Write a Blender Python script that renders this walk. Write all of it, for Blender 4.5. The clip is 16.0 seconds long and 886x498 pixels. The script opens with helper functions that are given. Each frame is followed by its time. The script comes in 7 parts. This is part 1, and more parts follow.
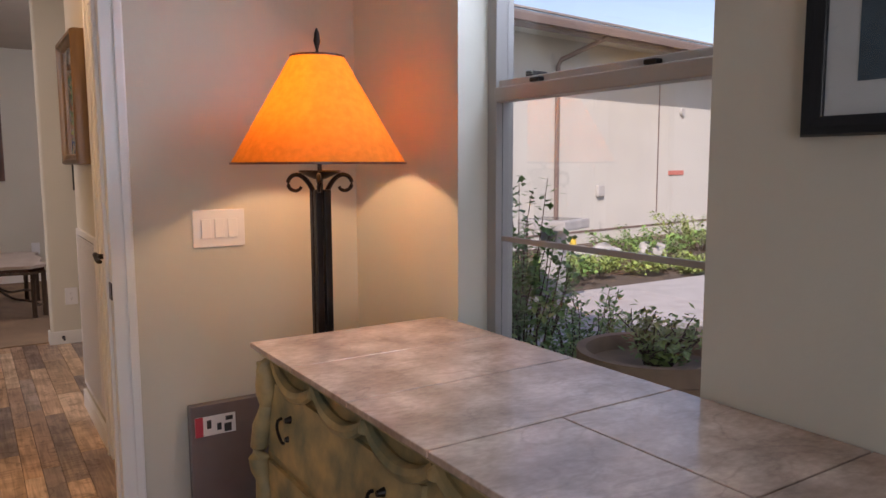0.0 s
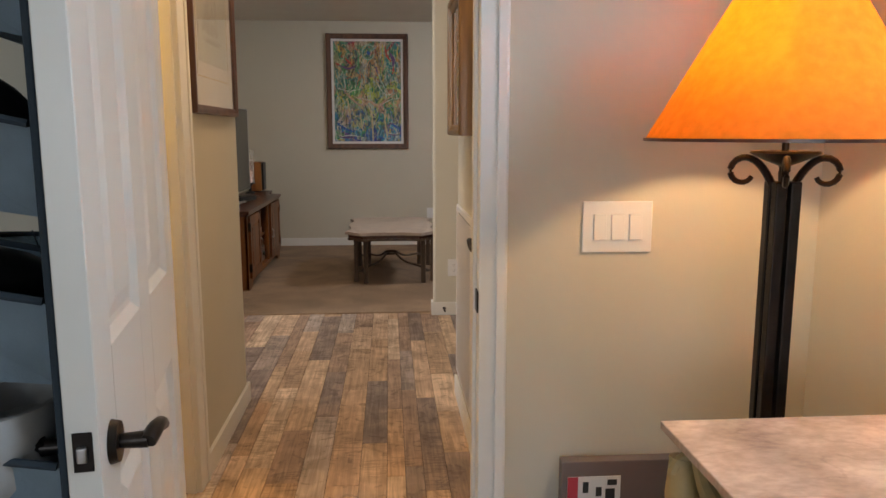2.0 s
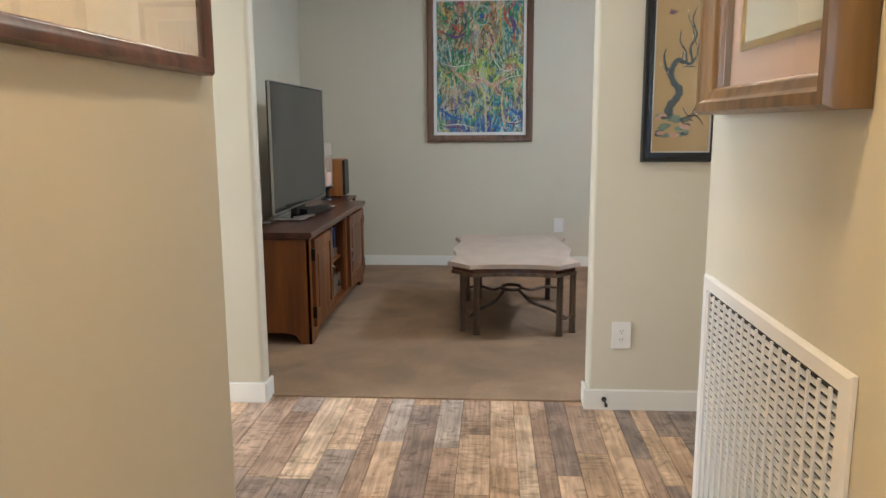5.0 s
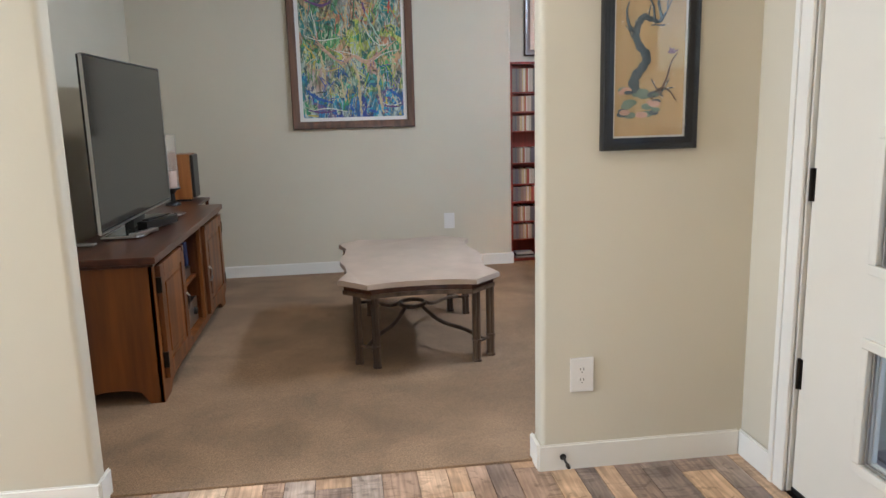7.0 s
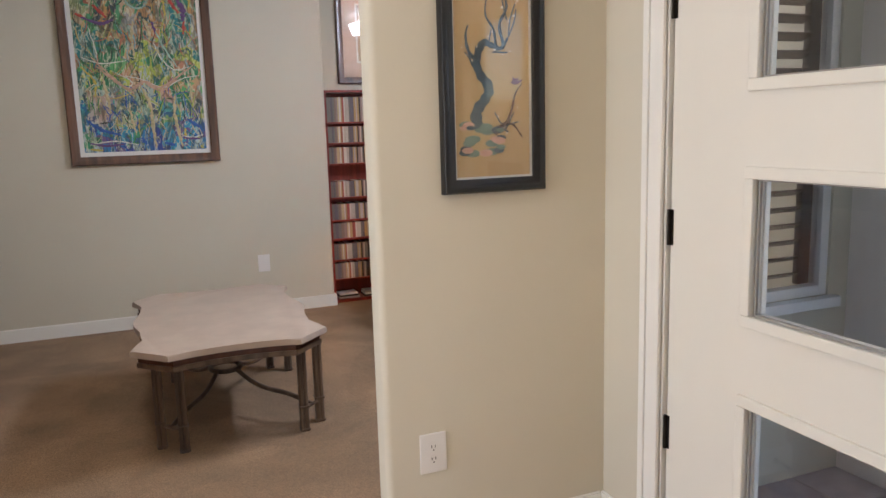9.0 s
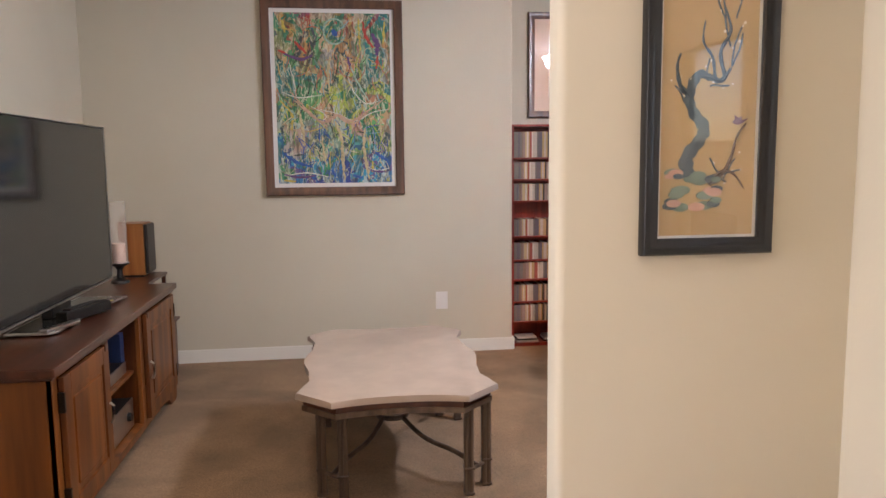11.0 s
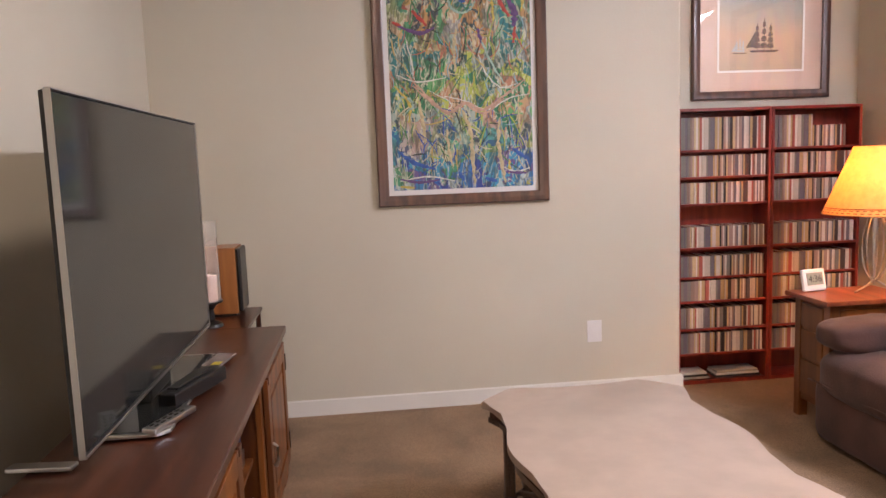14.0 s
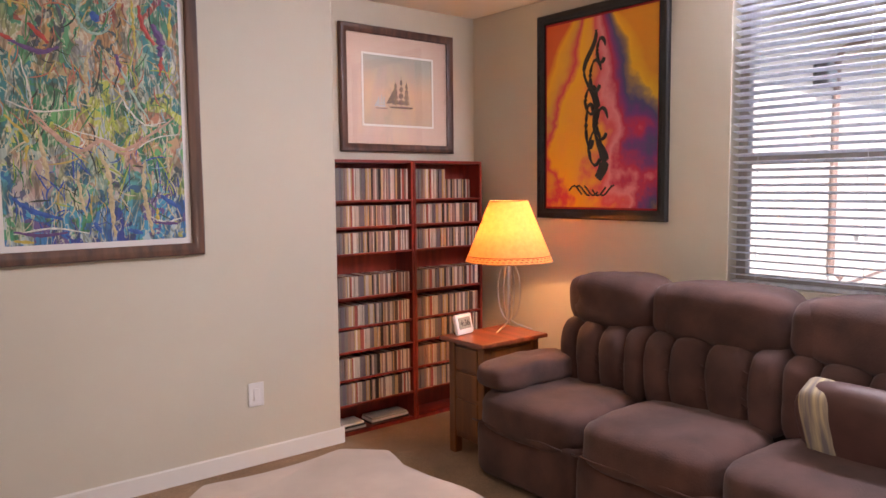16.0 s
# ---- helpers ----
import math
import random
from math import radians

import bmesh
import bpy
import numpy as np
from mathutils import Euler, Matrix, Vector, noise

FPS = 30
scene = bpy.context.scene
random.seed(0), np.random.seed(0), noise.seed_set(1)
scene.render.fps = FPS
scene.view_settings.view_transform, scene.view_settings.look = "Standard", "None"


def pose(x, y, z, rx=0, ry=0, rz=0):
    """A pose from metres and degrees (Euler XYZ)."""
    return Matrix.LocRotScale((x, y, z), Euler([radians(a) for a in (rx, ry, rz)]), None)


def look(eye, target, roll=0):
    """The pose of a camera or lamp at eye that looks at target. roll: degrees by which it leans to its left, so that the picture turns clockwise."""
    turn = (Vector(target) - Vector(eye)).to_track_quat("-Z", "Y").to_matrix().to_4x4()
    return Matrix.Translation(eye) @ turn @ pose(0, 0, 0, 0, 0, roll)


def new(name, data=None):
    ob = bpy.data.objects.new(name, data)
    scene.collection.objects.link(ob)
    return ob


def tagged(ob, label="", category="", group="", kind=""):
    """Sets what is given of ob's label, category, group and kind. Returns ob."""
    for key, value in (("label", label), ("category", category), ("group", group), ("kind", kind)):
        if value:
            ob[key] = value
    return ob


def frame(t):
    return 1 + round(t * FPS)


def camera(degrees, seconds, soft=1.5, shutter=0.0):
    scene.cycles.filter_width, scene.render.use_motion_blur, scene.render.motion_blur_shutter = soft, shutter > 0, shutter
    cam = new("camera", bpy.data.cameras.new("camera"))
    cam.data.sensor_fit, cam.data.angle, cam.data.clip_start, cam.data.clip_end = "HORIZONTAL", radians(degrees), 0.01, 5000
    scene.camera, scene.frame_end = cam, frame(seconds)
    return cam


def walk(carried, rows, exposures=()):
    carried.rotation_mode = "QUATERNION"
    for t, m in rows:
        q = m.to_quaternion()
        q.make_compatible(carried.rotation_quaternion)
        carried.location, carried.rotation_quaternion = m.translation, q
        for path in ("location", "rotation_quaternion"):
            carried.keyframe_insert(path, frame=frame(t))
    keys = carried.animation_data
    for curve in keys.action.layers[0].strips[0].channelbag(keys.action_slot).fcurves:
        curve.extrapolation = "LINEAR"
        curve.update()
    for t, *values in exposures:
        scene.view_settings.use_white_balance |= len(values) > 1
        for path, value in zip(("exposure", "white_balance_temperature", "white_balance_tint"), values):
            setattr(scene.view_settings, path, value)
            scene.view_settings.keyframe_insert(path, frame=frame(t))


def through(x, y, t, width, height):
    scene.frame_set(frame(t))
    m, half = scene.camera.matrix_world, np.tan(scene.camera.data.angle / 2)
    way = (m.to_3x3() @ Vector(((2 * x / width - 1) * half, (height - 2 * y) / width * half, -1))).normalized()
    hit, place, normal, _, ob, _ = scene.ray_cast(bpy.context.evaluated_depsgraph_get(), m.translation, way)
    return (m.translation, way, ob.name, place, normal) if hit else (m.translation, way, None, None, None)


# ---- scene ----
cam = camera(62.0, 16.0)
PATH = [
    (0, (0.004, 0.069, 1.346), (1.083, 1.737, 1.119), -0.2),
    (0.5, (0.021, 0.28, 1.358), (0.768, 2.117, 1.105), -0.4),
    (1, (0.08, 0.42, 1.363), (0.536, 2.346, 1.079), 0.3),
    (1.5, (0.153, 0.571, 1.358), (0.392, 2.533, 1.052), 1.0),
    (2, (0.164, 0.817, 1.365), (0.306, 2.788, 1.054), -0.0),
    (2.5, (0.168, 1.092, 1.369), (0.229, 3.07, 1.076), -0.8),
    (3, (0.174, 1.421, 1.376), (0.124, 3.403, 1.117), -0.6),
    (3.5, (0.122, 1.777, 1.358), (-0.001, 3.755, 1.087), -0.8),
    (4, (0.096, 2.143, 1.346), (-0.051, 4.116, 1.047), -0.8),
    (4.2, (0.083, 2.296, 1.344), (-0.066, 4.266, 1.035), -0.5),
    (6.3, (-0.107, 3.623, 1.328), (-0.119, 5.588, 0.959), -1.0),
    (6.5, (-0.141, 3.687, 1.329), (-0.084, 5.65, 0.951), -1.2),
    (7, (-0.174, 3.81, 1.331), (0.076, 5.757, 0.951), -1.5),
    (7.5, (-0.16, 3.969, 1.347), (0.271, 5.887, 0.979), -1.7),
    (8, (-0.144, 4.082, 1.347), (0.493, 5.943, 0.985), -1.5),
    (8.2, (-0.138, 4.127, 1.349), (0.59, 5.955, 0.989), -1.5),
    (10.3, (-0.042, 4.371, 1.406), (0.66, 6.229, 1.172), -1.6),
    (10.5, (-0.021, 4.415, 1.413), (0.544, 6.32, 1.192), -1.2),
    (11, (-0.025, 4.531, 1.4), (0.234, 6.5, 1.167), -0.6),
    (11.5, (-0.092, 4.735, 1.396), (-0.025, 6.717, 1.138), -0.9),
    (12, (-0.196, 4.915, 1.399), (-0.233, 6.896, 1.126), -1.3),
    (12.5, (-0.292, 5.104, 1.396), (-0.386, 7.083, 1.124), -1.1),
    (13, (-0.394, 5.308, 1.412), (-0.468, 7.292, 1.166), -0.7),
    (13.5, (-0.544, 5.511, 1.415), (-0.482, 7.496, 1.176), -1.6),
    (14, (-0.674, 5.699, 1.421), (-0.457, 7.673, 1.184), -2.1),
    (14.5, (-0.796, 5.913, 1.446), (-0.423, 7.869, 1.256), -1.7),
    (15, (-0.908, 6.052, 1.497), (-0.238, 7.93, 1.345), -1.7),
    (15.5, (-0.996, 6.122, 1.498), (0.007, 7.846, 1.343), -1.8),
    (16, (-0.996, 6.133, 1.509), (0.251, 7.688, 1.339), -0.6),
]
walk(cam, [(t, look(eye, target, roll)) for t, eye, target, roll in PATH], [(0, 0.25, 6600, 27), (0.5, 0.2, 7600, 36), (1, 0.3, 7700, 38), (1.5, 0.5, 7000, 20), (2.5, 0.6, 6700, 14), (3, 0.65, 6700, 17), (3.5, 0.75, 6400, 12), (4.2, 1.2, 5900, 6), (7, 1.4, 5700, 8), (8.2, 1.3, 5900, 12), (10.5, 1.27, 6400, 18), (11, 1.55, 6500, 20), (12.5, 1.62, 6700, 26), (14.5, 1.82, 6600, 26), (16, 1.6, 6700, 30)])

# ---- light ----
world = bpy.data.worlds.new("world")
scene.world = world
world.use_nodes = True
wn = world.node_tree
sky = wn.nodes.new("ShaderNodeTexSky")
sky.sky_type, sky.sun_disc, sky.sun_elevation, sky.sun_rotation = "NISHITA", False, radians(37), radians(222)
wn.links.new(sky.outputs[0], wn.nodes["Background"].inputs[0])
wn.nodes["Background"].inputs[1].default_value = 0.15


def lamp(name, kind, m, energy, colour, **more):
    ob = new(name, bpy.data.lights.new(name, kind))
    ob.matrix_world = m
    ob.data.energy, ob.data.color = energy, colour
    for k, v in more.items():
        if k == "size":
            if kind == "AREA":
                ob.data.shape, ob.data.size, ob.data.size_y = "RECTANGLE", v[0], v[1]
            else:
                ob.data.shadow_soft_size = v
        elif k == "angle":
            ob.data.angle = v
    return ob


sun = lamp("sun", "SUN", look((0, 0, 0), (0.50, 0.55, -0.56)), 4.5, (1.0, 0.94, 0.85), angle=radians(0.6))
# Added fill lamp inside the room above the blinds; stands in for window daylight.
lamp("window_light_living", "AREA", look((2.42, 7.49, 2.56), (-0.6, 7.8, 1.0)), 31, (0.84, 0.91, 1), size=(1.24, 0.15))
# Stands in for daylight from a rear bedroom window that stays unseen.
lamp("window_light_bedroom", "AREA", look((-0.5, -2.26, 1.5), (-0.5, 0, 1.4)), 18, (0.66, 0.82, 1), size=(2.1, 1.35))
# Fill lamp in an invented west opening; no window is known there.
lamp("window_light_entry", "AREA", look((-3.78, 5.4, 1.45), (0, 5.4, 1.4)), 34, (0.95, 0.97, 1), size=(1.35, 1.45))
# Added area lamp high outside the bedroom window, to brighten the open door.
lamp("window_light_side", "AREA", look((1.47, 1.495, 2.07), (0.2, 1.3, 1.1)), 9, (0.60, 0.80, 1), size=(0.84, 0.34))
lamp("floor_lamp_bulb", "POINT", pose(0.945, 2.235, 1.55), 8.4, (1, 0.68, 0.35), size=0.035)
lamp("table_lamp_bulb", "POINT", pose(1.955, 9.205, 1.240), 6.2, (1, 0.52, 0.20), size=0.035)
# Unseen overhead sources for bathroom, hall and entry; no fixtures are built.
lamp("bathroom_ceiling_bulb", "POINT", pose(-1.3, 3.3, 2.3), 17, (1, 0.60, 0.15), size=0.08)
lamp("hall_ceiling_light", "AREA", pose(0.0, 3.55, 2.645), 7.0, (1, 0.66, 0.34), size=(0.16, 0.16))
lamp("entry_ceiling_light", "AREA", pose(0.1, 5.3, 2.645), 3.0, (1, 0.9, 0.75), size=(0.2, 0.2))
# Added fill to brighten the living room; no ceiling fixture is known.
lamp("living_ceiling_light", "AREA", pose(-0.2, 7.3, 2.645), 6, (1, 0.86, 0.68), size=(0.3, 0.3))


# ---- materials ----
def mat(name, colour, rough=0.5, metal=0.0, vary=0.12, scale=3.0, fine=0.0, fscale=150.0, colour2=None, stretch=(1, 1, 1), coat=0.0, sheen=0.0, mixed=0.0):
    """A surface with broad variation in tone, fine grain and relief."""
    m = bpy.data.materials.new(name)
    m.use_nodes = True
    nt = m.node_tree
    b = nt.nodes["Principled BSDF"]
    tc = nt.nodes.new("ShaderNodeTexCoord")
    mp = nt.nodes.new("ShaderNodeMapping")
    mp.inputs["Scale"].default_value = stretch
    nt.links.new(tc.outputs["Object"], mp.inputs[0])
    n1 = nt.nodes.new("ShaderNodeTexNoise")
    n1.inputs["Scale"].default_value, n1.inputs["Detail"].default_value = scale, 5
    nt.links.new(mp.outputs[0], n1.inputs["Vector"])
    ramp = nt.nodes.new("ShaderNodeValToRGB")
    c2 = colour2 or tuple(c * (1 - vary) for c in colour)
    ramp.color_ramp.elements[0].position, ramp.color_ramp.elements[1].position = 0.35, 0.65
    ramp.color_ramp.elements[0].color = (*c2, 1)
    ramp.color_ramp.elements[1].color = (*colour, 1)
    nt.links.new(n1.outputs["Fac"], ramp.inputs[0])
    out = ramp.outputs[0]
    if mixed:
        oi = nt.nodes.new("ShaderNodeObjectInfo")
        hs = nt.nodes.new("ShaderNodeHueSaturation")
        ma = nt.nodes.new("ShaderNodeMapRange")
        ma.inputs[3].default_value, ma.inputs[4].default_value = 1 - mixed, 1 + mixed
        nt.links.new(oi.outputs["Random"], ma.inputs[0])
        nt.links.new(ma.outputs[0], hs.inputs["Value"])
        nt.links.new(out, hs.inputs["Color"])
        out = hs.outputs[0]
    nt.links.new(out, b.inputs["Base Color"])
    b.inputs["Roughness"].default_value, b.inputs["Metallic"].default_value = rough, metal
    b.inputs["Coat Weight"].default_value = coat
    b.inputs["Coat Roughness"].default_value = 0.12
    b.inputs["Sheen Weight"].default_value = sheen
    if fine:
        n2 = nt.nodes.new("ShaderNodeTexNoise")
        n2.inputs["Scale"].default_value, n2.inputs["Detail"].default_value = fscale, 3
        nt.links.new(mp.outputs[0], n2.inputs["Vector"])
        bp = nt.nodes.new("ShaderNodeBump")
        bp.inputs["Strength"].default_value, bp.inputs["Distance"].default_value = fine, 0.002
        nt.links.new(n2.outputs["Fac"], bp.inputs["Height"])
        nt.links.new(bp.outputs[0], b.inputs["Normal"])
    return m


def wood(name, dark, light, axis=1, rough=0.4, scale=1.0, coat=0.2, mixed=0.0):
    s = [14 * scale] * 3
    s[axis] = 1.1 * scale
    return mat(name, light, rough, 0, scale=1.6, colour2=dark, stretch=tuple(s), fine=0.15, fscale=9, coat=coat, mixed=mixed)


def glass(name, tint=(1, 1, 1), rough=0.0):
    m = bpy.data.materials.new(name)
    m.use_nodes = True
    b = m.node_tree.nodes["Principled BSDF"]
    b.inputs["Base Color"].default_value = (*tint, 1)
    b.inputs["Transmission Weight"].default_value = 1
    b.inputs["Roughness"].default_value, b.inputs["IOR"].default_value = rough, 1.45
    return m


def glowing(name, colour, strength, rough=0.8):
    m = bpy.data.materials.new(name)
    m.use_nodes = True
    b = m.node_tree.nodes["Principled BSDF"]
    b.inputs["Base Color"].default_value = (*colour, 1)
    b.inputs["Emission Color"].default_value = (*colour, 1)
    b.inputs["Emission Strength"].default_value = strength
    return m


def shade_mat(name, colour, through=0.55):
    """Parchment that lets the bulb's light through."""
    m = bpy.data.materials.new(name)
    m.use_nodes = True
    nt = m.node_tree
    nt.nodes.remove(nt.nodes["Principled BSDF"])
    n = nt.nodes.new("ShaderNodeTexNoise")
    n.inputs["Scale"].default_value, n.inputs["Detail"].default_value = 45, 6
    tc = nt.nodes.new("ShaderNodeTexCoord")
    nt.links.new(tc.outputs["Object"], n.inputs["Vector"])
    r = nt.nodes.new("ShaderNodeValToRGB")
    r.color_ramp.elements[0].position, r.color_ramp.elements[1].position = 0.35, 0.7
    r.color_ramp.elements[0].color = (*[c * 0.84 for c in colour], 1)
    r.color_ramp.elements[1].color = (*colour, 1)
    nt.links.new(tc.outputs["Object"], n.inputs["Vector"])
    nt.links.new(n.outputs["Fac"], r.inputs[0])
    d, t, mx = nt.nodes.new("ShaderNodeBsdfDiffuse"), nt.nodes.new("ShaderNodeBsdfTranslucent"), nt.nodes.new("ShaderNodeMixShader")
    mx.inputs[0].default_value = through
    for s in (d, t):
        nt.links.new(r.outputs[0], s.inputs[0])
    nt.links.new(d.outputs[0], mx.inputs[1])
    nt.links.new(t.outputs[0], mx.inputs[2])
    nt.links.new(mx.outputs[0], nt.nodes["Material Output"].inputs[0])
    return m


M = {
    "wall": mat("wall_paint", (0.61, 0.57, 0.47), 0.75, vary=0.05, scale=1.2, fine=0.25, fscale=60),
    "ceil": mat("ceiling_paint", (0.8, 0.78, 0.73), 0.85, vary=0.04, fine=0.3, fscale=60),
    "trim": mat("white_trim", (0.80, 0.79, 0.75), 0.4, vary=0.04, scale=2, fine=0.05, fscale=40),
    "door": mat("door_paint", (0.78, 0.75, 0.68), 0.42, vary=0.04, scale=2, fine=0.06, fscale=60),
    "carpet": mat("carpet", (0.28, 0.18, 0.105), 0.95, vary=0.2, scale=3.5, fine=1.0, fscale=240, sheen=0.05),
    "bronze": mat("dark_bronze", (0.035, 0.028, 0.024), 0.35, 0.8, vary=0.3, scale=20),
    "black": mat("black_plastic", (0.012, 0.012, 0.013), 0.35, vary=0.2),
    "screen": mat("tv_screen", (0.018, 0.02, 0.02), 0.09, vary=0.1),
    "silver": mat("brushed_silver", (0.6, 0.6, 0.6), 0.3, 1.0, vary=0.1),
    "white": mat("white_plastic", (0.78, 0.77, 0.76), 0.35, vary=0.03),
    "glass": glass("clear_glass"),
    "oak": wood("dark_oak", (0.085, 0.024, 0.006), (0.215, 0.070, 0.012), 2, 0.40, scale=0.55, coat=0.06),
    "oaktop": wood("dark_oak_top", (0.045, 0.013, 0.007), (0.085, 0.025, 0.012), 1, 0.32),
    "cherry": wood("cherry", (0.16, 0.035, 0.012), (0.33, 0.085, 0.03), 1, 0.3),
    "redwood": wood("red_mahogany", (0.16, 0.015, 0.010), (0.27, 0.030, 0.016), 2, 0.35),
    "frame": wood("walnut_frame", (0.05, 0.018, 0.01), (0.13, 0.05, 0.025), 2, 0.35),
    "blackframe": mat("black_lacquer", (0.012, 0.012, 0.014), 0.22, vary=0.2),
    "goldframe": wood("honey_frame", (0.10, 0.052, 0.012), (0.21, 0.115, 0.032), 2, 0.4),
    "mat": mat("picture_mount", (0.66, 0.62, 0.55), 0.9, vary=0.02),
    "matpink": mat("pink_mount", (0.52, 0.36, 0.27), 0.9, vary=0.02),
    "stone": mat("tabletop_limestone", (0.46, 0.37, 0.31), 0.35, vary=0.12, scale=9, fine=0.1),
    "rattan": wood("stained_bamboo", (0.05, 0.03, 0.02), (0.13, 0.085, 0.055), 2, 0.45),
    "sofa": mat("brown_microfibre", (0.095, 0.040, 0.030), 0.85, vary=0.5, scale=5, fine=0.7, fscale=120, sheen=0.10),
    "green": mat("distressed_green_paint", (0.52, 0.36, 0.15), 0.5, scale=11, colour2=(0.20, 0.19, 0.10), fine=0.6, fscale=30),
    "tile": mat("slate_tile", (0.62, 0.46, 0.36), 0.26, scale=7, colour2=(0.38, 0.27, 0.21), fine=1.0, fscale=12),
    "grout": mat("dark_grout", (0.05, 0.04, 0.035), 0.9),
    "ceramic": mat("cream_ceramic", (0.86, 0.84, 0.76), 0.15, vary=0.03, coat=0.5),
    "stucco": mat("cream_stucco", (0.50, 0.49, 0.44), 0.9, vary=0.08, scale=1, fine=0.6, fscale=40),
    "porchwall": mat("porch_stucco", (0.82, 0.76, 0.72), 0.9, vary=0.06, scale=2, fine=0.5, fscale=40),
    "candlewax": mat("pink_wax", (0.50, 0.33, 0.27), 0.5, vary=0.15, scale=12),
    "brownmetal": mat("brown_gutter", (0.17, 0.12, 0.10), 0.5, vary=0.15),
    "roof": mat("roof_tile", (0.30, 0.27, 0.25), 0.9, vary=0.3, scale=8, fine=0.5, fscale=20),
    "soil": mat("garden_soil", (0.12, 0.09, 0.065), 0.95, vary=0.4, scale=6, fine=0.8, fscale=40),
    "path": mat("pale_path", (0.42, 0.40, 0.38), 0.85, vary=0.15, scale=5, fine=0.5, fscale=50),
    "leaf": mat("leaf", (0.20, 0.37, 0.09), 0.55, vary=0.5, scale=8),
    "leafpale": mat("leaf_pale", (0.30, 0.40, 0.10), 0.55, vary=0.4, scale=8),
    "terracotta": mat("terracotta", (0.40, 0.24, 0.14), 0.8, vary=0.25, scale=8, fine=0.3),
    "concrete": mat("grey_concrete", (0.42, 0.41, 0.39), 0.85, vary=0.2, scale=10, fine=0.5, fscale=60),
    "paver": mat("violet_paver", (0.44, 0.39, 0.41), 0.85, vary=0.2, scale=10, fine=0.5, fscale=60, mixed=0.15),
    "vinyl": mat("window_vinyl", (0.34, 0.31, 0.28), 0.4, vary=0.05),
    "blind": shade_mat("white_blind", (0.92, 0.94, 0.97), 0.8),
    "shutter": mat("brown_shutter", (0.10, 0.055, 0.035), 0.5, vary=0.2),
    "fabricgrey": mat("slate_blue_fabric", (0.36, 0.47, 0.55), 0.9, vary=0.2, scale=10, fine=0.5),
    # Binding and seam colour; on the organizer backing it paints pocket shade.
    "fabricdark": mat("dark_trim_and_shade_fabric", (0.03, 0.045, 0.06), 0.9, vary=0.2),
    "shoeblack": mat("black_leather", (0.012, 0.011, 0.011), 0.4),
    "poly": mat("cloudy_film", (0.20, 0.16, 0.15), 0.25, vary=0.2),
    "amber": shade_mat("amber_parchment", (0.90, 0.47, 0.11), 0.74),
    "cream": shade_mat("cream_parchment", (0.93, 0.60, 0.28)),
}


# ---- mesh helpers ----
def box(bm, x0, x1, y0, y1, z0, z1, bevel=0.0, seg=2, turn=None):
    g = bmesh.ops.create_cube(bm, size=1)
    vs = g["verts"]
    for v in vs:
        v.co = Vector((x0 + (v.co.x + 0.5) * (x1 - x0), y0 + (v.co.y + 0.5) * (y1 - y0), z0 + (v.co.z + 0.5) * (z1 - z0)))
    if turn:
        for v in vs:
            v.co = turn @ v.co
    if bevel:
        bmesh.ops.bevel(bm, geom=list({e for v in vs for e in v.link_edges}), offset=bevel, segments=seg, affect="EDGES", profile=0.6)
    return bm


def quick_box(*a, **k):
    return box(bmesh.new(), *a, **k)


def rod(bm, a, b, r0, r1=None, n=12, cap=True):
    a, b = Vector(a), Vector(b)
    d = b - a
    g = bmesh.ops.create_cone(bm, cap_ends=cap, segments=n, radius1=r0, radius2=r0 if r1 is None else r1, depth=d.length)
    m = Matrix.Translation((a + b) / 2) @ d.to_track_quat("Z", "Y").to_matrix().to_4x4()
    bmesh.ops.transform(bm, matrix=m, verts=g["verts"])
    return bm


def lathe(bm, profile, n=32, at=(0, 0, 0), close=False):
    """Turns (radius, height) pairs round the vertical through at."""
    rings = []
    for r, z in profile:
        rings.append([bm.verts.new((at[0] + r * math.cos(2 * math.pi * k / n), at[1] + r * math.sin(2 * math.pi * k / n), at[2] + z)) for k in range(n)])
    for p, q in zip(rings, rings[1:]):
        for k in range(n):
            bm.faces.new((p[k], p[(k + 1) % n], q[(k + 1) % n], q[k]))
    if close:
        bm.faces.new(rings[0][::-1])
        bm.faces.new(rings[-1])
    return bm


def tube(bm, pts, r, n=8, flat=1.0):
    """A round or flattened bar along a line of points."""
    pts = [Vector(p) for p in pts]
    rings = []
    for i, p in enumerate(pts):
        d = (pts[min(i + 1, len(pts) - 1)] - pts[max(i - 1, 0)]).normalized()
        side = d.cross(Vector((0, 0, 1)))
        side = Vector((1, 0, 0)) if side.length < 0.05 else side.normalized()
        up = side.cross(d).normalized()
        rr = r[i] if isinstance(r, (list, tuple)) else r
        rings.append([bm.verts.new(p + rr * (math.cos(2 * math.pi * k / n) * side * flat + math.sin(2 * math.pi * k / n) * up)) for k in range(n)])
    for a, b in zip(rings, rings[1:]):
        for k in range(n):
            bm.faces.new((a[k], a[(k + 1) % n], b[(k + 1) % n], b[k]))
    bm.faces.new(rings[0][::-1])
    bm.faces.new(rings[-1])
    return bm


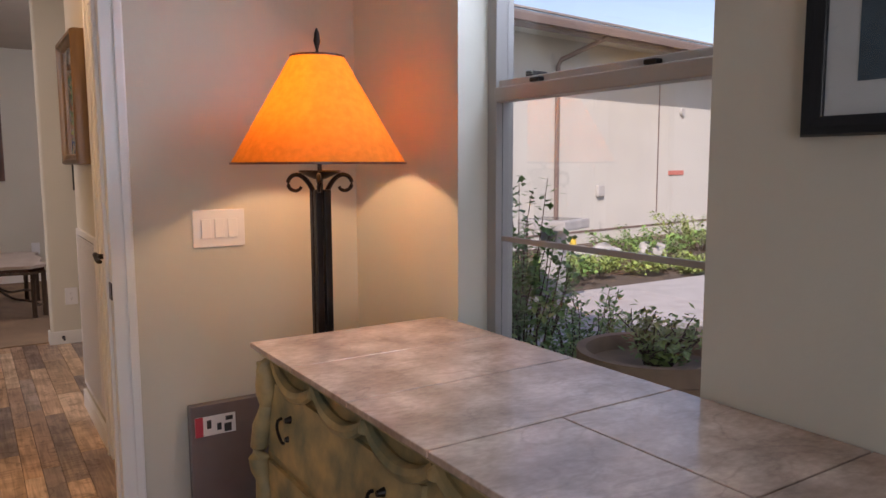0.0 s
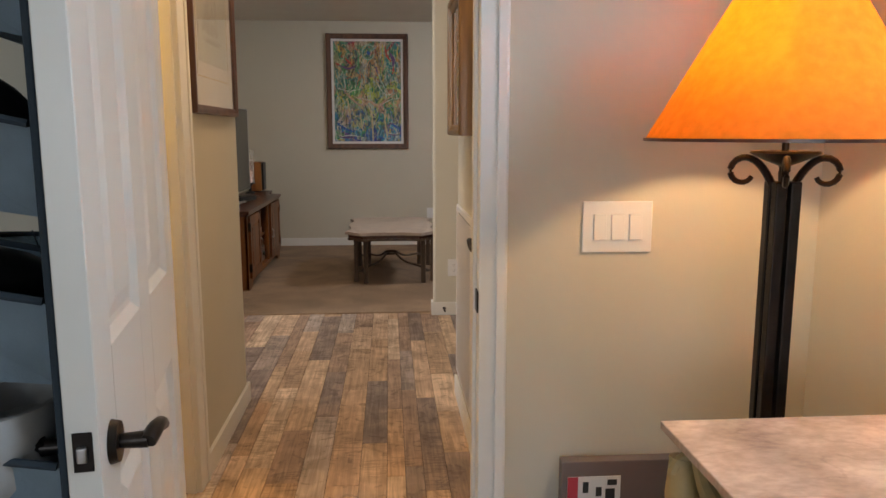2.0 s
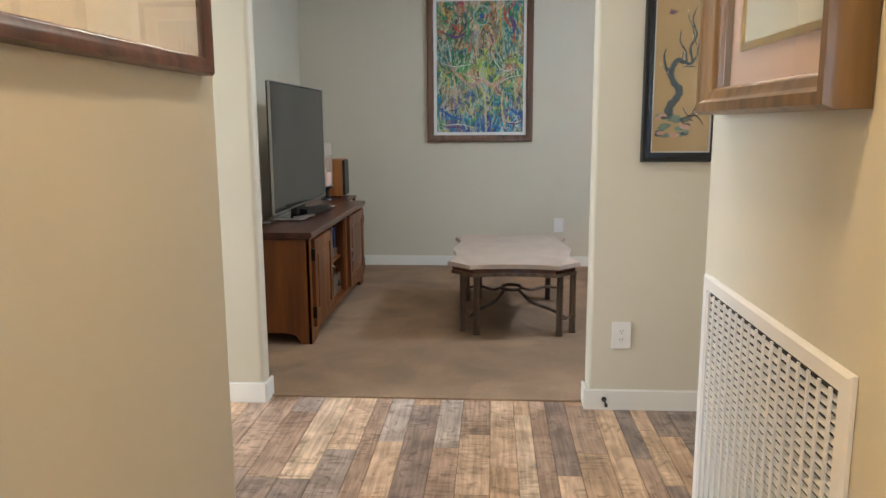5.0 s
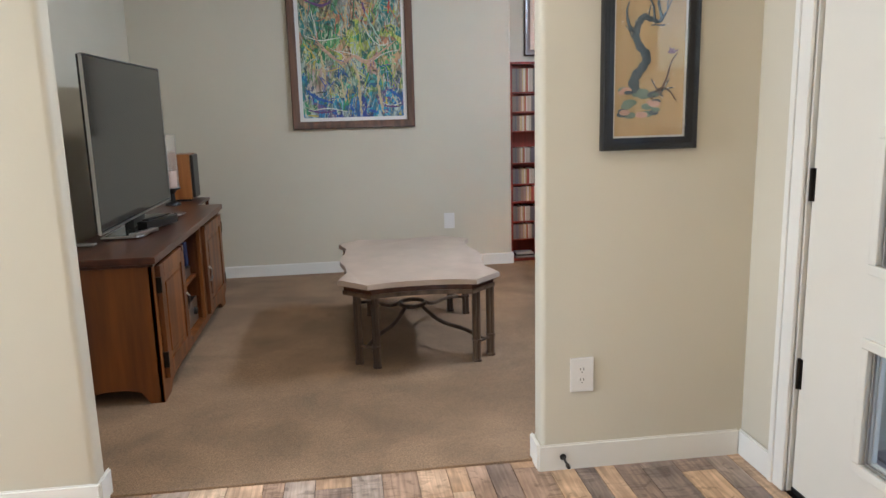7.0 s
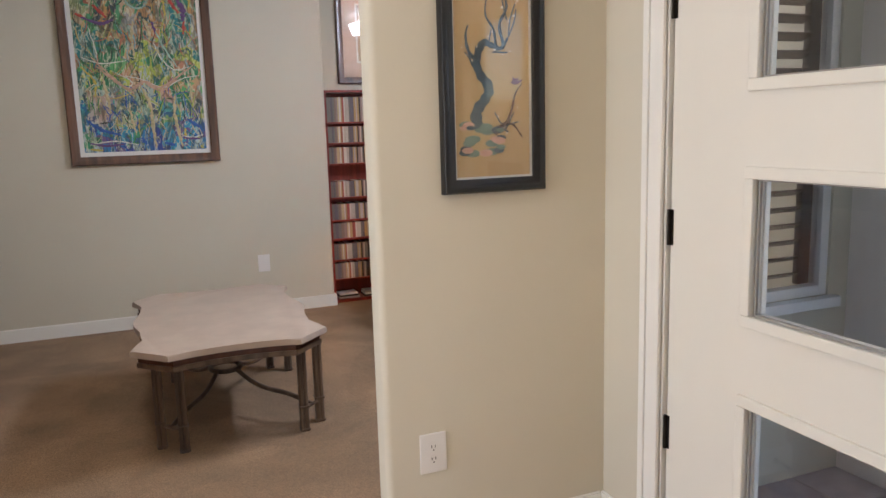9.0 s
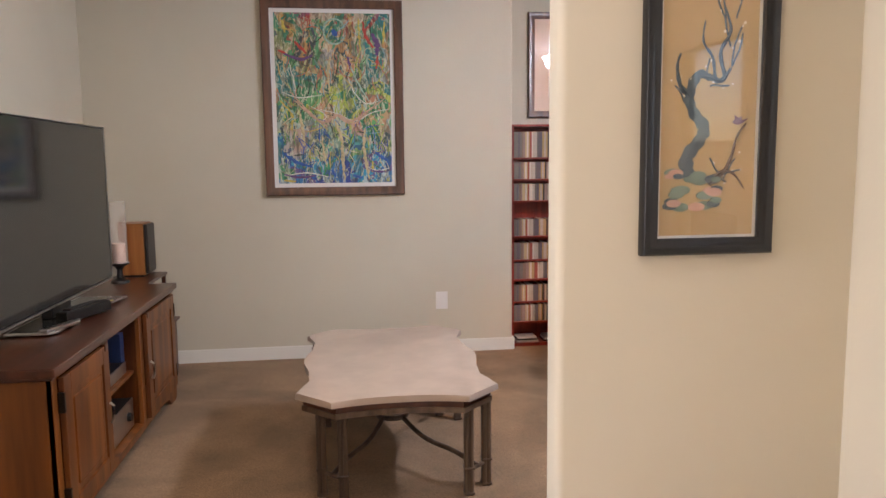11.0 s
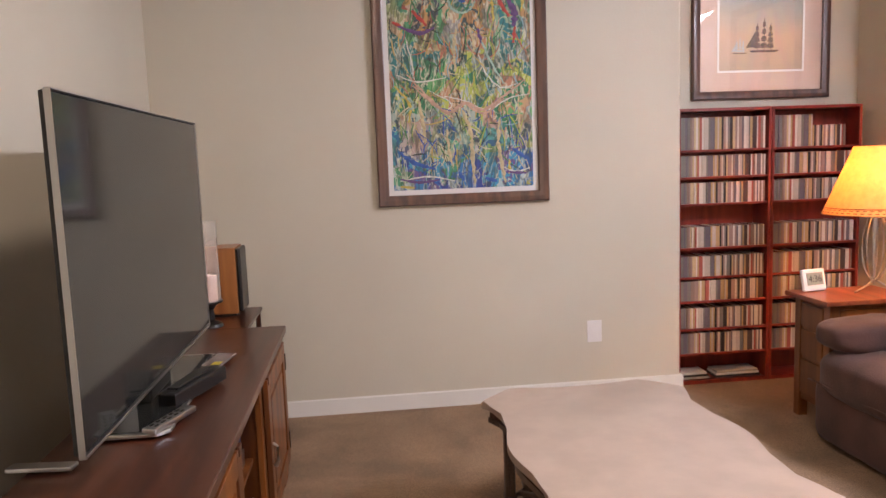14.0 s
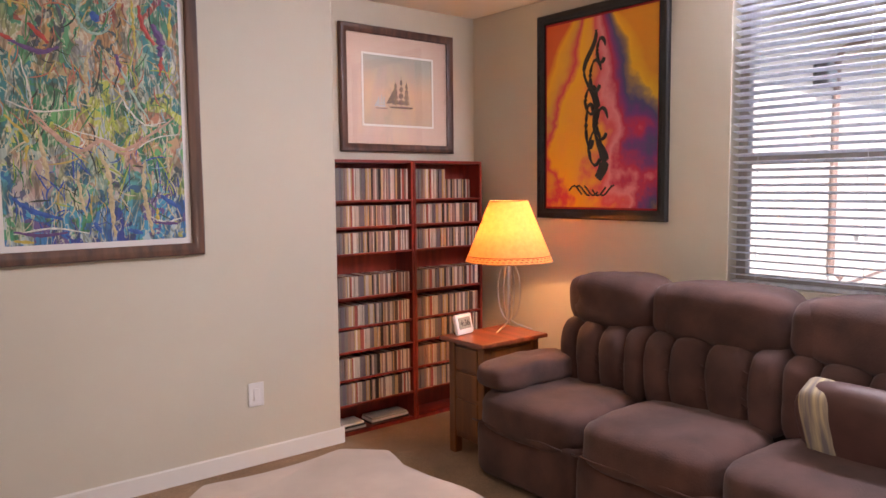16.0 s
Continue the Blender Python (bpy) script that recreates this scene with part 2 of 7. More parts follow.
def extrude_outline(bm, pts, z0, z1, bevel=0.0, m=None):
    """A flat outline (x, y) given thickness from z0 to z1."""
    low = [bm.verts.new((x, y, z0)) for x, y in pts]
    high = [bm.verts.new((x, y, z1)) for x, y in pts]
    n = len(pts)
    bm.faces.new(low[::-1])
    top = bm.faces.new(high)
    for k in range(n):
        bm.faces.new((low[k], low[(k + 1) % n], high[(k + 1) % n], high[k]))
    if bevel:
        bmesh.ops.bevel(bm, geom=list(top.edges), offset=bevel, segments=3, affect="EDGES", profile=0.5)
    if m:
        bmesh.ops.transform(bm, matrix=m, verts=bm.verts)
    return bm


def part(name, bm, material, parent=None, label="", smooth=False, kind=""):
    """Links a bmesh as one mesh object, under a thing or a part."""
    bmesh.ops.recalc_face_normals(bm, faces=bm.faces)
    me = bpy.data.meshes.new(name)
    bm.to_mesh(me)
    bm.free()
    me.materials.append(material if not isinstance(material, str) else M[material])
    if smooth:
        me.shade_smooth()
        if smooth != 2:
            me.set_sharp_from_angle(angle=radians(40))
    ob = new(name, me)
    if parent:
        ob.parent = parent
    return tagged(ob, label=label, kind=kind)


def thing(name, label, category, at=(0, 0, 0), rz=0.0, group=""):
    e = new(name)
    e.empty_display_size = 0.1
    e.matrix_world = pose(*at, 0, 0, rz)
    return tagged(e, label=label, category=category, group=group)


def structure(name, bm, material, label="", smooth=False, parent=None):
    ob = part(name, bm, material, parent, label, smooth, "" if parent else "structure")
    return ob


def wall(name, x0, x1, y0, y1, top, holes=(), material="wall", label="", round_ends=(), low=-0.1):
    """A wall with thickness; holes are (from, to, low, high) along its length."""
    bm = bmesh.new()
    along_x = (x1 - x0) > (y1 - y0)
    a0, a1 = (x0, x1) if along_x else (y0, y1)
    cuts = sorted(holes)

    def piece(p, q, z0, z1):
        if q - p < 1e-4 or z1 - z0 < 1e-4:
            return
        if along_x:
            box(bm, p, q, y0, y1, z0, z1)
        else:
            box(bm, x0, x1, p, q, z0, z1)

    at = a0
    for p, q, z0, z1 in cuts:
        piece(at, p, low, top)
        piece(p, q, low, z0)
        piece(p, q, z1, top)
        at = q
    piece(at, a1, low, top)
    bmesh.ops.remove_doubles(bm, verts=bm.verts, dist=1e-5)
    for cx, cy in round_ends:
        es = [e for e in bm.edges if all(abs(v.co.x - cx) < 1e-3 and abs(v.co.y - cy) < 1e-3 for v in e.verts)]
        if es:
            bmesh.ops.bevel(bm, geom=es, offset=0.022, segments=5, affect="EDGES", profile=0.5)
    return structure(name, bm, material, label or "wall painted in warm beige with a fine orange-peel texture", smooth=bool(round_ends))


CEIL = 2.66

# ---- structure ----
wall("wall_1", -2.72, 1.45, 2.64, 2.76, CEIL, [(-0.446, 0.401, -0.1, 2.05)])
wall("wall_2", 1.27, 1.45, -2.32, 2.64, CEIL, [(1.036, 1.94, 0.72, 2.25)], round_ends=((1.27, 1.036), (1.27, 1.94)))
wall("wall_3", -2.72, -2.6, -2.32, 2.64, CEIL)
wall("wall_4", -2.6, 1.27, -2.32, -2.2, CEIL, [(-1.6, 0.6, 0.8, 2.2)])
wall("wall_5", -0.70, -0.58, 2.76, 4.53, CEIL, [(2.80, 3.546, -0.1, 2.05)], round_ends=((-0.58, 4.53),))
wall("wall_6", 0.51, 0.63, 2.76, 4.57, CEIL, [(2.846, 3.654, -0.1, 2.05)], round_ends=((0.51, 4.57),))
wall("wall_7", 0.63, 1.45, 4.45, 4.57, CEIL)
wall("wall_8", -3.72, -0.70, 4.20, 4.53, CEIL)
wall("wall_9", 1.27, 1.42, 4.57, 6.27, CEIL, [(5.012, 5.988, -0.1, 2.47)])
wall("wall_10", -3.72, -1.072, 6.27, 6.37, CEIL, round_ends=((-1.072, 6.27), (-1.072, 6.37)))
wall("wall_11", 0.486, 2.6, 6.27, 6.37, CEIL, [(1.55, 2.30, 0.68, 2.2)], round_ends=((0.486, 6.27), (0.486, 6.37)))
# The opening is invented, for the entry fill lamp.
wall("wall_12", -3.84, -3.72, 4.41, 6.42, CEIL, [(4.7, 6.1, 0.7, 2.2)])
wall("wall_13", -1.88, -1.76, 6.37, 9.95, CEIL)
wall("wall_14", -1.76, 1.19, 9.83, 9.95, CEIL, round_ends=((1.19, 9.83),))
wall("wall_15", 1.07, 1.19, 9.95, 10.07, CEIL)
wall("wall_16", 1.07, 2.6, 10.07, 10.19, CEIL)
wall("wall_17", 2.45, 2.6, 6.37, 10.07, CEIL, [(6.85, 8.13, 1.0, 2.5)], round_ends=((2.45, 8.13),))
wall("wall_18", -2.2, -2.08, 2.76, 4.20, CEIL, label="yellow-lit bathroom wall in cream paint")
bm = quick_box(-3.84, 2.6, -2.32, 10.19, CEIL, CEIL + 0.15)
structure("ceiling", bm, "ceil", "flat ceiling painted off-white")
# Unseen slab added past the walls to keep sun out of the openings.
structure("eaves", box(quick_box(-6.6, 1.45, -5.2, -2.32, CEIL, CEIL + 0.15), -6.6, -3.84, -2.32, 6.5, CEIL, CEIL + 0.15), "ceil", "plain unseen slab added along the outer walls as a sun block")
structure("floor_bedroom", quick_box(-3.84, 1.45, -2.32, 6.35, -0.2, -0.008), "grout", "dark bed under the plank floor")
structure("floor_living", quick_box(-1.88, 2.6, 6.35, 10.19, -0.2, 0.006, bevel=0.004), "carpet", "tan cut-pile carpet, brushed in patches")


def baseboard(name, x0, x1, y0, y1, ends=0.012):
    bm = quick_box(x0, x1, y0, y1, 0, 0.10)
    top = [e for e in bm.edges if all(v.co.z > 0.09 for v in e.verts)]
    bmesh.ops.bevel(bm, geom=top, offset=0.006, segments=2, affect="EDGES")
    side = [e for e in bm.edges if abs(e.verts[0].co.z - e.verts[1].co.z) > 0.05]
    bmesh.ops.bevel(bm, geom=side, offset=min(ends, 0.006), segments=2, affect="EDGES")
    return structure(name, bm, "trim", "white painted baseboard with a rounded top")


B = 0.014
for x0, x1, y0, y1 in [
    (0.46, 1.27, 2.64 - B, 2.64), (1.27 - B, 1.27, -2.2, 2.64 - B),
    (-0.58, -0.58 + B, 3.66, 4.53 + B), (-1.4, -0.58, 4.53, 4.53 + B),
    (0.51 - B, 0.51, 3.73, 4.57 + B), (0.51, 1.27, 4.57, 4.57 + B),
    (-3.7, -1.072 + B, 6.27 - B, 6.27), (-1.072, -1.072 + B, 6.27, 6.37 + B),
    (0.486 - B, 1.27 - B, 6.27 - B, 6.27), (0.486 - B, 0.486, 6.27, 6.37 + B),
    (1.27 - B, 1.27, 6.06, 6.27), (-1.76, 1.19 + B, 9.83 - B, 9.83), (1.19, 1.19 + B, 9.83, 10.07),
    (-1.76, -1.76 + B, 6.37, 9.83 - B), (2.45 - B, 2.45, 6.37, 10.07), (0.486, 2.45 - B, 6.37, 6.37 + B),
]:
    baseboard("baseboard", x0, x1, y0, y1)


# ---- doors and windows ----
def panel_door(name, at, rz, w, h, label, handle_x, latch=False, hz=0.94):
    """A four-panel moulded door; local x from the hinge, front face at y = 0, with raised fields in the panels."""
    T = 0.044
    d = thing(name, label, "door", at, rz)
    st, rail0, mid0, mid1, top0 = 0.11, 0.2, 0.84, 1.04, h - 0.12
    pw = (w - 3 * st) / 2
    for x in (0, st + pw, 2 * st + 2 * pw):
        part("stile", quick_box(x, x + st, -T, 0, 0, h, 0.0015, 1), "door", d)
    for z0, z1 in ((0, rail0), (mid0, mid1), (top0, h)):
        for k in range(2):
            x = st + k * (st + pw)
            part("rail", quick_box(x, x + pw, -T, 0, z0, z1), "door", d)
    for k in range(2):
        x = st + k * (st + pw)
        for z0, z1 in ((rail0, mid0), (mid1, top0)):
            bm = quick_box(x, x + pw, -T + 0.012, -0.012, z0, z1)
            for s, y0, y1 in ((1, -0.012, -0.003), (-1, -T + 0.003, -T + 0.012)):
                # the sunk moulding slopes down from the stiles, the raised field stands proud inside it
                n = len(bm.verts)
                i0, i1 = 0.028, 0.06
                a = [bm.verts.new(p) for p in ((x + i0, y0 if s > 0 else y1, z0 + i0), (x + pw - i0, y0 if s > 0 else y1, z0 + i0), (x + pw - i0, y0 if s > 0 else y1, z1 - i0), (x + i0, y0 if s > 0 else y1, z1 - i0))]
                b = [bm.verts.new(p) for p in ((x + i1, y1 if s > 0 else y0, z0 + i1), (x + pw - i1, y1 if s > 0 else y0, z0 + i1), (x + pw - i1, y1 if s > 0 else y0, z1 - i1), (x + i1, y1 if s > 0 else y0, z1 - i1))]
                bm.faces.new(b)
                for q in range(4):
                    bm.faces.new((a[q], a[(q + 1) % 4], b[(q + 1) % 4], b[q]))
                e0 = 0.0005
                c = [bm.verts.new(p) for p in ((x, -e0 if s > 0 else -T + e0, z0), (x + pw, -e0 if s > 0 else -T + e0, z0), (x + pw, -e0 if s > 0 else -T + e0, z1), (x, -e0 if s > 0 else -T + e0, z1))]
                f = 0.016
                g = [bm.verts.new(p) for p in ((x + f, y0 if s > 0 else y1, z0 + f), (x + pw - f, y0 if s > 0 else y1, z0 + f), (x + pw - f, y0 if s > 0 else y1, z1 - f), (x + f, y0 if s > 0 else y1, z1 - f))]
                for q in range(4):
                    bm.faces.new((c[q], c[(q + 1) % 4], g[(q + 1) % 4], g[q]))
            part("panel", bm, "door", d)
    back = -1 if handle_x > w / 2 else 1
    for side, y in ((1, 0.0), (-1, -T)):
        bm = bmesh.new()
        rod(bm, (handle_x, y, hz), (handle_x, y + side * 0.012, hz), 0.033, 0.03, 24)
        hd = part("door_handle", bm, "bronze", d, "oil-rubbed bronze lever handle", smooth=True)
        bm = rod(bmesh.new(), (handle_x, y + side * 0.012, hz), (handle_x, y + side * 0.05, hz), 0.011, 0.013, 16)
        part("neck", bm, "bronze", hd, smooth=True)
        pts = [(handle_x + back * s * 0.11 - back * 0.01, y + side * (0.052 + 0.012 * math.sin(s * 3.1)), hz + 0.012 * math.sin(s * 5)) for s in np.linspace(0, 1, 9)]
        part("lever", tube(bmesh.new(), pts, [0.012, 0.013, 0.012, 0.010, 0.009, 0.009, 0.010, 0.011, 0.008], 10), "bronze", hd, smooth=True)
    if latch:
        e = w
        lp = part("latch_plate", quick_box(e, e + 0.002, -T / 2 - 0.013, -T / 2 + 0.013, 0.892, 0.949, 0.0008, 1), "bronze", d)
        part("latch_bolt", quick_box(e + 0.002, e + 0.011, -T / 2 - 0.007, -T / 2 + 0.006, 0.908, 0.93, 0.003, 3), "silver", lp)
    return d


def opening_trim(name, axis, face, a, b, h, out, w=0.085, left=True, right=True):
    """Casing round an opening on one face of a wall: a flat board with a rounded outer bead."""
    def piece(p, q, z0, z1, bead_low, bead_high):
        bm = bmesh.new()
        t0, t1 = face, face + out * 0.014
        lo, hi = min(t0, t1), max(t0, t1)
        if axis == "x":
            box(bm, p, q, lo, hi, z0, z1, 0.004)
        else:
            box(bm, lo, hi, p, q, z0, z1, 0.004)
        t2 = face + out * 0.021
        lo2, hi2 = min(t1, t2) - 0.001, max(t1, t2)
        if z1 - z0 > q - p:
            u0, u1 = (p + 0.004, p + 0.03) if bead_low else (q - 0.03, q - 0.004)
            (box(bm, u0, u1, lo2, hi2, z0 + 0.002, z1 - 0.003, 0.004) if axis == "x" else box(bm, lo2, hi2, u0, u1, z0 + 0.002, z1 - 0.003, 0.004))
        structure(name, bm, "trim", "white moulded door casing")
    if left:
        piece(a - w, a, 0, h + w, True, False)
    if right:
        piece(b, b + w, 0, h + w, False, True)
    piece(a, b, h, h + w, False, False)


def jamb(name, axis, a, b, c0, c1, h, stop=0.0):
    """Lining of an opening with its stop."""
    t = 0.016
    label = "white painted door lining board"
    for p, q in ((a, a + t), (b - t, b)):
        structure(name, quick_box(*((p, q, c0, c1) if axis == "x" else (c0, c1, p, q)), 0, h, 0.002), "trim", label)
    structure(name, quick_box(*((a + t, b - t, c0, c1) if axis == "x" else (c0, c1, a + t, b - t)), h - t, h, 0.002), "trim", label)
    if stop:
        for p, q in ((a + t, a + t + 0.01), (b - t - 0.01, b - t)):
            structure(name.replace("lining", "stop"), quick_box(*((p, q, stop, stop + 0.035) if axis == "x" else (stop, stop + 0.035, p, q)), 0, h - t, 0.002), "trim", "white door stop strip")


def strike(name, x0, x1, y0, y1, z, parent=None):
    o = tagged(part(name, quick_box(x0, x1, y0, y1, z - 0.028, z + 0.028, 0.0006, 1), "bronze"), label="dark bronze strike plate let into the door jamb", category="strike plate")
    return o


jamb("door_1_lining", "x", -0.446, 0.401, 2.635, 2.765, 2.05, 2.675)
opening_trim("door_1_casing", "x", 2.64, -0.43, 0.385, 2.034, -1, w=0.072)
opening_trim("door_1_casing", "x", 2.76, -0.43, 0.385, 2.034, 1, w=0.072)
jamb("door_2_lining", "y", 2.80, 3.546, -0.705, -0.575, 2.05, -0.622)
opening_trim("door_2_casing", "y", -0.58, 2.814, 3.53, 2.034, 1, w=0.115, left=False)
jamb("door_3_lining", "y", 2.846, 3.654, 0.505, 0.635, 2.05)
opening_trim("door_3_casing", "y", 0.51, 2.86, 3.64, 2.034, -1)
panel_door("bedroom_door", (-0.36, 2.612, 0.012), math.degrees(math.atan2(-0.80, 0.122)), 0.813, 2.02, "cream painted four-panel door standing open into the bedroom", 0.745, latch=True, hz=0.905)
panel_door("closet_door", (0.522, 2.866, 0.012), 90, 0.768, 2.02, "closed cream four-panel closet door in the hallway", 0.705)
strike("strike_plate", 0.3815, 0.3855, 2.632, 2.70, 0.94)
strike("strike_plate", -0.675, -0.638, 3.5270, 3.5295, 0.943)


def entry_door():
    d = thing("entry_door", "pale greige entry door with four stacked horizontal glass lights", "door", (1.288, 5.963, 0.02), -90)
    W, T = 0.915, 0.045
    panes = [(0.235, 0.60), (0.835, 1.20), (1.435, 1.80), (2.035, 2.33)]
    x0, x1 = 0.31, 0.80
    part("stile", quick_box(0, x0, 0, T, 0, 2.42), "door", d)
    part("stile", quick_box(x1, W, 0, T, 0, 2.42), "door", d)
    zs = [0] + [v for p in panes for v in p] + [2.42]
    for z0, z1 in zip(zs[::2], zs[1::2]):
        part("rail", quick_box(x0, x1, 0, T, z0, z1), "door", d)
    for z0, z1 in panes:
        bm = bmesh.new()
        for u0, u1, v0, v1 in ((x0 - 0.025, x1 + 0.025, z0 - 0.025, z0 + 0.006), (x0 - 0.025, x1 + 0.025, z1 - 0.006, z1 + 0.025), (x0 - 0.025, x0 + 0.006, z0 + 0.006, z1 - 0.006), (x1 - 0.006, x1 + 0.025, z0 + 0.006, z1 - 0.006)):
            for y0, y1 in ((-0.011, 0.006), (T - 0.006, T + 0.011)):
                box(bm, u0, u1, y0, y1, v0, v1, 0.004)
        fr = part("pane_frame", bm, "door", d)
        g = part("pane", quick_box(x0, x1, 0.018, 0.026, z0, z1), "glass", fr)
        g.visible_shadow = False
        bm = bmesh.new()
        for u0, u1, v0, v1 in ((x0 + 0.006, x0 + 0.011, z0 + 0.006, z1 - 0.006), (x1 - 0.011, x1 - 0.006, z0 + 0.006, z1 - 0.006), (x0 + 0.011, x1 - 0.011, z0 + 0.006, z0 + 0.011), (x0 + 0.011, x1 - 0.011, z1 - 0.011, z1 - 0.006)):
            box(bm, u0, u1, 0.010, 0.018, v0, v1)
        part("spacer", bm, "vinyl", fr)
    for z in (0.355, 0.985, 1.625, 2.23):
        part("hinge", rod(quick_box(-0.010, 0.012, -0.003, 0.0, z, z + 0.105, 0.001, 1), (-0.001, -0.006, z), (-0.001, -0.006, z + 0.105), 0.006, None, 10), "bronze", d, "black door hinge")
    part("sweep", quick_box(0, W, -0.004, T + 0.004, -0.018, 0.0), "black", d)


entry_door()
jamb("door_4_lining", "y", 5.012, 5.988, 1.275, 1.425, 2.47)
opening_trim("door_4_casing", "y", 1.27, 5.03, 5.975, 2.452, -1)
structure("door_4_sill", quick_box(1.272, 1.45, 5.03, 5.97, -0.02, 0.003), "bronze", "dark metal door sill")


def sash_window():
    """The bedroom window: vinyl frame, a lower sash with one bar, an upper sash."""
    w = thing("window_1", "greige vinyl sash window with slim horizontal grille bars", "window", (1.38, 1.488, 0))
    w["kind"] = "structure"
    y0, y1, z0, z1 = -0.452, 0.452, 0.72, 2.25
    bm = bmesh.new()
    for a in ((y0, y0 + 0.045, z0, z1), (y1 - 0.045, y1, z0, z1), (y0 + 0.045, y1 - 0.045, z0, z0 + 0.045), (y0 + 0.045, y1 - 0.045, z1 - 0.045, z1)):
        box(bm, 0, 0.07, a[0], a[1], a[2], a[3], 0.003)
    part("window_frame", bm, "vinyl", w)
    part("meeting_rail", quick_box(-0.008, 0.05, y0 + 0.045, y1 - 0.045, 1.535, 1.578, 0.004), "vinyl", w)
    part("meeting_rail", quick_box(0.012, 0.06, y0 + 0.045, y1 - 0.045, 1.579, 1.60, 0.003), "vinyl", w)
    for y in (-0.2, 0.22):
        part("sash_lock", quick_box(-0.01, 0.014, y - 0.02, y + 0.02, 1.579, 1.592, 0.004), "bronze", w)
    part("grille_bar", quick_box(0.02, 0.032, y0 + 0.045, y1 - 0.045, 1.108, 1.125, 0.003), "vinyl", w)
    for a, b, x in ((z0 + 0.045, 1.535, 0.026), (1.60, z1 - 0.045, 0.045)):
        g = part("pane", quick_box(x - 0.002, x + 0.002, y0 + 0.045, y1 - 0.045, a, b), "glass", w)
        g.visible_shadow = False
    structure("window_sill_1", quick_box(1.25, 1.38, 1.038, 1.938, 0.722, 0.742, 0.004), "trim", "white window sill")


sash_window()


def blind_window():
    w = thing("window_2", "wide vinyl window behind lowered white slatted blinds", "window", (2.5, 7.49, 0))
    w["kind"] = "structure"
    y0, y1, z0, z1 = -0.638, 0.638, 1.0, 2.5
    bm = bmesh.new()
    for a in ((y0, y0 + 0.05, z0, z1), (y1 - 0.05, y1, z0, z1), (y0 + 0.05, y1 - 0.05, z0, z0 + 0.05), (y0 + 0.05, y1 - 0.05, z1 - 0.05, z1), (y0 + 0.05, y1 - 0.05, 1.60, 1.645)):
        box(bm, 0.03, 0.08, a[0], a[1], a[2], a[3], 0.003)
    part("window_frame", bm, "vinyl", w)
    g = part("pane", quick_box(0.05, 0.054, y0 + 0.05, y1 - 0.05, z0 + 0.05, z1 - 0.05), "glass", w)
    g.visible_shadow = False
    b = thing("window_blind", "lowered white horizontal blind with open slats in the living room window", "blind", (2.478, 7.49, 0))
    part("headrail", quick_box(-0.025, 0.025, y0 + 0.01, y1 - 0.01, z1 - 0.05, z1 - 0.002, 0.004), "blind", b)
    part("bottom_rail", quick_box(-0.02, 0.02, y0 + 0.012, y1 - 0.012, z0 + 0.008, z0 + 0.026, 0.004), "blind", b)
    n = 38
    first = None
    for k in range(n):
        z = z0 + 0.05 + k * (z1 - z0 - 0.12) / (n - 1)
        if first is None:
            first = part("slat", quick_box(-0.025, 0.025, y0 + 0.012, y1 - 0.012, -0.0015, 0.0015), "blind", b)
            s = first
        else:
            s = new("slat", first.data)
            s.parent = b
        s.matrix_basis = pose(0, 0, z, 0, 13, 0)
    for y in (-0.5, 0, 0.5):
        part("ladder_cord", rod(bmesh.new(), (-0.012, y, z0 + 0.02), (-0.012, y, z1 - 0.05), 0.0012, None, 6), "blind", b)


blind_window()


# ---- pictures ----
def ramp_mat(name, stops, build, rough=0.5, const=False):
    """Paint whose colour runs through stops by a factor that build() makes."""
    m = bpy.data.materials.new(name)
    m.use_nodes = True
    nt = m.node_tree
    b = nt.nodes["Principled BSDF"]
    b.inputs["Roughness"].default_value = rough
    r = nt.nodes.new("ShaderNodeValToRGB")
    r.color_ramp.interpolation = "CONSTANT" if const else "LINEAR"
    while len(r.color_ramp.elements) < len(stops):
        r.color_ramp.elements.new(0.5)
    for e, (p, c) in zip(r.color_ramp.elements, stops):
        e.position, e.color = p, (*c, 1)
    nt.links.new(build(nt), r.inputs[0])
    nt.links.new(r.outputs[0], b.inputs["Base Color"])
    return m


def node(nt, kind, **sets):
    n = nt.nodes.new(kind)
    for k, v in sets.items():
        n.inputs[k].default_value = v
    return n


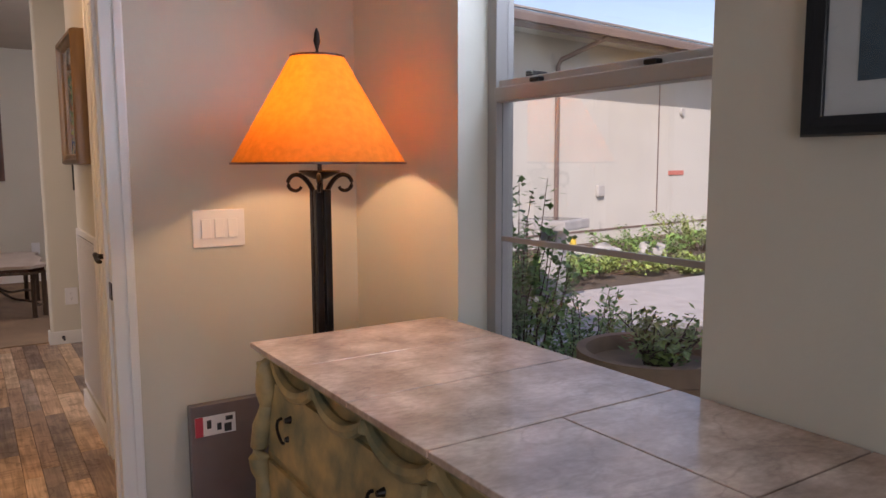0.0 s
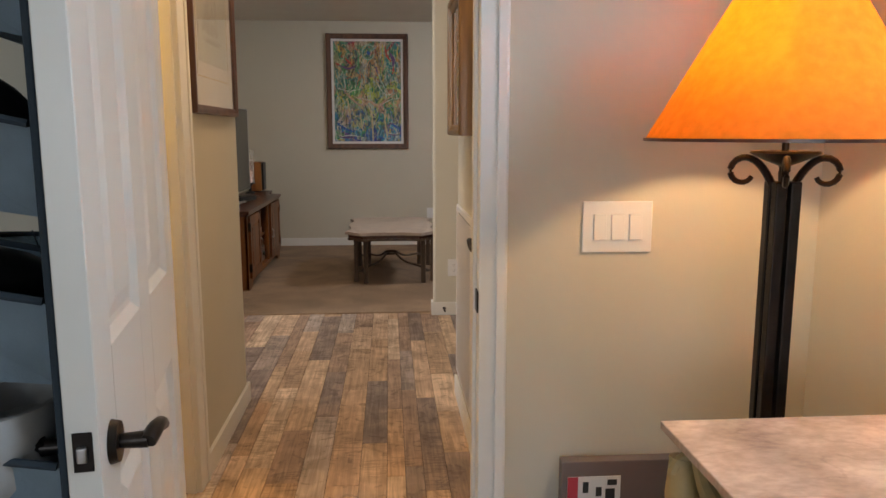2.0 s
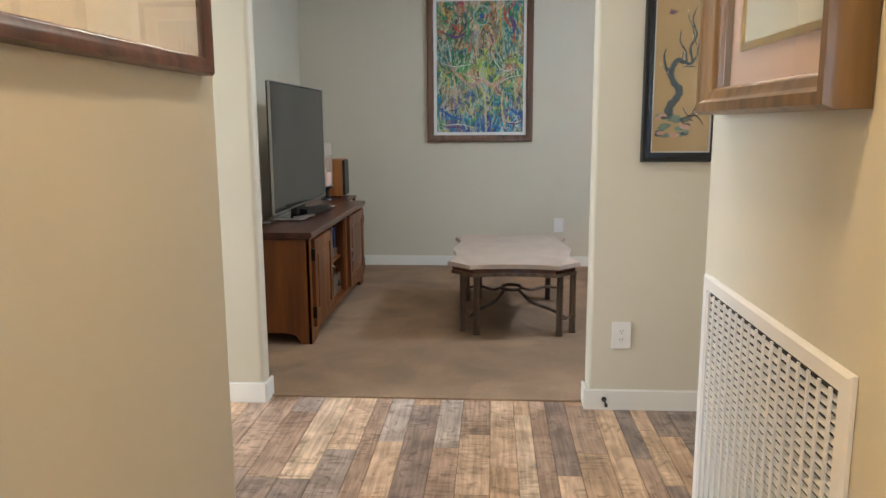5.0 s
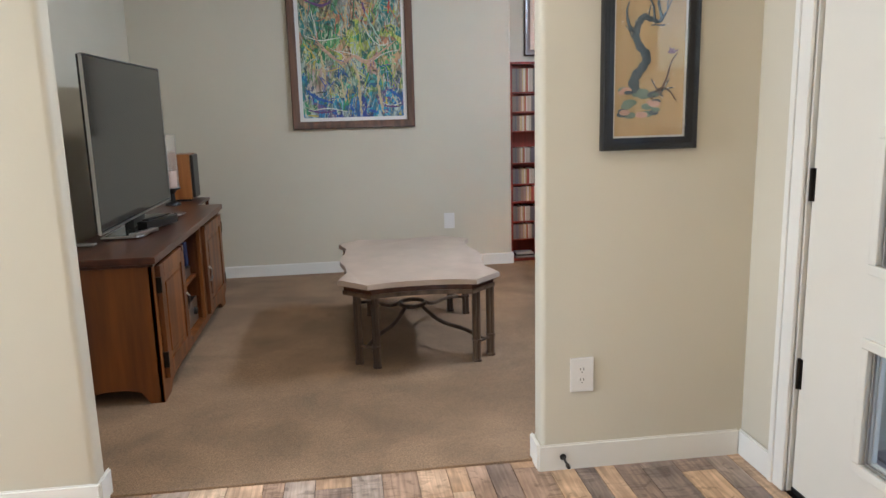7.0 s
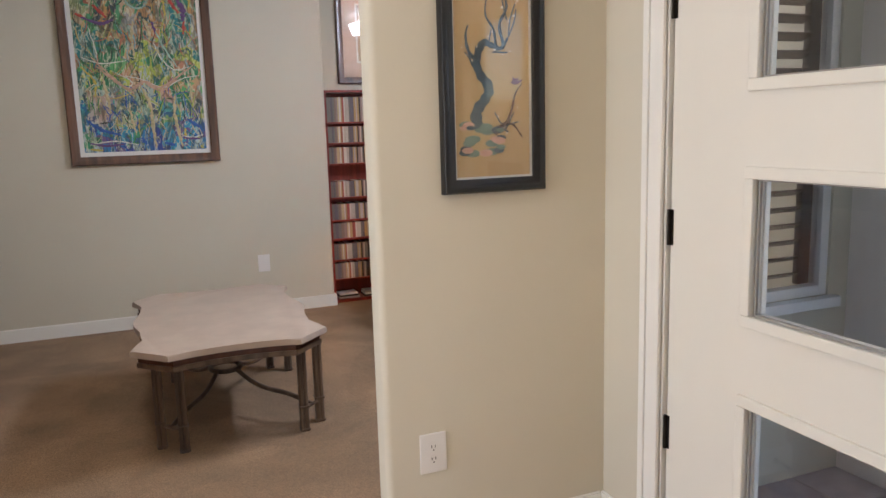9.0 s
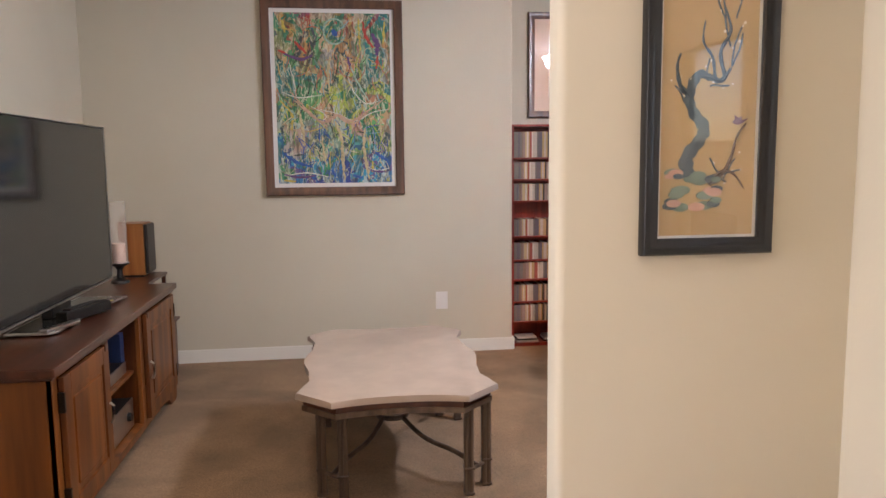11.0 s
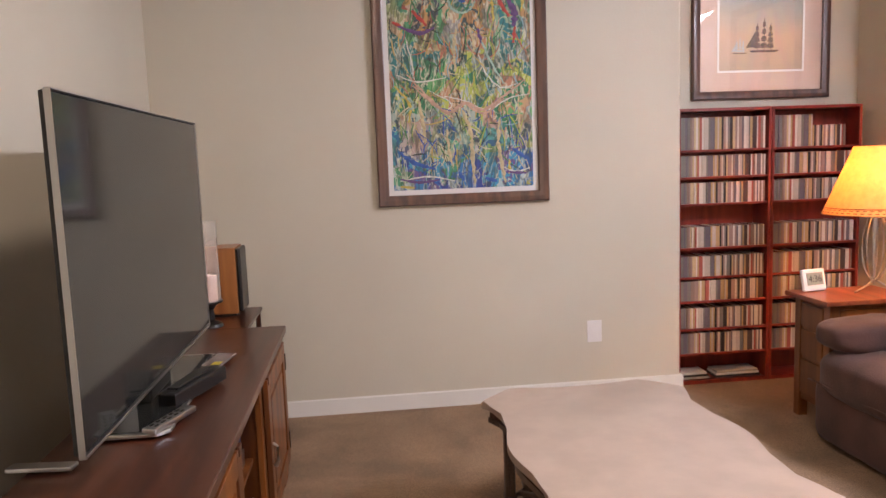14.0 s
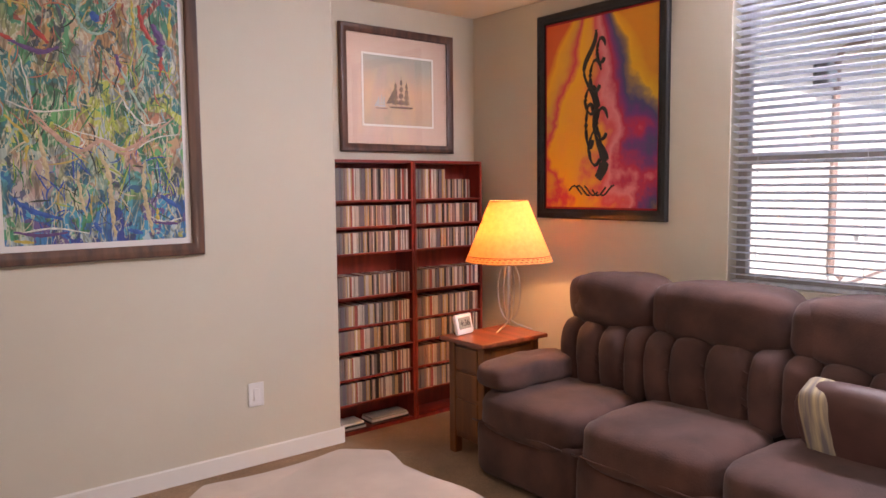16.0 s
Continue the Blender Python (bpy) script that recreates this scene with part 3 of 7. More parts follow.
def brushwork():
    """Tangled upright strokes: reds and ochres above, greens between, blues below."""
    m = bpy.data.materials.new("jungle_brushwork")
    m.use_nodes = True
    nt = m.node_tree
    L = nt.links.new
    b = nt.nodes["Principled BSDF"]
    tc = nt.nodes.new("ShaderNodeTexCoord")
    warp = node(nt, "ShaderNodeTexNoise", Scale=5.0, Detail=4.0)
    L(tc.outputs["Object"], warp.inputs["Vector"])
    mul = nt.nodes.new("ShaderNodeVectorMath")
    mul.operation = "SCALE"
    mul.inputs["Scale"].default_value = 0.55
    L(warp.outputs["Color"], mul.inputs[0])
    add = nt.nodes.new("ShaderNodeVectorMath")
    L(tc.outputs["Object"], add.inputs[0])
    L(mul.outputs[0], add.inputs[1])
    mp = nt.nodes.new("ShaderNodeMapping")
    mp.inputs["Scale"].default_value = (14, 1, 6.5)
    L(add.outputs[0], mp.inputs[0])
    v = node(nt, "ShaderNodeTexVoronoi", Scale=1.5)
    L(mp.outputs[0], v.inputs["Vector"])
    sep = nt.nodes.new("ShaderNodeSeparateColor")
    L(v.outputs["Color"], sep.inputs[0])

    def ramp(stops):
        r = nt.nodes.new("ShaderNodeValToRGB")
        r.color_ramp.interpolation = "CONSTANT"
        while len(r.color_ramp.elements) < len(stops):
            r.color_ramp.elements.new(0.5)
        for e, (p, c) in zip(r.color_ramp.elements, stops):
            e.position, e.color = p, (*c, 1)
        L(sep.outputs[0], r.inputs[0])
        return r.outputs[0]

    low = ramp([(0, (0.02, 0.12, 0.42)), (0.16, (0.04, 0.30, 0.50)), (0.30, (0.42, 0.55, 0.58)), (0.42, (0.03, 0.06, 0.28)), (0.55, (0.05, 0.30, 0.16)), (0.68, (0.42, 0.40, 0.10)), (0.76, (0.04, 0.20, 0.46)), (0.88, (0.14, 0.10, 0.26))])
    midc = ramp([(0, (0.03, 0.22, 0.10)), (0.16, (0.12, 0.40, 0.14)), (0.30, (0.48, 0.22, 0.13)), (0.42, (0.03, 0.20, 0.20)), (0.54, (0.45, 0.52, 0.10)), (0.64, (0.36, 0.46, 0.42)), (0.78, (0.52, 0.34, 0.18)), (0.9, (0.04, 0.12, 0.10))])
    high = ramp([(0, (0.40, 0.06, 0.05)), (0.14, (0.05, 0.24, 0.16)), (0.30, (0.52, 0.32, 0.10)), (0.42, (0.03, 0.22, 0.24)), (0.56, (0.30, 0.08, 0.14)), (0.68, (0.16, 0.36, 0.16)), (0.82, (0.50, 0.38, 0.28)), (0.93, (0.08, 0.07, 0.12))])
    sx = nt.nodes.new("ShaderNodeSeparateXYZ")
    L(add.outputs[0], sx.inputs[0])

    def blend(a, c, z0, z1):
        ma = nt.nodes.new("ShaderNodeMapRange")
        ma.inputs[1].default_value, ma.inputs[2].default_value = z0, z1
        L(sx.outputs[2], ma.inputs[0])
        mx = nt.nodes.new("ShaderNodeMix")
        mx.data_type = "RGBA"
        L(ma.outputs[0], mx.inputs[0])
        L(a, mx.inputs[6])
        L(c, mx.inputs[7])
        return mx.outputs[2]

    base = blend(blend(low, midc, 0.50, 0.78), high, 1.05, 1.5)
    # pale ridges of paint between the strokes
    n2 = node(nt, "ShaderNodeTexNoise", Scale=8.0, Detail=2.5, Distortion=1.9)
    mp2 = nt.nodes.new("ShaderNodeMapping")
    mp2.inputs["Scale"].default_value = (1.9, 1, 0.65)
    L(tc.outputs["Object"], mp2.inputs[0])
    L(mp2.outputs[0], n2.inputs["Vector"])
    rr = nt.nodes.new("ShaderNodeValToRGB")
    e = rr.color_ramp.elements
    e[0].position, e[1].position = 0.46, 0.54
    e[0].color = e[1].color = (0, 0, 0, 1)
    e.new(0.5).color = (1, 1, 1, 1)
    L(n2.outputs["Fac"], rr.inputs[0])
    mx = nt.nodes.new("ShaderNodeMix")
    mx.data_type = "RGBA"
    mx.inputs[7].default_value = (0.66, 0.66, 0.48, 1)
    sc = nt.nodes.new("ShaderNodeMath")
    sc.operation = "MULTIPLY"
    sc.inputs[1].default_value = 0.85
    L(rr.outputs[0], sc.inputs[0])
    L(sc.outputs[0], mx.inputs[0])
    L(base, mx.inputs[6])
    # dark ridges
    n3 = node(nt, "ShaderNodeTexNoise", Scale=9.0, Detail=3.0, Distortion=1.2)
    L(mp2.outputs[0], n3.inputs["Vector"])
    r3 = nt.nodes.new("ShaderNodeValToRGB")
    e = r3.color_ramp.elements
    e[0].position, e[1].position = 0.36, 0.54
    e[0].color = e[1].color = (0, 0, 0, 1)
    e.new(0.45).color = (0.7, 0.7, 0.7, 1)
    L(n3.outputs["Fac"], r3.inputs[0])
    m4 = nt.nodes.new("ShaderNodeMix")
    m4.data_type = "RGBA"
    m4.inputs[7].default_value = (0.03, 0.05, 0.03, 1)
    L(r3.outputs[0], m4.inputs[0])
    L(mx.outputs[2], m4.inputs[6])
    L(m4.outputs[2], b.inputs["Base Color"])
    bp = nt.nodes.new("ShaderNodeBump")
    bp.inputs["Strength"].default_value, bp.inputs["Distance"].default_value = 0.6, 0.003
    L(n3.outputs["Fac"], bp.inputs["Height"])
    L(bp.outputs[0], b.inputs["Normal"])
    b.inputs["Roughness"].default_value = 0.45
    return m


def fan(nt, x0, top, spread, warp):
    """Rays that open downwards from a point near the top."""
    tc = nt.nodes.new("ShaderNodeTexCoord")
    n = node(nt, "ShaderNodeTexNoise", Scale=3.0, Detail=5.0)
    nt.links.new(tc.outputs["Object"], n.inputs["Vector"])
    s = nt.nodes.new("ShaderNodeSeparateXYZ")
    nt.links.new(tc.outputs["Object"], s.inputs[0])

    def op(kind, a, c, d=None):
        q = nt.nodes.new("ShaderNodeMath")
        q.operation = kind
        for i, v in enumerate((a, c, d)):
            if v is None:
                continue
            if isinstance(v, (int, float)):
                q.inputs[i].default_value = v
            else:
                nt.links.new(v, q.inputs[i])
        return q.outputs[0]

    x = op("SUBTRACT", s.outputs[0], x0)
    z = op("MULTIPLY_ADD", s.outputs[2], -1.0, top)
    ray = op("MULTIPLY_ADD", op("DIVIDE", x, z), spread, 0.5)
    loose = op("MULTIPLY", op("SUBTRACT", n.outputs["Fac"], 0.5), op("MULTIPLY", z, warp))
    return op("ADD", ray, loose)


def diagonal(nt, tilt=28, scale=1.4, warp=0.25):
    tc = nt.nodes.new("ShaderNodeTexCoord")
    n = node(nt, "ShaderNodeTexNoise", Scale=2.4, Detail=4.0)
    nt.links.new(tc.outputs["Object"], n.inputs["Vector"])
    mp = nt.nodes.new("ShaderNodeMapping")
    mp.inputs["Rotation"].default_value = (0, radians(tilt), 0)
    mp.inputs["Scale"].default_value = (scale, 1, 1)
    nt.links.new(tc.outputs["Object"], mp.inputs[0])
    s = nt.nodes.new("ShaderNodeSeparateXYZ")
    nt.links.new(mp.outputs[0], s.inputs[0])
    a = nt.nodes.new("ShaderNodeMath")
    a.operation = "MULTIPLY_ADD"
    a.inputs[1].default_value = warp * 2
    nt.links.new(n.outputs["Fac"], a.inputs[0])
    nt.links.new(s.outputs[0], a.inputs[2])
    return a.outputs[0]


def vertical(nt, warp=0.08, scale=6.0):
    tc = nt.nodes.new("ShaderNodeTexCoord")
    n = node(nt, "ShaderNodeTexNoise", Scale=scale, Detail=5.0)
    nt.links.new(tc.outputs["Object"], n.inputs["Vector"])
    s = nt.nodes.new("ShaderNodeSeparateXYZ")
    nt.links.new(tc.outputs["Object"], s.inputs[0])
    a = nt.nodes.new("ShaderNodeMath")
    a.operation = "MULTIPLY_ADD"
    a.inputs[1].default_value = warp * 2
    nt.links.new(n.outputs["Fac"], a.inputs[0])
    nt.links.new(s.outputs[2], a.inputs[2])
    return a.outputs[0]


M["jungle"] = brushwork()
M["flame"] = ramp_mat("flame_paint", [(0.02, (0.62, 0.12, 0.03)), (0.10, (0.78, 0.44, 0.02)), (0.20, (0.66, 0.36, 0.05)), (0.27, (0.60, 0.05, 0.09)), (0.33, (0.80, 0.48, 0.02)), (0.46, (0.78, 0.40, 0.05)), (0.53, (0.66, 0.10, 0.12)), (0.60, (0.72, 0.28, 0.30)), (0.66, (0.48, 0.02, 0.08)), (0.72, (0.16, 0.04, 0.22)), (0.77, (0.06, 0.07, 0.20)), (0.82, (0.30, 0.20, 0.10)), (0.86, (0.80, 0.48, 0.02)), (0.97, (0.70, 0.30, 0.02))], lambda nt: fan(nt, -0.03, 1.42, 0.62, 0.75))
M["seasky"] = ramp_mat("sea_and_sky", [(0.0, (0.09, 0.12, 0.10)), (0.18, (0.16, 0.20, 0.16)), (0.27, (0.38, 0.27, 0.17)), (0.5, (0.50, 0.30, 0.17)), (0.72, (0.28, 0.27, 0.21)), (1.0, (0.22, 0.22, 0.17))], lambda nt: vertical(nt, 0.12, 5))
M["bluesea"] = ramp_mat("pale_sea", [(0.0, (0.14, 0.24, 0.24)), (0.16, (0.24, 0.34, 0.32)), (0.24, (0.46, 0.45, 0.36)), (0.6, (0.42, 0.42, 0.34)), (1.0, (0.36, 0.37, 0.30))], lambda nt: vertical(nt, 0.10, 7))
M["silk"] = mat("gold_silk", (0.44, 0.31, 0.15), 0.5, vary=0.08, scale=3, fine=0.3, fscale=300)
M["cloth"] = mat("cream_cloth", (0.70, 0.62, 0.42), 0.9, vary=0.05)
# Also colours the painted shade behind the grille louvres.
M["ink"] = mat("dark_ink_and_duct_shade", (0.03, 0.03, 0.03), 0.7)
M["inkbrown"] = mat("sepia_ink", (0.10, 0.06, 0.04), 0.8)
M["inksoft"] = mat("faded_sepia_ink", (0.17, 0.11, 0.07), 0.8, vary=0.4, scale=60)
M["sail"] = mat("pale_sail", (0.40, 0.38, 0.32), 0.8)
M["thread"] = mat("teal_thread", (0.05, 0.085, 0.11), 0.6, vary=0.3, scale=40)
M["threadgreen"] = mat("sage_thread", (0.16, 0.24, 0.19), 0.6, vary=0.3, scale=40)
M["threadplum"] = mat("plum_thread", (0.16, 0.08, 0.14), 0.6, vary=0.3, scale=40)
M["threadpink"] = mat("blush_thread", (0.55, 0.33, 0.26), 0.6, vary=0.2, scale=40)
M["threadwhite"] = mat("white_thread", (0.75, 0.70, 0.60), 0.6)
M["gilt"] = mat("gilt_fillet", (0.55, 0.38, 0.12), 0.3, 0.7, vary=0.2, scale=30)
M["redmat"] = mat("crimson_mount", (0.35, 0.01, 0.02), 0.7)
M["gloss"] = glass("picture_glass")
# Part-opaque whitish body stands in for highlights on the clear glass.
M["jarglass"] = glass("whitened_jar_glass", (0.93, 0.91, 0.88), 0.04)
M["jarglass"].node_tree.nodes["Principled BSDF"].inputs["Transmission Weight"].default_value = 0.90


def mitred(profile, w, h):
    """A mitred frame round w x h, standing on z = 0 at y = 0 facing -y; profile of (inward, forward)."""
    bm = bmesh.new()
    rings = []
    for u, d in profile:
        rings.append([bm.verts.new(p) for p in ((-w / 2 + u, -d, u), (w / 2 - u, -d, u), (w / 2 - u, -d, h - u), (-w / 2 + u, -d, h - u))])
    for a, b in zip(rings, rings[1:] + rings[:1]):
        for k in range(4):
            bm.faces.new((a[k], a[(k + 1) % 4], b[(k + 1) % 4], b[k]))
    return bm


def sheet(x0, x1, z0, z1, y, t=0.0015):
    return quick_box(x0, x1, y - t, y, z0, z1)


def picture(name, label, at, rz, w, h, fw, depth, frame_m, mount=None, mw=0.0, art="silk", glazed=True, category="framed picture", mb=None):
    p = thing(name, label, category, at, rz)
    prof = [(0, 0), (0, depth * 0.75), (fw * 0.12, depth), (fw * 0.45, depth), (fw * 0.6, depth * 0.86), (fw * 0.85, depth * 0.8), (fw, depth * 0.62), (fw, 0.002)]
    part("frame", mitred(prof, w, h), frame_m, p, "", smooth=True)
    part("backing", sheet(-w / 2 + fw - 0.004, w / 2 - fw + 0.004, fw - 0.004, h - fw + 0.004, -0.001, 0.003), "inkbrown", p)
    if mount:
        part("mount", sheet(-w / 2 + fw - 0.003, w / 2 - fw + 0.003, fw - 0.003, h - fw + 0.003, -0.0045, 0.0015), mount, p)
    iw = w / 2 - fw - mw
    zl, zh = fw + (mb or mw), h - fw - mw
    part("print", quick_box(-iw, iw, -0.0078, -0.0063, zl, zh), art, p)
    if glazed:
        g = part("glazing", quick_box(-w / 2 + fw - 0.002, w / 2 - fw + 0.002, -depth * 0.6, -depth * 0.6 + 0.002, fw - 0.002, h - fw + 0.002), "gloss", p)
        g.visible_shadow = False
    return p, iw, zl, zh


def ship(parent, cx, z0, s, sails="ink", hull="inkbrown", y=-0.0082):
    """A small three-masted ship: hull, masts and stacked sails, as flat ink shapes."""
    bm = extrude_outline(bmesh.new(), [(-1.0, 0.12), (-0.8, -0.05), (0.75, -0.05), (1.0, 0.14), (0.9, 0.08), (-0.9, 0.06)], 0, 0.0006)
    for v in bm.verts:
        v.co = Vector((cx + v.co.x * s, y - v.co.z, z0 + v.co.y * s))
    part("hull", bm, hull, parent)
    bm = bmesh.new()
    for k, x in enumerate((-0.42, 0.0, 0.40)):
        top = 1.9 if k == 1 else 1.6
        box(bm, cx + (x - 0.015) * s, cx + (x + 0.015) * s, y - 0.0006, y, z0, z0 + top * s)
        for j in range(4):
            w = (0.27, 0.22, 0.17, 0.12)[j]
            b = 0.2 + j * (top - 0.3) / 4
            q = [bm.verts.new((cx + (x + dx) * s, y - 0.0008, z0 + dz * s)) for dx, dz in ((-w, b + 0.03), (-w * 0.3, b - 0.04), (w * 0.7, b + 0.02), (w * 0.5, b + 0.26), (-w * 0.2, b + 0.30), (-w * 0.75, b + 0.24))]
            bm.faces.new(q)
    q = [bm.verts.new((cx + dx * s, y - 0.0008, z0 + dz * s)) for dx, dz in ((-1.15, 0.2), (-0.6, 0.25), (-0.5, 1.2))]
    bm.faces.new(q)
    part("sails", bm, sails, parent)


picture("painting", "large abstract jungle painting with white liner and walnut frame", (-0.086, 9.828, 1.177), 0, 0.968, 1.342, 0.06, 0.035, "frame", "white", 0.028, "jungle", glazed=False, category="painting")
def brush_strokes(p):
    """Raised strokes of paint, one joined mesh a colour."""
    rng = random.Random(11)
    sets = (("ochre", (0.55, 0.40, 0.12), 0.15, 1.25, 40), ("lime", (0.40, 0.50, 0.08), 0.25, 0.9, 40), ("leafgreen", (0.04, 0.22, 0.07), 0.25, 1.25, 60), ("ultramarine", (0.03, 0.09, 0.38), 0.08, 0.5, 46),
            ("cream", (0.62, 0.55, 0.36), 0.10, 0.72, 34), ("coral", (0.50, 0.16, 0.10), 0.55, 1.25, 44), ("darkpaint", (0.02, 0.04, 0.03), 0.15, 1.25, 60), ("sky", (0.25, 0.45, 0.50), 0.1, 1.2, 34))
    for name, col, z0, z1, n in sets:
        bm = bmesh.new()
        for k in range(n):
            x, z = rng.uniform(-0.38, 0.38), rng.uniform(z0, z1)
            ln = rng.uniform(0.05, 0.17)
            lean = rng.gauss(0, 0.35) if rng.random() < 0.75 else rng.gauss(0, 1.2)
            bend = rng.uniform(-0.5, 0.5)
            w = rng.uniform(0.0016, 0.0048)
            pts = []
            for s in np.linspace(0, 1, 8):
                a = lean + bend * (s - 0.5) * 3
                pts.append((x, z))
                x += math.sin(a) * ln / 7
                z += math.cos(a) * ln / 7
            if max(abs(q[0]) for q in pts) > 0.395 or max(q[1] for q in pts) > 1.235 or min(q[1] for q in pts) < 0.095:
                continue
            tube(bm, [(q[0], -0.0079, q[1]) for q in pts], [w * math.sin(math.pi * (i + 0.8) / 8.6) for i in range(8)], 5)
        for v in bm.verts:
            v.co.y = -0.0079 + (v.co.y + 0.0079) * 0.25
        part("paint_relief", bm, mat(name + "_paint", col, 0.4, vary=0.3, scale=30), p, kind="stuff")


def painted_figures(p):
    """The large shapes of the composition: pale trunks, a sagging net of limbs, a ring in the crown and red blooms."""
    def stroke(name, colour, lines):
        bm = bmesh.new()
        for pts, w in lines:
            q = [Vector((x, 0, z)) for x, z in pts]
            q = [q[0] * 2 - q[1]] + q + [q[-1] * 2 - q[-2]]
            line = []
            for i in range(1, len(q) - 2):
                for s in np.linspace(0, 1, 7)[:-1]:
                    a, b, c, d = q[i - 1], q[i], q[i + 1], q[i + 2]
                    line.append(0.5 * (2 * b + (c - a) * s + (2 * a - 5 * b + 4 * c - d) * s * s + (3 * b - a - 3 * c + d) * s ** 3))
            line.append(q[-2])
            n = len(line)
            tube(bm, [(v.x + 0.003 * math.sin(i * 1.9), -0.0079, v.z) for i, v in enumerate(line)], [w * (0.35 + 0.65 * math.sin(math.pi * (i + 0.6) / (n + 0.2))) * (1 + 0.25 * math.sin(i * 2.3)) for i in range(n)], 6)
        for v in bm.verts:
            v.co.y = -0.0079 + (v.co.y + 0.0079) * 0.2
        part("painted_stroke", bm, mat(name, colour, 0.4, vary=0.35, scale=45), p, kind="stuff")

    stroke("pale_trunk_paint", (0.62, 0.52, 0.30), [([(0.00, 0.52), (0.045, 0.40), (0.05, 0.25), (0.06, 0.11)], 0.013), ([(0.21, 0.47), (0.20, 0.33), (0.22, 0.20), (0.235, 0.11)], 0.013), ([(-0.24, 0.58), (-0.22, 0.45), (-0.21, 0.35)], 0.012), ([(-0.09, 0.42), (-0.08, 0.30), (-0.06, 0.20)], 0.009), ([(0.32, 0.60), (0.32, 0.48), (0.33, 0.38)], 0.008), ([(-0.02, 0.96), (-0.035, 0.85), (-0.03, 0.73)], 0.012), ([(0.05, 0.98), (0.075, 0.88), (0.07, 0.80)], 0.008)])
    stroke("rose_limb_paint", (0.60, 0.38, 0.28), [([(-0.30, 0.72), (-0.19, 0.60), (-0.08, 0.51), (0.02, 0.56), (0.12, 0.52), (0.25, 0.60), (0.36, 0.68)], 0.010), ([(-0.27, 0.66), (-0.16, 0.56), (-0.05, 0.48)], 0.009), ([(0.00, 0.57), (0.12, 0.50), (0.24, 0.58)], 0.008)])
    stroke("white_thread_paint", (0.72, 0.74, 0.66), [([(-0.36, 0.72), (-0.24, 0.68), (-0.08, 0.70)], 0.005), ([(-0.10, 0.60), (0.02, 0.57), (0.14, 0.52), (0.27, 0.58), (0.38, 0.60)], 0.005), ([(-0.30, 0.92), (-0.27, 0.78), (-0.26, 0.68)], 0.005), ([(0.10, 0.82), (0.14, 0.72), (0.22, 0.64), (0.32, 0.66)], 0.005), ([(-0.36, 0.14), (-0.20, 0.16), (-0.05, 0.13)], 0.005), ([(0.22, 0.20), (0.30, 0.17), (0.38, 0.19)], 0.006), ([(-0.18, 0.63), (-0.06, 0.56), (-0.10, 0.50)], 0.004)])
    ring = [(0.015 + 0.075 * math.cos(a), 1.13 + 0.085 * math.sin(a)) for a in np.linspace(0.4, 6.4, 13)]
    stroke("teal_ring_paint", (0.36, 0.56, 0.46), [(ring, 0.008), ([(0.10, 0.95), (0.16, 0.80), (0.24, 0.66)], 0.007), ([(-0.33, 0.50), (-0.27, 0.56), (-0.33, 0.60), (-0.36, 0.53)], 0.008)])
    stroke("violet_paint", (0.14, 0.07, 0.22), [([(0.27, 1.12), (0.31, 1.04), (0.30, 0.97)], 0.022), ([(-0.34, 0.98), (-0.22, 0.94), (-0.14, 0.97)], 0.012), ([(0.10, 0.96), (0.12, 0.88)], 0.010), ([(-0.36, 0.15), (-0.25, 0.13), (-0.14, 0.14)], 0.009), ([(0.24, 0.17), (0.36, 0.16)], 0.009)])
    stroke("scarlet_paint", (0.55, 0.07, 0.05), [([(0.21, 1.20), (0.23, 1.10), (0.28, 1.02)], 0.013), ([(-0.26, 1.06), (-0.18, 0.98)], 0.012), ([(0.31, 0.98), (0.30, 0.88)], 0.010), ([(-0.37, 1.00), (-0.32, 0.98)], 0.010)])
    stroke("sunlit_paint", (0.66, 0.52, 0.10), [([(0.18, 1.22), (0.185, 1.10), (0.19, 1.0)], 0.009), ([(-0.34, 1.20), (-0.32, 1.12)], 0.012), ([(0.36, 1.20), (0.35, 1.05)], 0.009), ([(-0.37, 0.66), (-0.29, 0.56), (-0.30, 0.46)], 0.009), ([(0.26, 0.24), (0.26, 0.16)], 0.010), ([(-0.36, 0.11), (-0.28, 0.10)], 0.008)])
    stroke("blue_water_paint", (0.03, 0.12, 0.46), [([(-0.36, 0.30), (-0.28, 0.24), (-0.16, 0.20)], 0.013), ([(0.12, 0.14), (0.19, 0.12)], 0.012), ([(0.28, 0.30), (0.36, 0.24)], 0.013), ([(-0.03, 0.18), (0.0, 0.13)], 0.012), ([(0.0, 1.14), (0.03, 1.10)], 0.020)])


painted_figures(bpy.data.objects["painting"])
brush_strokes(bpy.data.objects["painting"])
p, iw, zl, zh = picture("framed_ship_print", "walnut-framed sailing ship print in a wide pink mount", (1.802, 10.068, 1.729), 0, 0.885, 0.778, 0.05, 0.03, "frame", "matpink", 0.125, "seasky")
ship(p, 0.02, zl + 0.11, 0.105, "inksoft", "inkbrown")
ship(p, -0.135, zl + 0.10, 0.05, "sail", "inksoft")
part("print_border", mitred([(0, 0.0050), (0, 0.0090), (0.012, 0.0090), (0.012, 0.0050)], 2 * iw + 0.026, zh - zl + 0.026), "mat", p).location = (0, 0, zl - 0.013)
p, iw, zl, zh = picture("framed_flame_painting", "black-framed flame-coloured painting of an abstract dark column", (2.448, 8.956, 1.302), -90, 0.958, 1.25, 0.06, 0.03, "blackframe", "redmat", 0.012, "flame", glazed=False, category="painting")
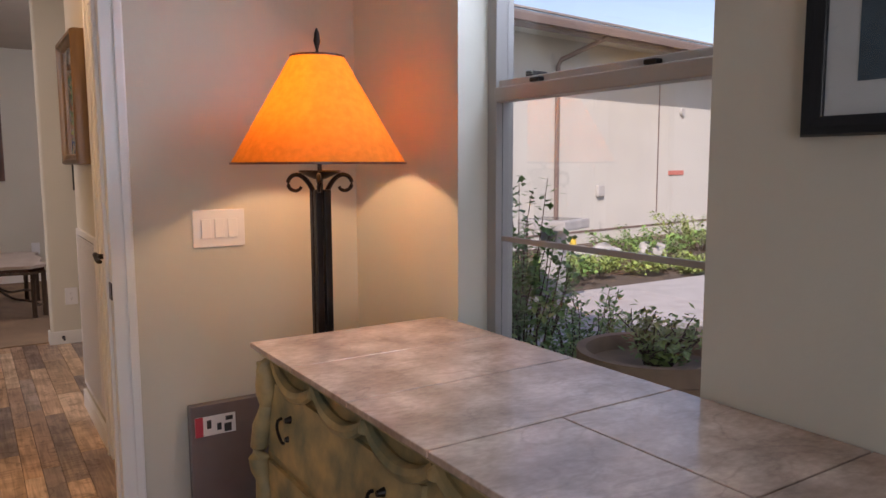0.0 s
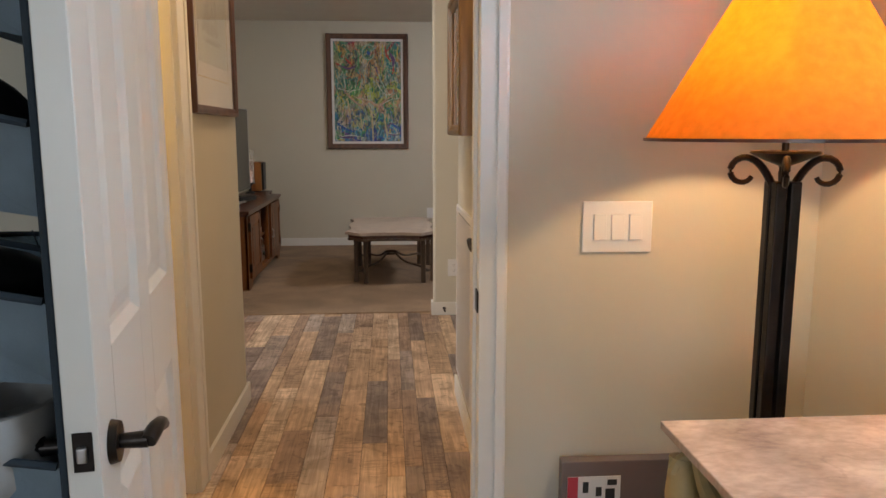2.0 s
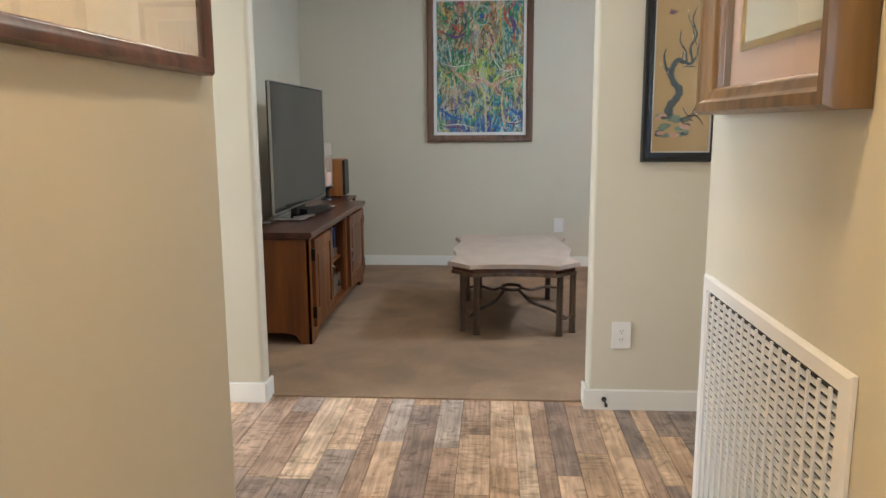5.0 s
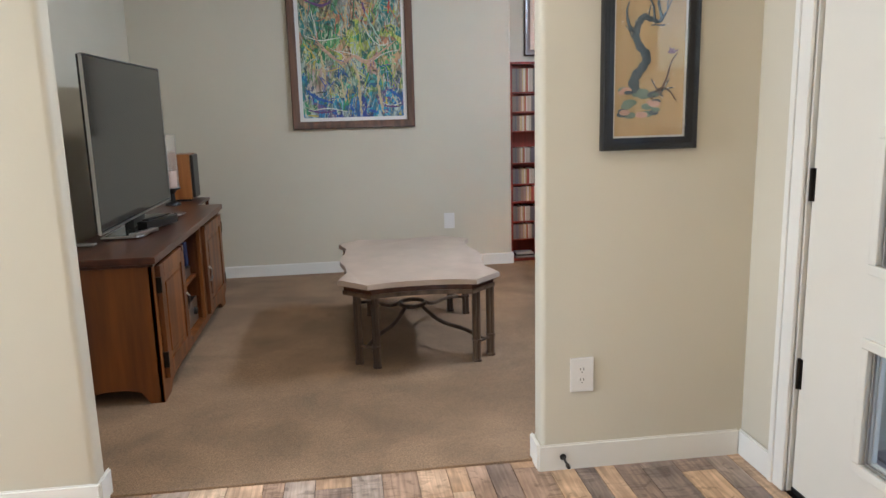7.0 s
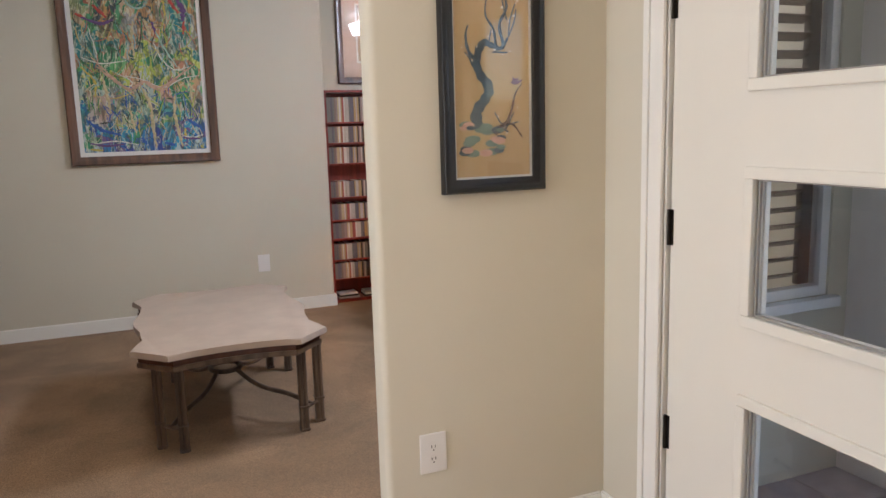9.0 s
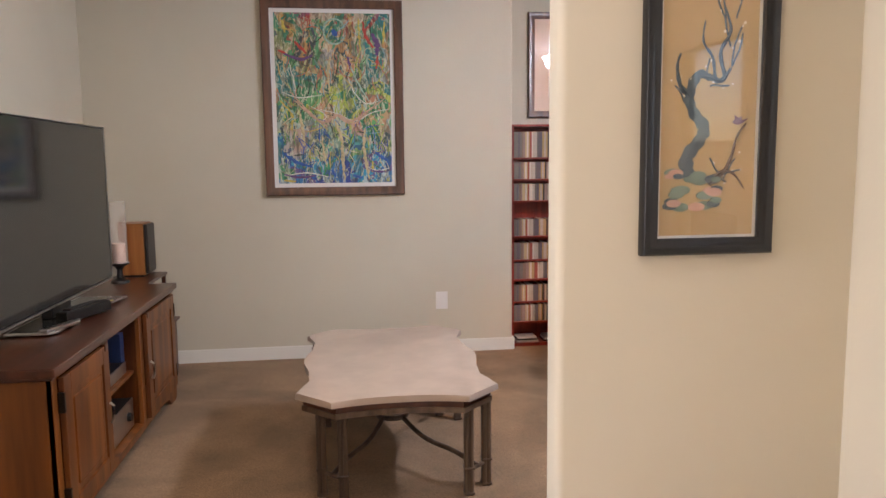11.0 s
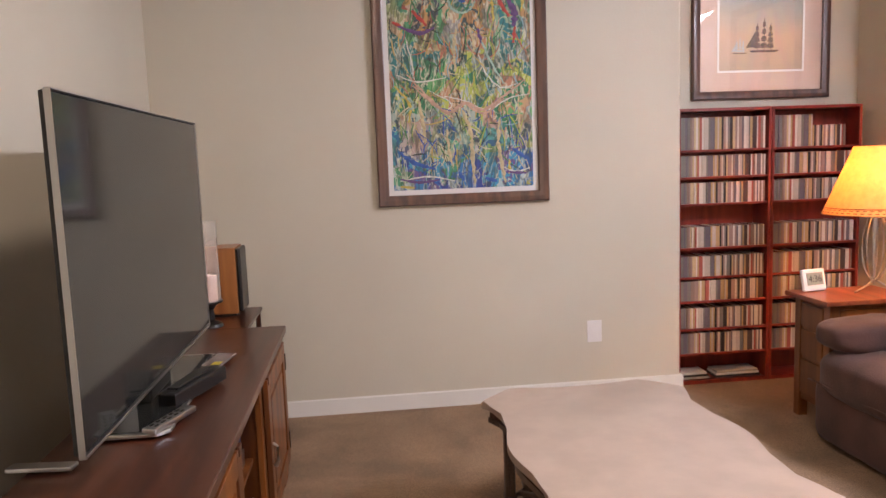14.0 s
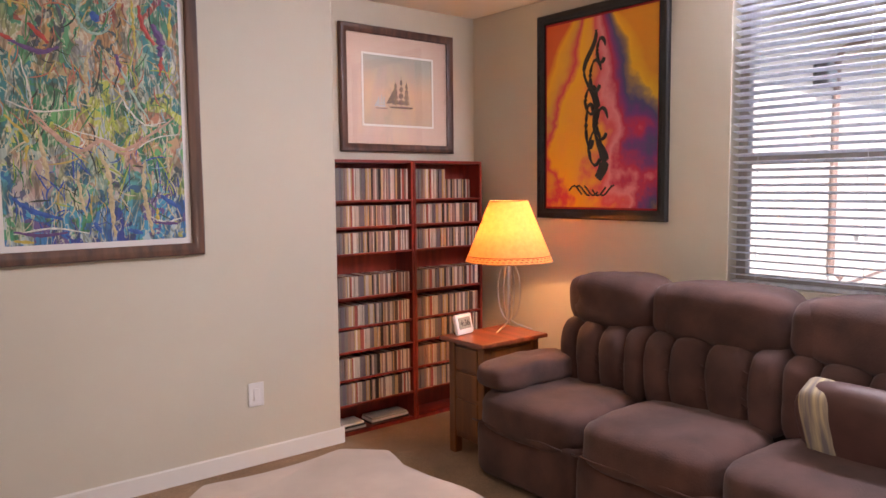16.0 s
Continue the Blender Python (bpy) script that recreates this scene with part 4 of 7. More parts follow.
bm = bmesh.new()
tube(bm, [(-0.03 + 0.05 * math.sin(5.5 * s + 0.6) + 0.03 * math.sin(15 * s), -0.0085, zl + 0.17 + 0.86 * s) for s in np.linspace(0, 1, 40)], [0.008 + 0.034 * abs(math.sin(2.6 * i / 39 * math.pi + 0.7)) * (1 - i / 50) for i in range(40)], 6, 1.0)
for v in bm.verts:
    v.co.y = -0.0085 + (v.co.y + 0.0085) * 0.05
part("dark_column", bm, "ink", p)
for cx, cz, rx, rz in ((-0.02, 0.42, 0.045, 0.10), (0.03, 0.56, 0.04, 0.09), (-0.05, 0.70, 0.045, 0.08), (-0.02, 0.84, 0.04, 0.09), (0.02, 0.98, 0.03, 0.07), (-0.06, 0.55, 0.03, 0.13)):
    part("dark_loop", tube(bmesh.new(), [(cx + rx * math.cos(a), -0.0085, cz + rz * math.sin(a)) for a in np.linspace(0.3, 5.6, 18)], [0.004 + 0.009 * abs(math.sin(i * 0.5)) for i in range(18)], 5), "ink", p)
for k in range(5):
    x = -0.22 + 0.06 * k
    part("ground_stroke", tube(bmesh.new(), [(x + 0.10 * s, -0.0085, zl + 0.10 + 0.03 * math.sin(4 * s + k)) for s in np.linspace(0, 1, 6)], 0.006, 5), "ink", p)
p, iw, zl, zh = picture("framed_hall_ship_print", "dark-framed pale sailing ship print in a cream mount", (-0.579, 4.07, 1.439), 90, 0.77, 0.72, 0.035, 0.028, "frame", "mat", 0.105, "bluesea", mb=0.17)
ship(p, 0.0, zl + 0.09, 0.16, "sail", "sail")
part("print_border", mitred([(0, 0.0050), (0, 0.0072), (0.006, 0.0072), (0.006, 0.0050)], 2 * iw + 0.06, zh - zl + 0.09), "gilt", p).location = (0, 0, zl - 0.06)
p, iw, zl, zh = picture("shadow_box_picture", "deep honey-wood shadow box with gilt fillet and tall print", (0.508, 4.17, 1.353), -90, 0.60, 0.62, 0.05, 0.06, "goldframe", "matpink", 0.075, "bluesea")
part("fillet", mitred([(0, 0.0050), (0, 0.012), (0.012, 0.014), (0.012, 0.0050)], 2 * iw + 0.02, zh - zl + 0.02), "gilt", p).location = (0, 0, zl - 0.01)
picture("black_framed_print", "black-framed dark teal print in a cream mount above the dresser", (1.268, 0.472, 1.392), -90, 0.72, 0.6, 0.035, 0.025, "blackframe", "mat", 0.055, "thread")


def embroidery():
    p, iw, zl, zh = picture("embroidered_silk_panel", "black-lacquer framed silk panel embroidered with a blossoming tree and birds", (0.862, 6.268, 1.166), 0, 0.342, 0.82, 0.042, 0.03, "blackframe", "gilt", 0.004, "silk")
    part("liner", mitred([(0, 0.004), (0, 0.012), (0.008, 0.010), (0.008, 0.004)], 2 * iw + 0.012, zh - zl + 0.012), "silver", p).location = (0, 0, zl - 0.006)
    y = -0.0088

    def at(u, v):
        return (-iw + u * 2 * iw, y, zl + (v * 0.92 + 0.08) * (zh - zl))

    trunk = [(0.30, 0.13), (0.28, 0.20), (0.40, 0.26), (0.45, 0.31), (0.33, 0.37), (0.30, 0.43), (0.38, 0.50), (0.50, 0.49), (0.62, 0.48), (0.72, 0.53)]
    def limb(name, pts, widths, material):
        """A flat tapering stitched limb along a smoothed line."""
        q = [Vector(at(*v)) for v in pts]
        q = [q[0]] + q + [q[-1]]
        line, wide = [], []
        for i in range(1, len(q) - 2):
            for s in np.linspace(0, 1, 7)[:-1]:
                a, b, c, d = q[i - 1], q[i], q[i + 1], q[i + 2]
                line.append(0.5 * (2 * b + (c - a) * s + (2 * a - 5 * b + 4 * c - d) * s * s + (3 * b - a - 3 * c + d) * s ** 3))
                w = widths[i - 1] + (widths[i] - widths[i - 1]) * s
                wide.append(w * (1 + 0.18 * math.sin(len(wide) * 1.7)))
        bm = bmesh.new()
        rows = []
        for i, v in enumerate(line):
            d = (line[min(i + 1, len(line) - 1)] - line[max(i - 1, 0)]).normalized()
            n = Vector((-d.z, 0, d.x)) * wide[i]
            rows.append([bm.verts.new(v + n), bm.verts.new(v + Vector((0, -0.0035, 0))), bm.verts.new(v - n)])
        for a, b in zip(rows, rows[1:]):
            for k in range(2):
                bm.faces.new((a[k], a[k + 1], b[k + 1], b[k]))
        part(name, bm, material, p, smooth=True)

    limb("trunk", trunk, [0.022, 0.017, 0.015, 0.016, 0.013, 0.011, 0.011, 0.008, 0.006, 0.003], "thread")
    limb("branch", [(0.31, 0.42), (0.20, 0.46), (0.16, 0.53), (0.20, 0.58)], [0.008, 0.006, 0.004, 0.002], "thread")
    limb("branch", [(0.66, 0.49), (0.60, 0.58), (0.70, 0.66), (0.62, 0.76), (0.70, 0.84)], [0.006, 0.005, 0.004, 0.003, 0.0015], "thread")
    limb("branch", [(0.55, 0.485), (0.52, 0.56), (0.42, 0.62), (0.44, 0.70)], [0.005, 0.004, 0.003, 0.0015], "thread")
    limb("branch", [(0.52, 0.10), (0.64, 0.15), (0.78, 0.14), (0.90, 0.08)], [0.005, 0.004, 0.003, 0.0015], "inkbrown")
    limb("branch", [(0.64, 0.13), (0.74, 0.20), (0.80, 0.28), (0.90, 0.33)], [0.004, 0.004, 0.003, 0.0015], "inkbrown")
    rng = random.Random(4)
    bm = bmesh.new()
    starts = [(0.72, 0.53, 86, 0.3), (0.72, 0.53, 60, 0.26), (0.70, 0.6, 110, 0.25), (0.24, 0.40, 110, 0.16), (0.24, 0.40, 75, 0.18), (0.50, 0.46, 8, 0.2), (0.46, 0.5, 80, 0.12), (0.52, 0.2, -50, 0.18), (0.55, 0.14, -20, 0.16), (0.66, 0.12, 55, 0.2), (0.66, 0.14, 15, 0.18), (0.64, 0.7, 130, 0.2), (0.75, 0.7, 70, 0.22)]
    ends = []
    for u, v, a, ln in starts:
        pts, aa = [], a
        for k in range(5):
            pts.append(at(u, v))
            u += math.cos(radians(aa)) * ln / 4
            v += math.sin(radians(aa)) * ln / 4 * 0.5
            aa += rng.uniform(-16, 16)
            ends.append((u, v))
        tube(bm, pts, 0.0024, 5)
    part("twigs", bm, "thread", p, kind="stuff")
    bm = bmesh.new()
    for u, v in ends[1::2]:
        c = Vector(at(u + rng.uniform(-0.02, 0.02), v + rng.uniform(-0.01, 0.01)))
        rod(bm, c, c + Vector((0, -0.001, 0)), rng.uniform(0.002, 0.004), None, 7)
    part("blossom", bm, "threadwhite", p)
    for k in range(26):
        c = Vector(at(0.10 + 0.56 * rng.random(), 0.02 + 0.13 * rng.random()))
        bm = rod(bmesh.new(), c, c + Vector((0, -0.0015 - 0.0001 * k, 0)), rng.uniform(0.010, 0.02), None, 9)
        bmesh.ops.scale(bm, vec=(1.2, 1, 0.6), space=Matrix.Translation(-c), verts=bm.verts)
        part("rock", bm, ("threadgreen", "threadgreen", "threadpink", "thread")[k % 4], p)
    for u, v in ((0.27, 0.80), (0.80, 0.33)):
        bm = extrude_outline(bmesh.new(), [(-0.5, 0), (-0.25, 0.2), (-0.3, 0.55), (0, 0.3), (0.35, 0.45), (0.3, 0.15), (0.9, 0.3), (0.35, -0.1), (0, -0.2), (-0.3, -0.12)], 0, 0.001)
        for w in bm.verts:
            c = at(u, v)
            w.co = Vector((c[0] + w.co.x * 0.032, y - 0.0005 - w.co.z, c[2] + w.co.y * 0.034))
        part("bird", bm, "threadplum", p)
    for k in range(5):
        c = Vector(at(0.27, 0.93)) + Vector((0, 0, 0.012 * k))
        part("writing_bar", quick_box(c.x - 0.004, c.x + 0.004, y - 0.0006, y, c.z - 0.004, c.z + 0.004), "threadwhite", p)


embroidery()


# ---- bedroom ----
def plate(name, at, rz, gangs, label, kind="rocker"):
    w = 0.046 * (gangs - 1) + 0.088
    p = thing(name, label, "switch plate" if kind == "rocker" else "outlet", at, rz)
    part("cover", quick_box(-w / 2, w / 2, -0.006, 0, 0, 0.13, 0.003), "white", p)
    for k in range(gangs):
        x = (k - (gangs - 1) / 2) * 0.046
        if kind == "rocker":
            bm = quick_box(x - 0.0165, x + 0.0165, -0.009, -0.005, 0.032, 0.098, 0.001, 1)
            for v in bm.verts:
                if v.co.y < -0.007:
                    v.co.y -= 0.004 * (1 - (v.co.z - 0.032) / 0.066)
            part("rocker", bm, "white", p)
        else:
            for z in (0.045, 0.085):
                r = part("receptacle", rod(bmesh.new(), (x, -0.0055, z), (x, -0.0075, z), 0.017, None, 20), "white", p)
                for dx in (-0.006, 0.006):
                    part("slot", quick_box(x + dx - 0.0012, x + dx + 0.0012, -0.0082, -0.0074, z - 0.002, z + 0.007), "ink", r)
                part("slot", rod(bmesh.new(), (x, -0.0074, z - 0.009), (x, -0.0082, z - 0.009), 0.0022, None, 8), "ink", r)
    return p


plate("light_switch", (0.738, 2.639, 1.065), 0, 3, "white triple rocker switch plate beside the bedroom doorway")
plate("wall_outlet", (0.637, 6.269, 0.297), 0, 1, "white double outlet low on the beige entry wall", "outlet")
plate("wall_outlet", (0.658, 9.829, 0.330), 0, 1, "white blank outlet plate low under the large painting", "rocker")


def floor_lamp():
    L = thing("floor_lamp", "lit iron floor lamp with scrolled top and amber parchment shade", "floor lamp", (0.945, 2.235, 0))
    part("base", lathe(bmesh.new(), [(0.15, 0), (0.15, 0.012), (0.13, 0.02), (0.04, 0.035), (0.03, 0.05)], 32, close=True), "bronze", L, smooth=True)
    for sx in (-1, 1):
        for sy in (-1, 1):
            bm = bmesh.new()
            box(bm, sx * 0.004 if sx > 0 else -0.026, 0.026 if sx > 0 else -0.004, sy * 0.004 if sy > 0 else -0.026, 0.026 if sy > 0 else -0.004, 0.04, 1.27, 0.003)
            part("pole", bm, "bronze", L)
    for k in range(4):
        a = radians(90 * k - 26)
        pts = []
        for s in np.linspace(0, 1, 22):
            if s < 0.45:
                u = s / 0.45
                r, z = 0.012 + 0.062 * u ** 1.3, 1.235 + 0.082 * math.sin(u * math.pi / 2)
            else:
                u = (s - 0.45) / 0.55
                ang = math.pi / 2 - u * 1.35 * math.pi
                rad = 0.030 * (1 - 0.42 * u)
                r, z = 0.074 + rad * math.cos(ang), 1.287 + rad * math.sin(ang)
            pts.append((r * math.cos(a), r * math.sin(a), z))
        part("scroll", tube(bmesh.new(), pts, [0.0085 - 0.0035 * i / 21 for i in range(22)], 8), "bronze", L, smooth=True)
    part("saucer", lathe(bmesh.new(), [(0.01, 1.300), (0.04, 1.312), (0.066, 1.326), (0.064, 1.330), (0.02, 1.318), (0.008, 1.33)], 32), "bronze", L, smooth=True)
    part("stem", rod(bmesh.new(), (0, 0, 1.30), (0, 0, 1.50), 0.007, None, 10), "bronze", L)
    part("harp", tube(bmesh.new(), [(0.055 * math.sin(a), 0, 1.44 + 0.125 * (1 - math.cos(a))) for a in np.linspace(-math.pi, math.pi, 25)], 0.0025, 6), "bronze", L, smooth=True)
    s = part("shade", lathe(bmesh.new(), [(0.270, 1.352), (0.082, 1.678), (0.0805, 1.678), (0.2685, 1.352)], 64), "amber", L, "amber mottled parchment shade", smooth=True)
    for r, z in ((0.271, 1.352), (0.083, 1.678)):
        part("rim", lathe(bmesh.new(), [(r + 0.002, z - 0.003), (r + 0.002, z + 0.003), (r - 0.003, z + 0.003), (r - 0.003, z - 0.003), (r + 0.002, z - 0.003)], 64), "frame", s)
    part("bulb", lathe(bmesh.new(), [(0.012, 1.48), (0.014, 1.50), (0.029, 1.535), (0.031, 1.555), (0.022, 1.58), (0.002, 1.59)], 20), glowing("warm_bulb", (1, 0.7, 0.4), 4), L, smooth=True).visible_shadow = False
    part("spider", rod(rod(bmesh.new(), (-0.080, 0, 1.676), (0.080, 0, 1.676), 0.0018, None, 6), (0, -0.080, 1.676), (0, 0.080, 1.676), 0.0018, None, 6), "bronze", L)
    part("finial", lathe(bmesh.new(), [(0.003, 1.68), (0.006, 1.69), (0.004, 1.70), (0.011, 1.725), (0.008, 1.75), (0.002, 1.765)], 14), "bronze", L, smooth=True)


floor_lamp()


def dresser():
    d = thing("dresser", "distressed green and gold carved dresser with slate-tiled top", "dresser", (0, 0, 0))
    y0, y1 = 0.25, 2.008
    x0 = 0.668

    def front(z):
        return x0 + 0.025 - 0.035 * math.sin(math.pi * min(max((z - 0.12) / 0.62, 0), 1)) - 0.01 * math.cos(z * 9)

    bm = bmesh.new()
    rings = []
    for z in np.linspace(0.10, 0.836, 14):
        x = front(z)
        rings.append([bm.verts.new((x + 0.012, y0, z)), bm.verts.new((x, y0 + 0.03, z)), bm.verts.new((x, y1 - 0.03, z)), bm.verts.new((x + 0.012, y1, z)), bm.verts.new((1.245, y1, z)), bm.verts.new((1.245, y0, z))])
    for a, b in zip(rings, rings[1:]):
        for k in range(6):
            bm.faces.new((a[k], a[(k + 1) % 6], b[(k + 1) % 6], b[k]))
    bm.faces.new(rings[0][::-1])
    bm.faces.new(rings[-1])
    part("carcass", bm, "green", d, smooth=True)
    # drawers follow the swell of the front
    for row, (za, zb) in enumerate(((0.14, 0.33), (0.36, 0.55), (0.58, 0.76))):
        for c in range(2):
            ya, yb = y0 + 0.08 + c * 0.84, y0 + 0.08 + c * 0.84 + 0.78
            bm = bmesh.new()
            rs = []
            for z in np.linspace(za, zb, 6):
                x = front(z)
                rs.append([bm.verts.new((x - 0.012, ya + 0.006, z)), bm.verts.new((x - 0.012, yb - 0.006, z)), bm.verts.new((x + 0.03, yb, z)), bm.verts.new((x + 0.03, ya, z))])
            for a, b in zip(rs, rs[1:]):
                for k in range(4):
                    bm.faces.new((a[k], a[(k + 1) % 4], b[(k + 1) % 4], b[k]))
            bm.faces.new(rs[0][::-1])
            bm.faces.new(rs[-1])
            dr = part("drawer", bm, "green", d)
            for y in (ya + 0.14, yb - 0.14):
                zc = (za + zb) / 2 + 0.03
                x = front(zc) - 0.014
                bm = bmesh.new()
                for s in (0, -0.05):
                    rod(bm, (x + 0.004, y, zc + s), (x - 0.014, y, zc + s), 0.011, 0.006, 10)
                tube(bm, [(x - 0.016 - 0.016 * math.sin(a), y + 0.012 * math.sin(2 * a), zc - 0.025 + 0.032 * math.cos(a)) for a in np.linspace(0.2, 3.0, 12)], 0.0042, 8)
                part("pull", bm, "bronze", dr, "dark iron drop pull", smooth=True)
    # scalloped carving under the top and down the corners
    for y in (y0 + 0.03, y1 - 0.03):
        pts = [(front(z) - 0.012 - 0.012 * abs(math.sin(z * 14)), y + 0.008 * math.sin(z * 25), z) for z in np.linspace(0.08, 0.812, 26)]
        part("corner_carving", tube(bmesh.new(), pts, [0.020 + 0.010 * abs(math.sin(i * 0.9)) for i in range(26)], 10), "green", d, smooth=True)
        bm = bmesh.new()
        tube(bm, [(front(0.80) - 0.012 - 0.030 * (1 - a / 9) * math.cos(a), y, 0.787 + 0.035 * (1 - a / 9) * math.sin(a)) for a in np.linspace(0, 7, 30)], 0.011, 8)
        part("volute", bm, "green", d, smooth=True)
    n = 6
    for k in range(n):
        a0 = y0 + 0.06 + k * (y1 - y0 - 0.12) / n
        span = (y1 - y0 - 0.12) / n
        pts = [(front(0.8) - 0.012, a0 + span * s, 0.818 - 0.055 * math.sin(math.pi * s) ** 0.7) for s in np.linspace(0, 1, 12)]
        part("swag", tube(bmesh.new(), pts, [0.012 + 0.008 * math.sin(math.pi * i / 11) for i in range(12)], 8), "green", d, smooth=True)
        part("leaf_boss", lathe(bmesh.new(), [(0.02, -0.02), (0.018, -0.005), (0.009, 0.008), (0.001, 0.012)], 10, at=(front(0.82) - 0.012, a0, 0.813)), "green", d, smooth=True)
    part("cornice", quick_box(0.655, 1.25, 0.24, 2.018, 0.829, 0.845, 0.005), "green", d)
    for x, y in ((0.70, 0.29), (0.70, 1.97), (1.2, 0.29), (1.2, 1.97)):
        part("foot", lathe(bmesh.new(), [(0.025, 0), (0.035, 0.02), (0.03, 0.05), (0.045, 0.08), (0.04, 0.115)], 14, at=(x, y, 0), close=True), "green", d, smooth=True)
    part("tile_bed", quick_box(0.641, 1.262, 0.235, 2.024, 0.8455, 0.855), "grout", d)
    for xa, xb, ya, yb in ((0.637, 1.266, 1.726, 2.028), (0.637, 1.266, 1.416, 1.722), (0.637, 1.266, 1.102, 1.412), (0.637, 0.940, 0.685, 1.098), (0.944, 1.266, 0.685, 1.098), (0.637, 0.940, 0.23, 0.681), (0.944, 1.266, 0.23, 0.681)):
        part("tile", quick_box(xa, xb, ya, yb, 0.847, 0.862, 0.0015, 1), "tile", d)


dresser()


def shoe_organizer():
    a = math.degrees(math.atan2(-0.80, 0.122))
    o = thing("shoe_organizer", "slate blue fabric shoe organizer with sagging pockets on the open door", "shoe organizer", (-0.36, 2.612, 0.012), a)
    # Backing is coloured dark for the shade in the pocket openings.
    part("backing", quick_box(0.1, 0.80, -0.058, -0.048, 0.35, 1.96, 0.002, 1), "fabricdark", o)
    for z in (0.30, 0.535, 0.77, 1.005, 1.24, 1.475, 1.71):
        for x0, x1 in ((0.12, 0.44), (0.46, 0.79)):
            bm = bmesh.new()
            d0, d1 = 0.09, 0.23
            t = 0.004
            v = [bm.verts.new(q) for q in ((x0 + 0.02, -0.058, z), (x1 - 0.02, -0.058, z), (x1, -0.058 - d0, z + 0.02), (x0, -0.058 - d0, z + 0.02), (x0, -0.058, z + 0.12), (x1, -0.058, z + 0.12), (x1 + 0.005, -0.058 - d1, z + 0.17), (x0, -0.058 - d1, z + 0.13))]
            for f in ((0, 3, 2, 1), (0, 4, 7, 3), (1, 2, 6, 5), (3, 7, 6, 2)):
                bm.faces.new([v[q] for q in f])
            bmesh.ops.solidify(bm, geom=bm.faces[:], thickness=t)
            pk = part("pocket", bm, "fabricgrey", o)
            part("binding", tube(bmesh.new(), [(x0, -0.062, z + 0.125), (x0, -0.058 - d1, z + 0.134), (x1 + 0.004, -0.058 - d1, z + 0.174), (x1 + 0.004, -0.062, z + 0.125)], 0.006, 6), "fabricdark", pk)
            part("seam", tube(bmesh.new(), [(x1 + 0.004, -0.13, z + 0.03), (x1 + 0.008, -0.17, z + 0.18)], 0.0015, 5), "fabricdark", pk)
    s = thing("shoe", "pale grey slip-on shoe tucked in a door organizer pocket", "shoe", (-0.36, 2.612, 0.012), a)
    for k, z in enumerate((0.845, 0.895)):
        bm = bmesh.new()
        lathe(bm, [(0.02, -0.006), (0.048, -0.004), (0.058, 0.012), (0.060, 0.034), (0.057, 0.050), (0.052, 0.051), (0.050, 0.034), (0.046, 0.010), (0.015, 0.004)], 28)
        for v in bm.verts:
            v.co = Vector((0.67 + v.co.x * 2.3 * (1 + 0.1 * k), -0.155 + v.co.y * 1.25, z + v.co.z * (1.25 + 4 * v.co.x)))
        part("upper", bm, "concrete", s, smooth=True)
    b = thing("black_shoe", "black leather shoes stuffed in the upper door organizer pockets", "shoe", (-0.36, 2.612, 0.012), a)
    for z in (1.02, 1.26, 1.49, 1.73):
        part("shoe_body", tube(bmesh.new(), [(0.5 + 0.26 * u, -0.12 - 0.03 * u, z + 0.05 + 0.10 * u) for u in np.linspace(0, 1, 7)], [0.03, 0.05, 0.052, 0.05, 0.05, 0.045, 0.03], 12), "shoeblack", b, smooth=True)


shoe_organizer()

b = thing("film_wrapped_panel", "cloudy plastic-wrapped panel with a paper label leaning on the wall", "packaged panel", (0, 0, 0))
part("panel", quick_box(0.60, 1.05, 2.585, 2.622, 0.0, 0.525, 0.004), "poly", b)
lab = part("label", quick_box(0.615, 0.755, 2.582, 2.5845, 0.415, 0.484), "white", b, "white shipping label with red and black blocks")
part("red_block", quick_box(0.615, 0.642, 2.5806, 2.582, 0.415, 0.484), mat("label_red", (0.5, 0.05, 0.07), 0.6), lab)
for x0, x1, z0, z1 in ((0.655, 0.67, 0.44, 0.47), (0.69, 0.705, 0.43, 0.455), (0.715, 0.74, 0.42, 0.45), (0.72, 0.745, 0.46, 0.475)):
    part("black_block", quick_box(x0, x1, 2.5806, 2.582, z0, z1), "ink", lab)


def puff(bm, x0, x1, y0, y1, z0, z1, n=5.0, cuts=9, wrinkle=0.006, seed=0.0):
    """A stuffed cushion: a cube blown up to a soft block with shallow creases."""
    raw = bmesh.new()
    bmesh.ops.create_cube(raw, size=2)
    bmesh.ops.subdivide_edges(raw, edges=raw.edges[:], cuts=cuts, use_grid_fill=True)
    raw.verts.index_update()
    seen = [bm.verts.new(v.co) for v in raw.verts]
    for f in raw.faces:
        bm.faces.new([seen[v.index] for v in f.verts])
    raw.free()
    c = Vector(((x0 + x1) / 2, (y0 + y1) / 2, (z0 + z1) / 2))
    h = Vector(((x1 - x0) / 2, (y1 - y0) / 2, (z1 - z0) / 2))
    for v in seen:
        p = v.co
        k = (abs(p.x) ** n + abs(p.y) ** n + abs(p.z) ** n) ** (1 / n)
        q = p / k
        w = c + Vector((q.x * h.x, q.y * h.y, q.z * h.z))
        nv = Vector((q.x / h.x, q.y / h.y, q.z / h.z)).normalized()
        s = noise.noise(w * 7 + Vector((seed, 0, 0))) + 0.5 * noise.noise(w * 19 + Vector((0, seed, 0)))
        v.co = w + nv * s * wrinkle
    return bm


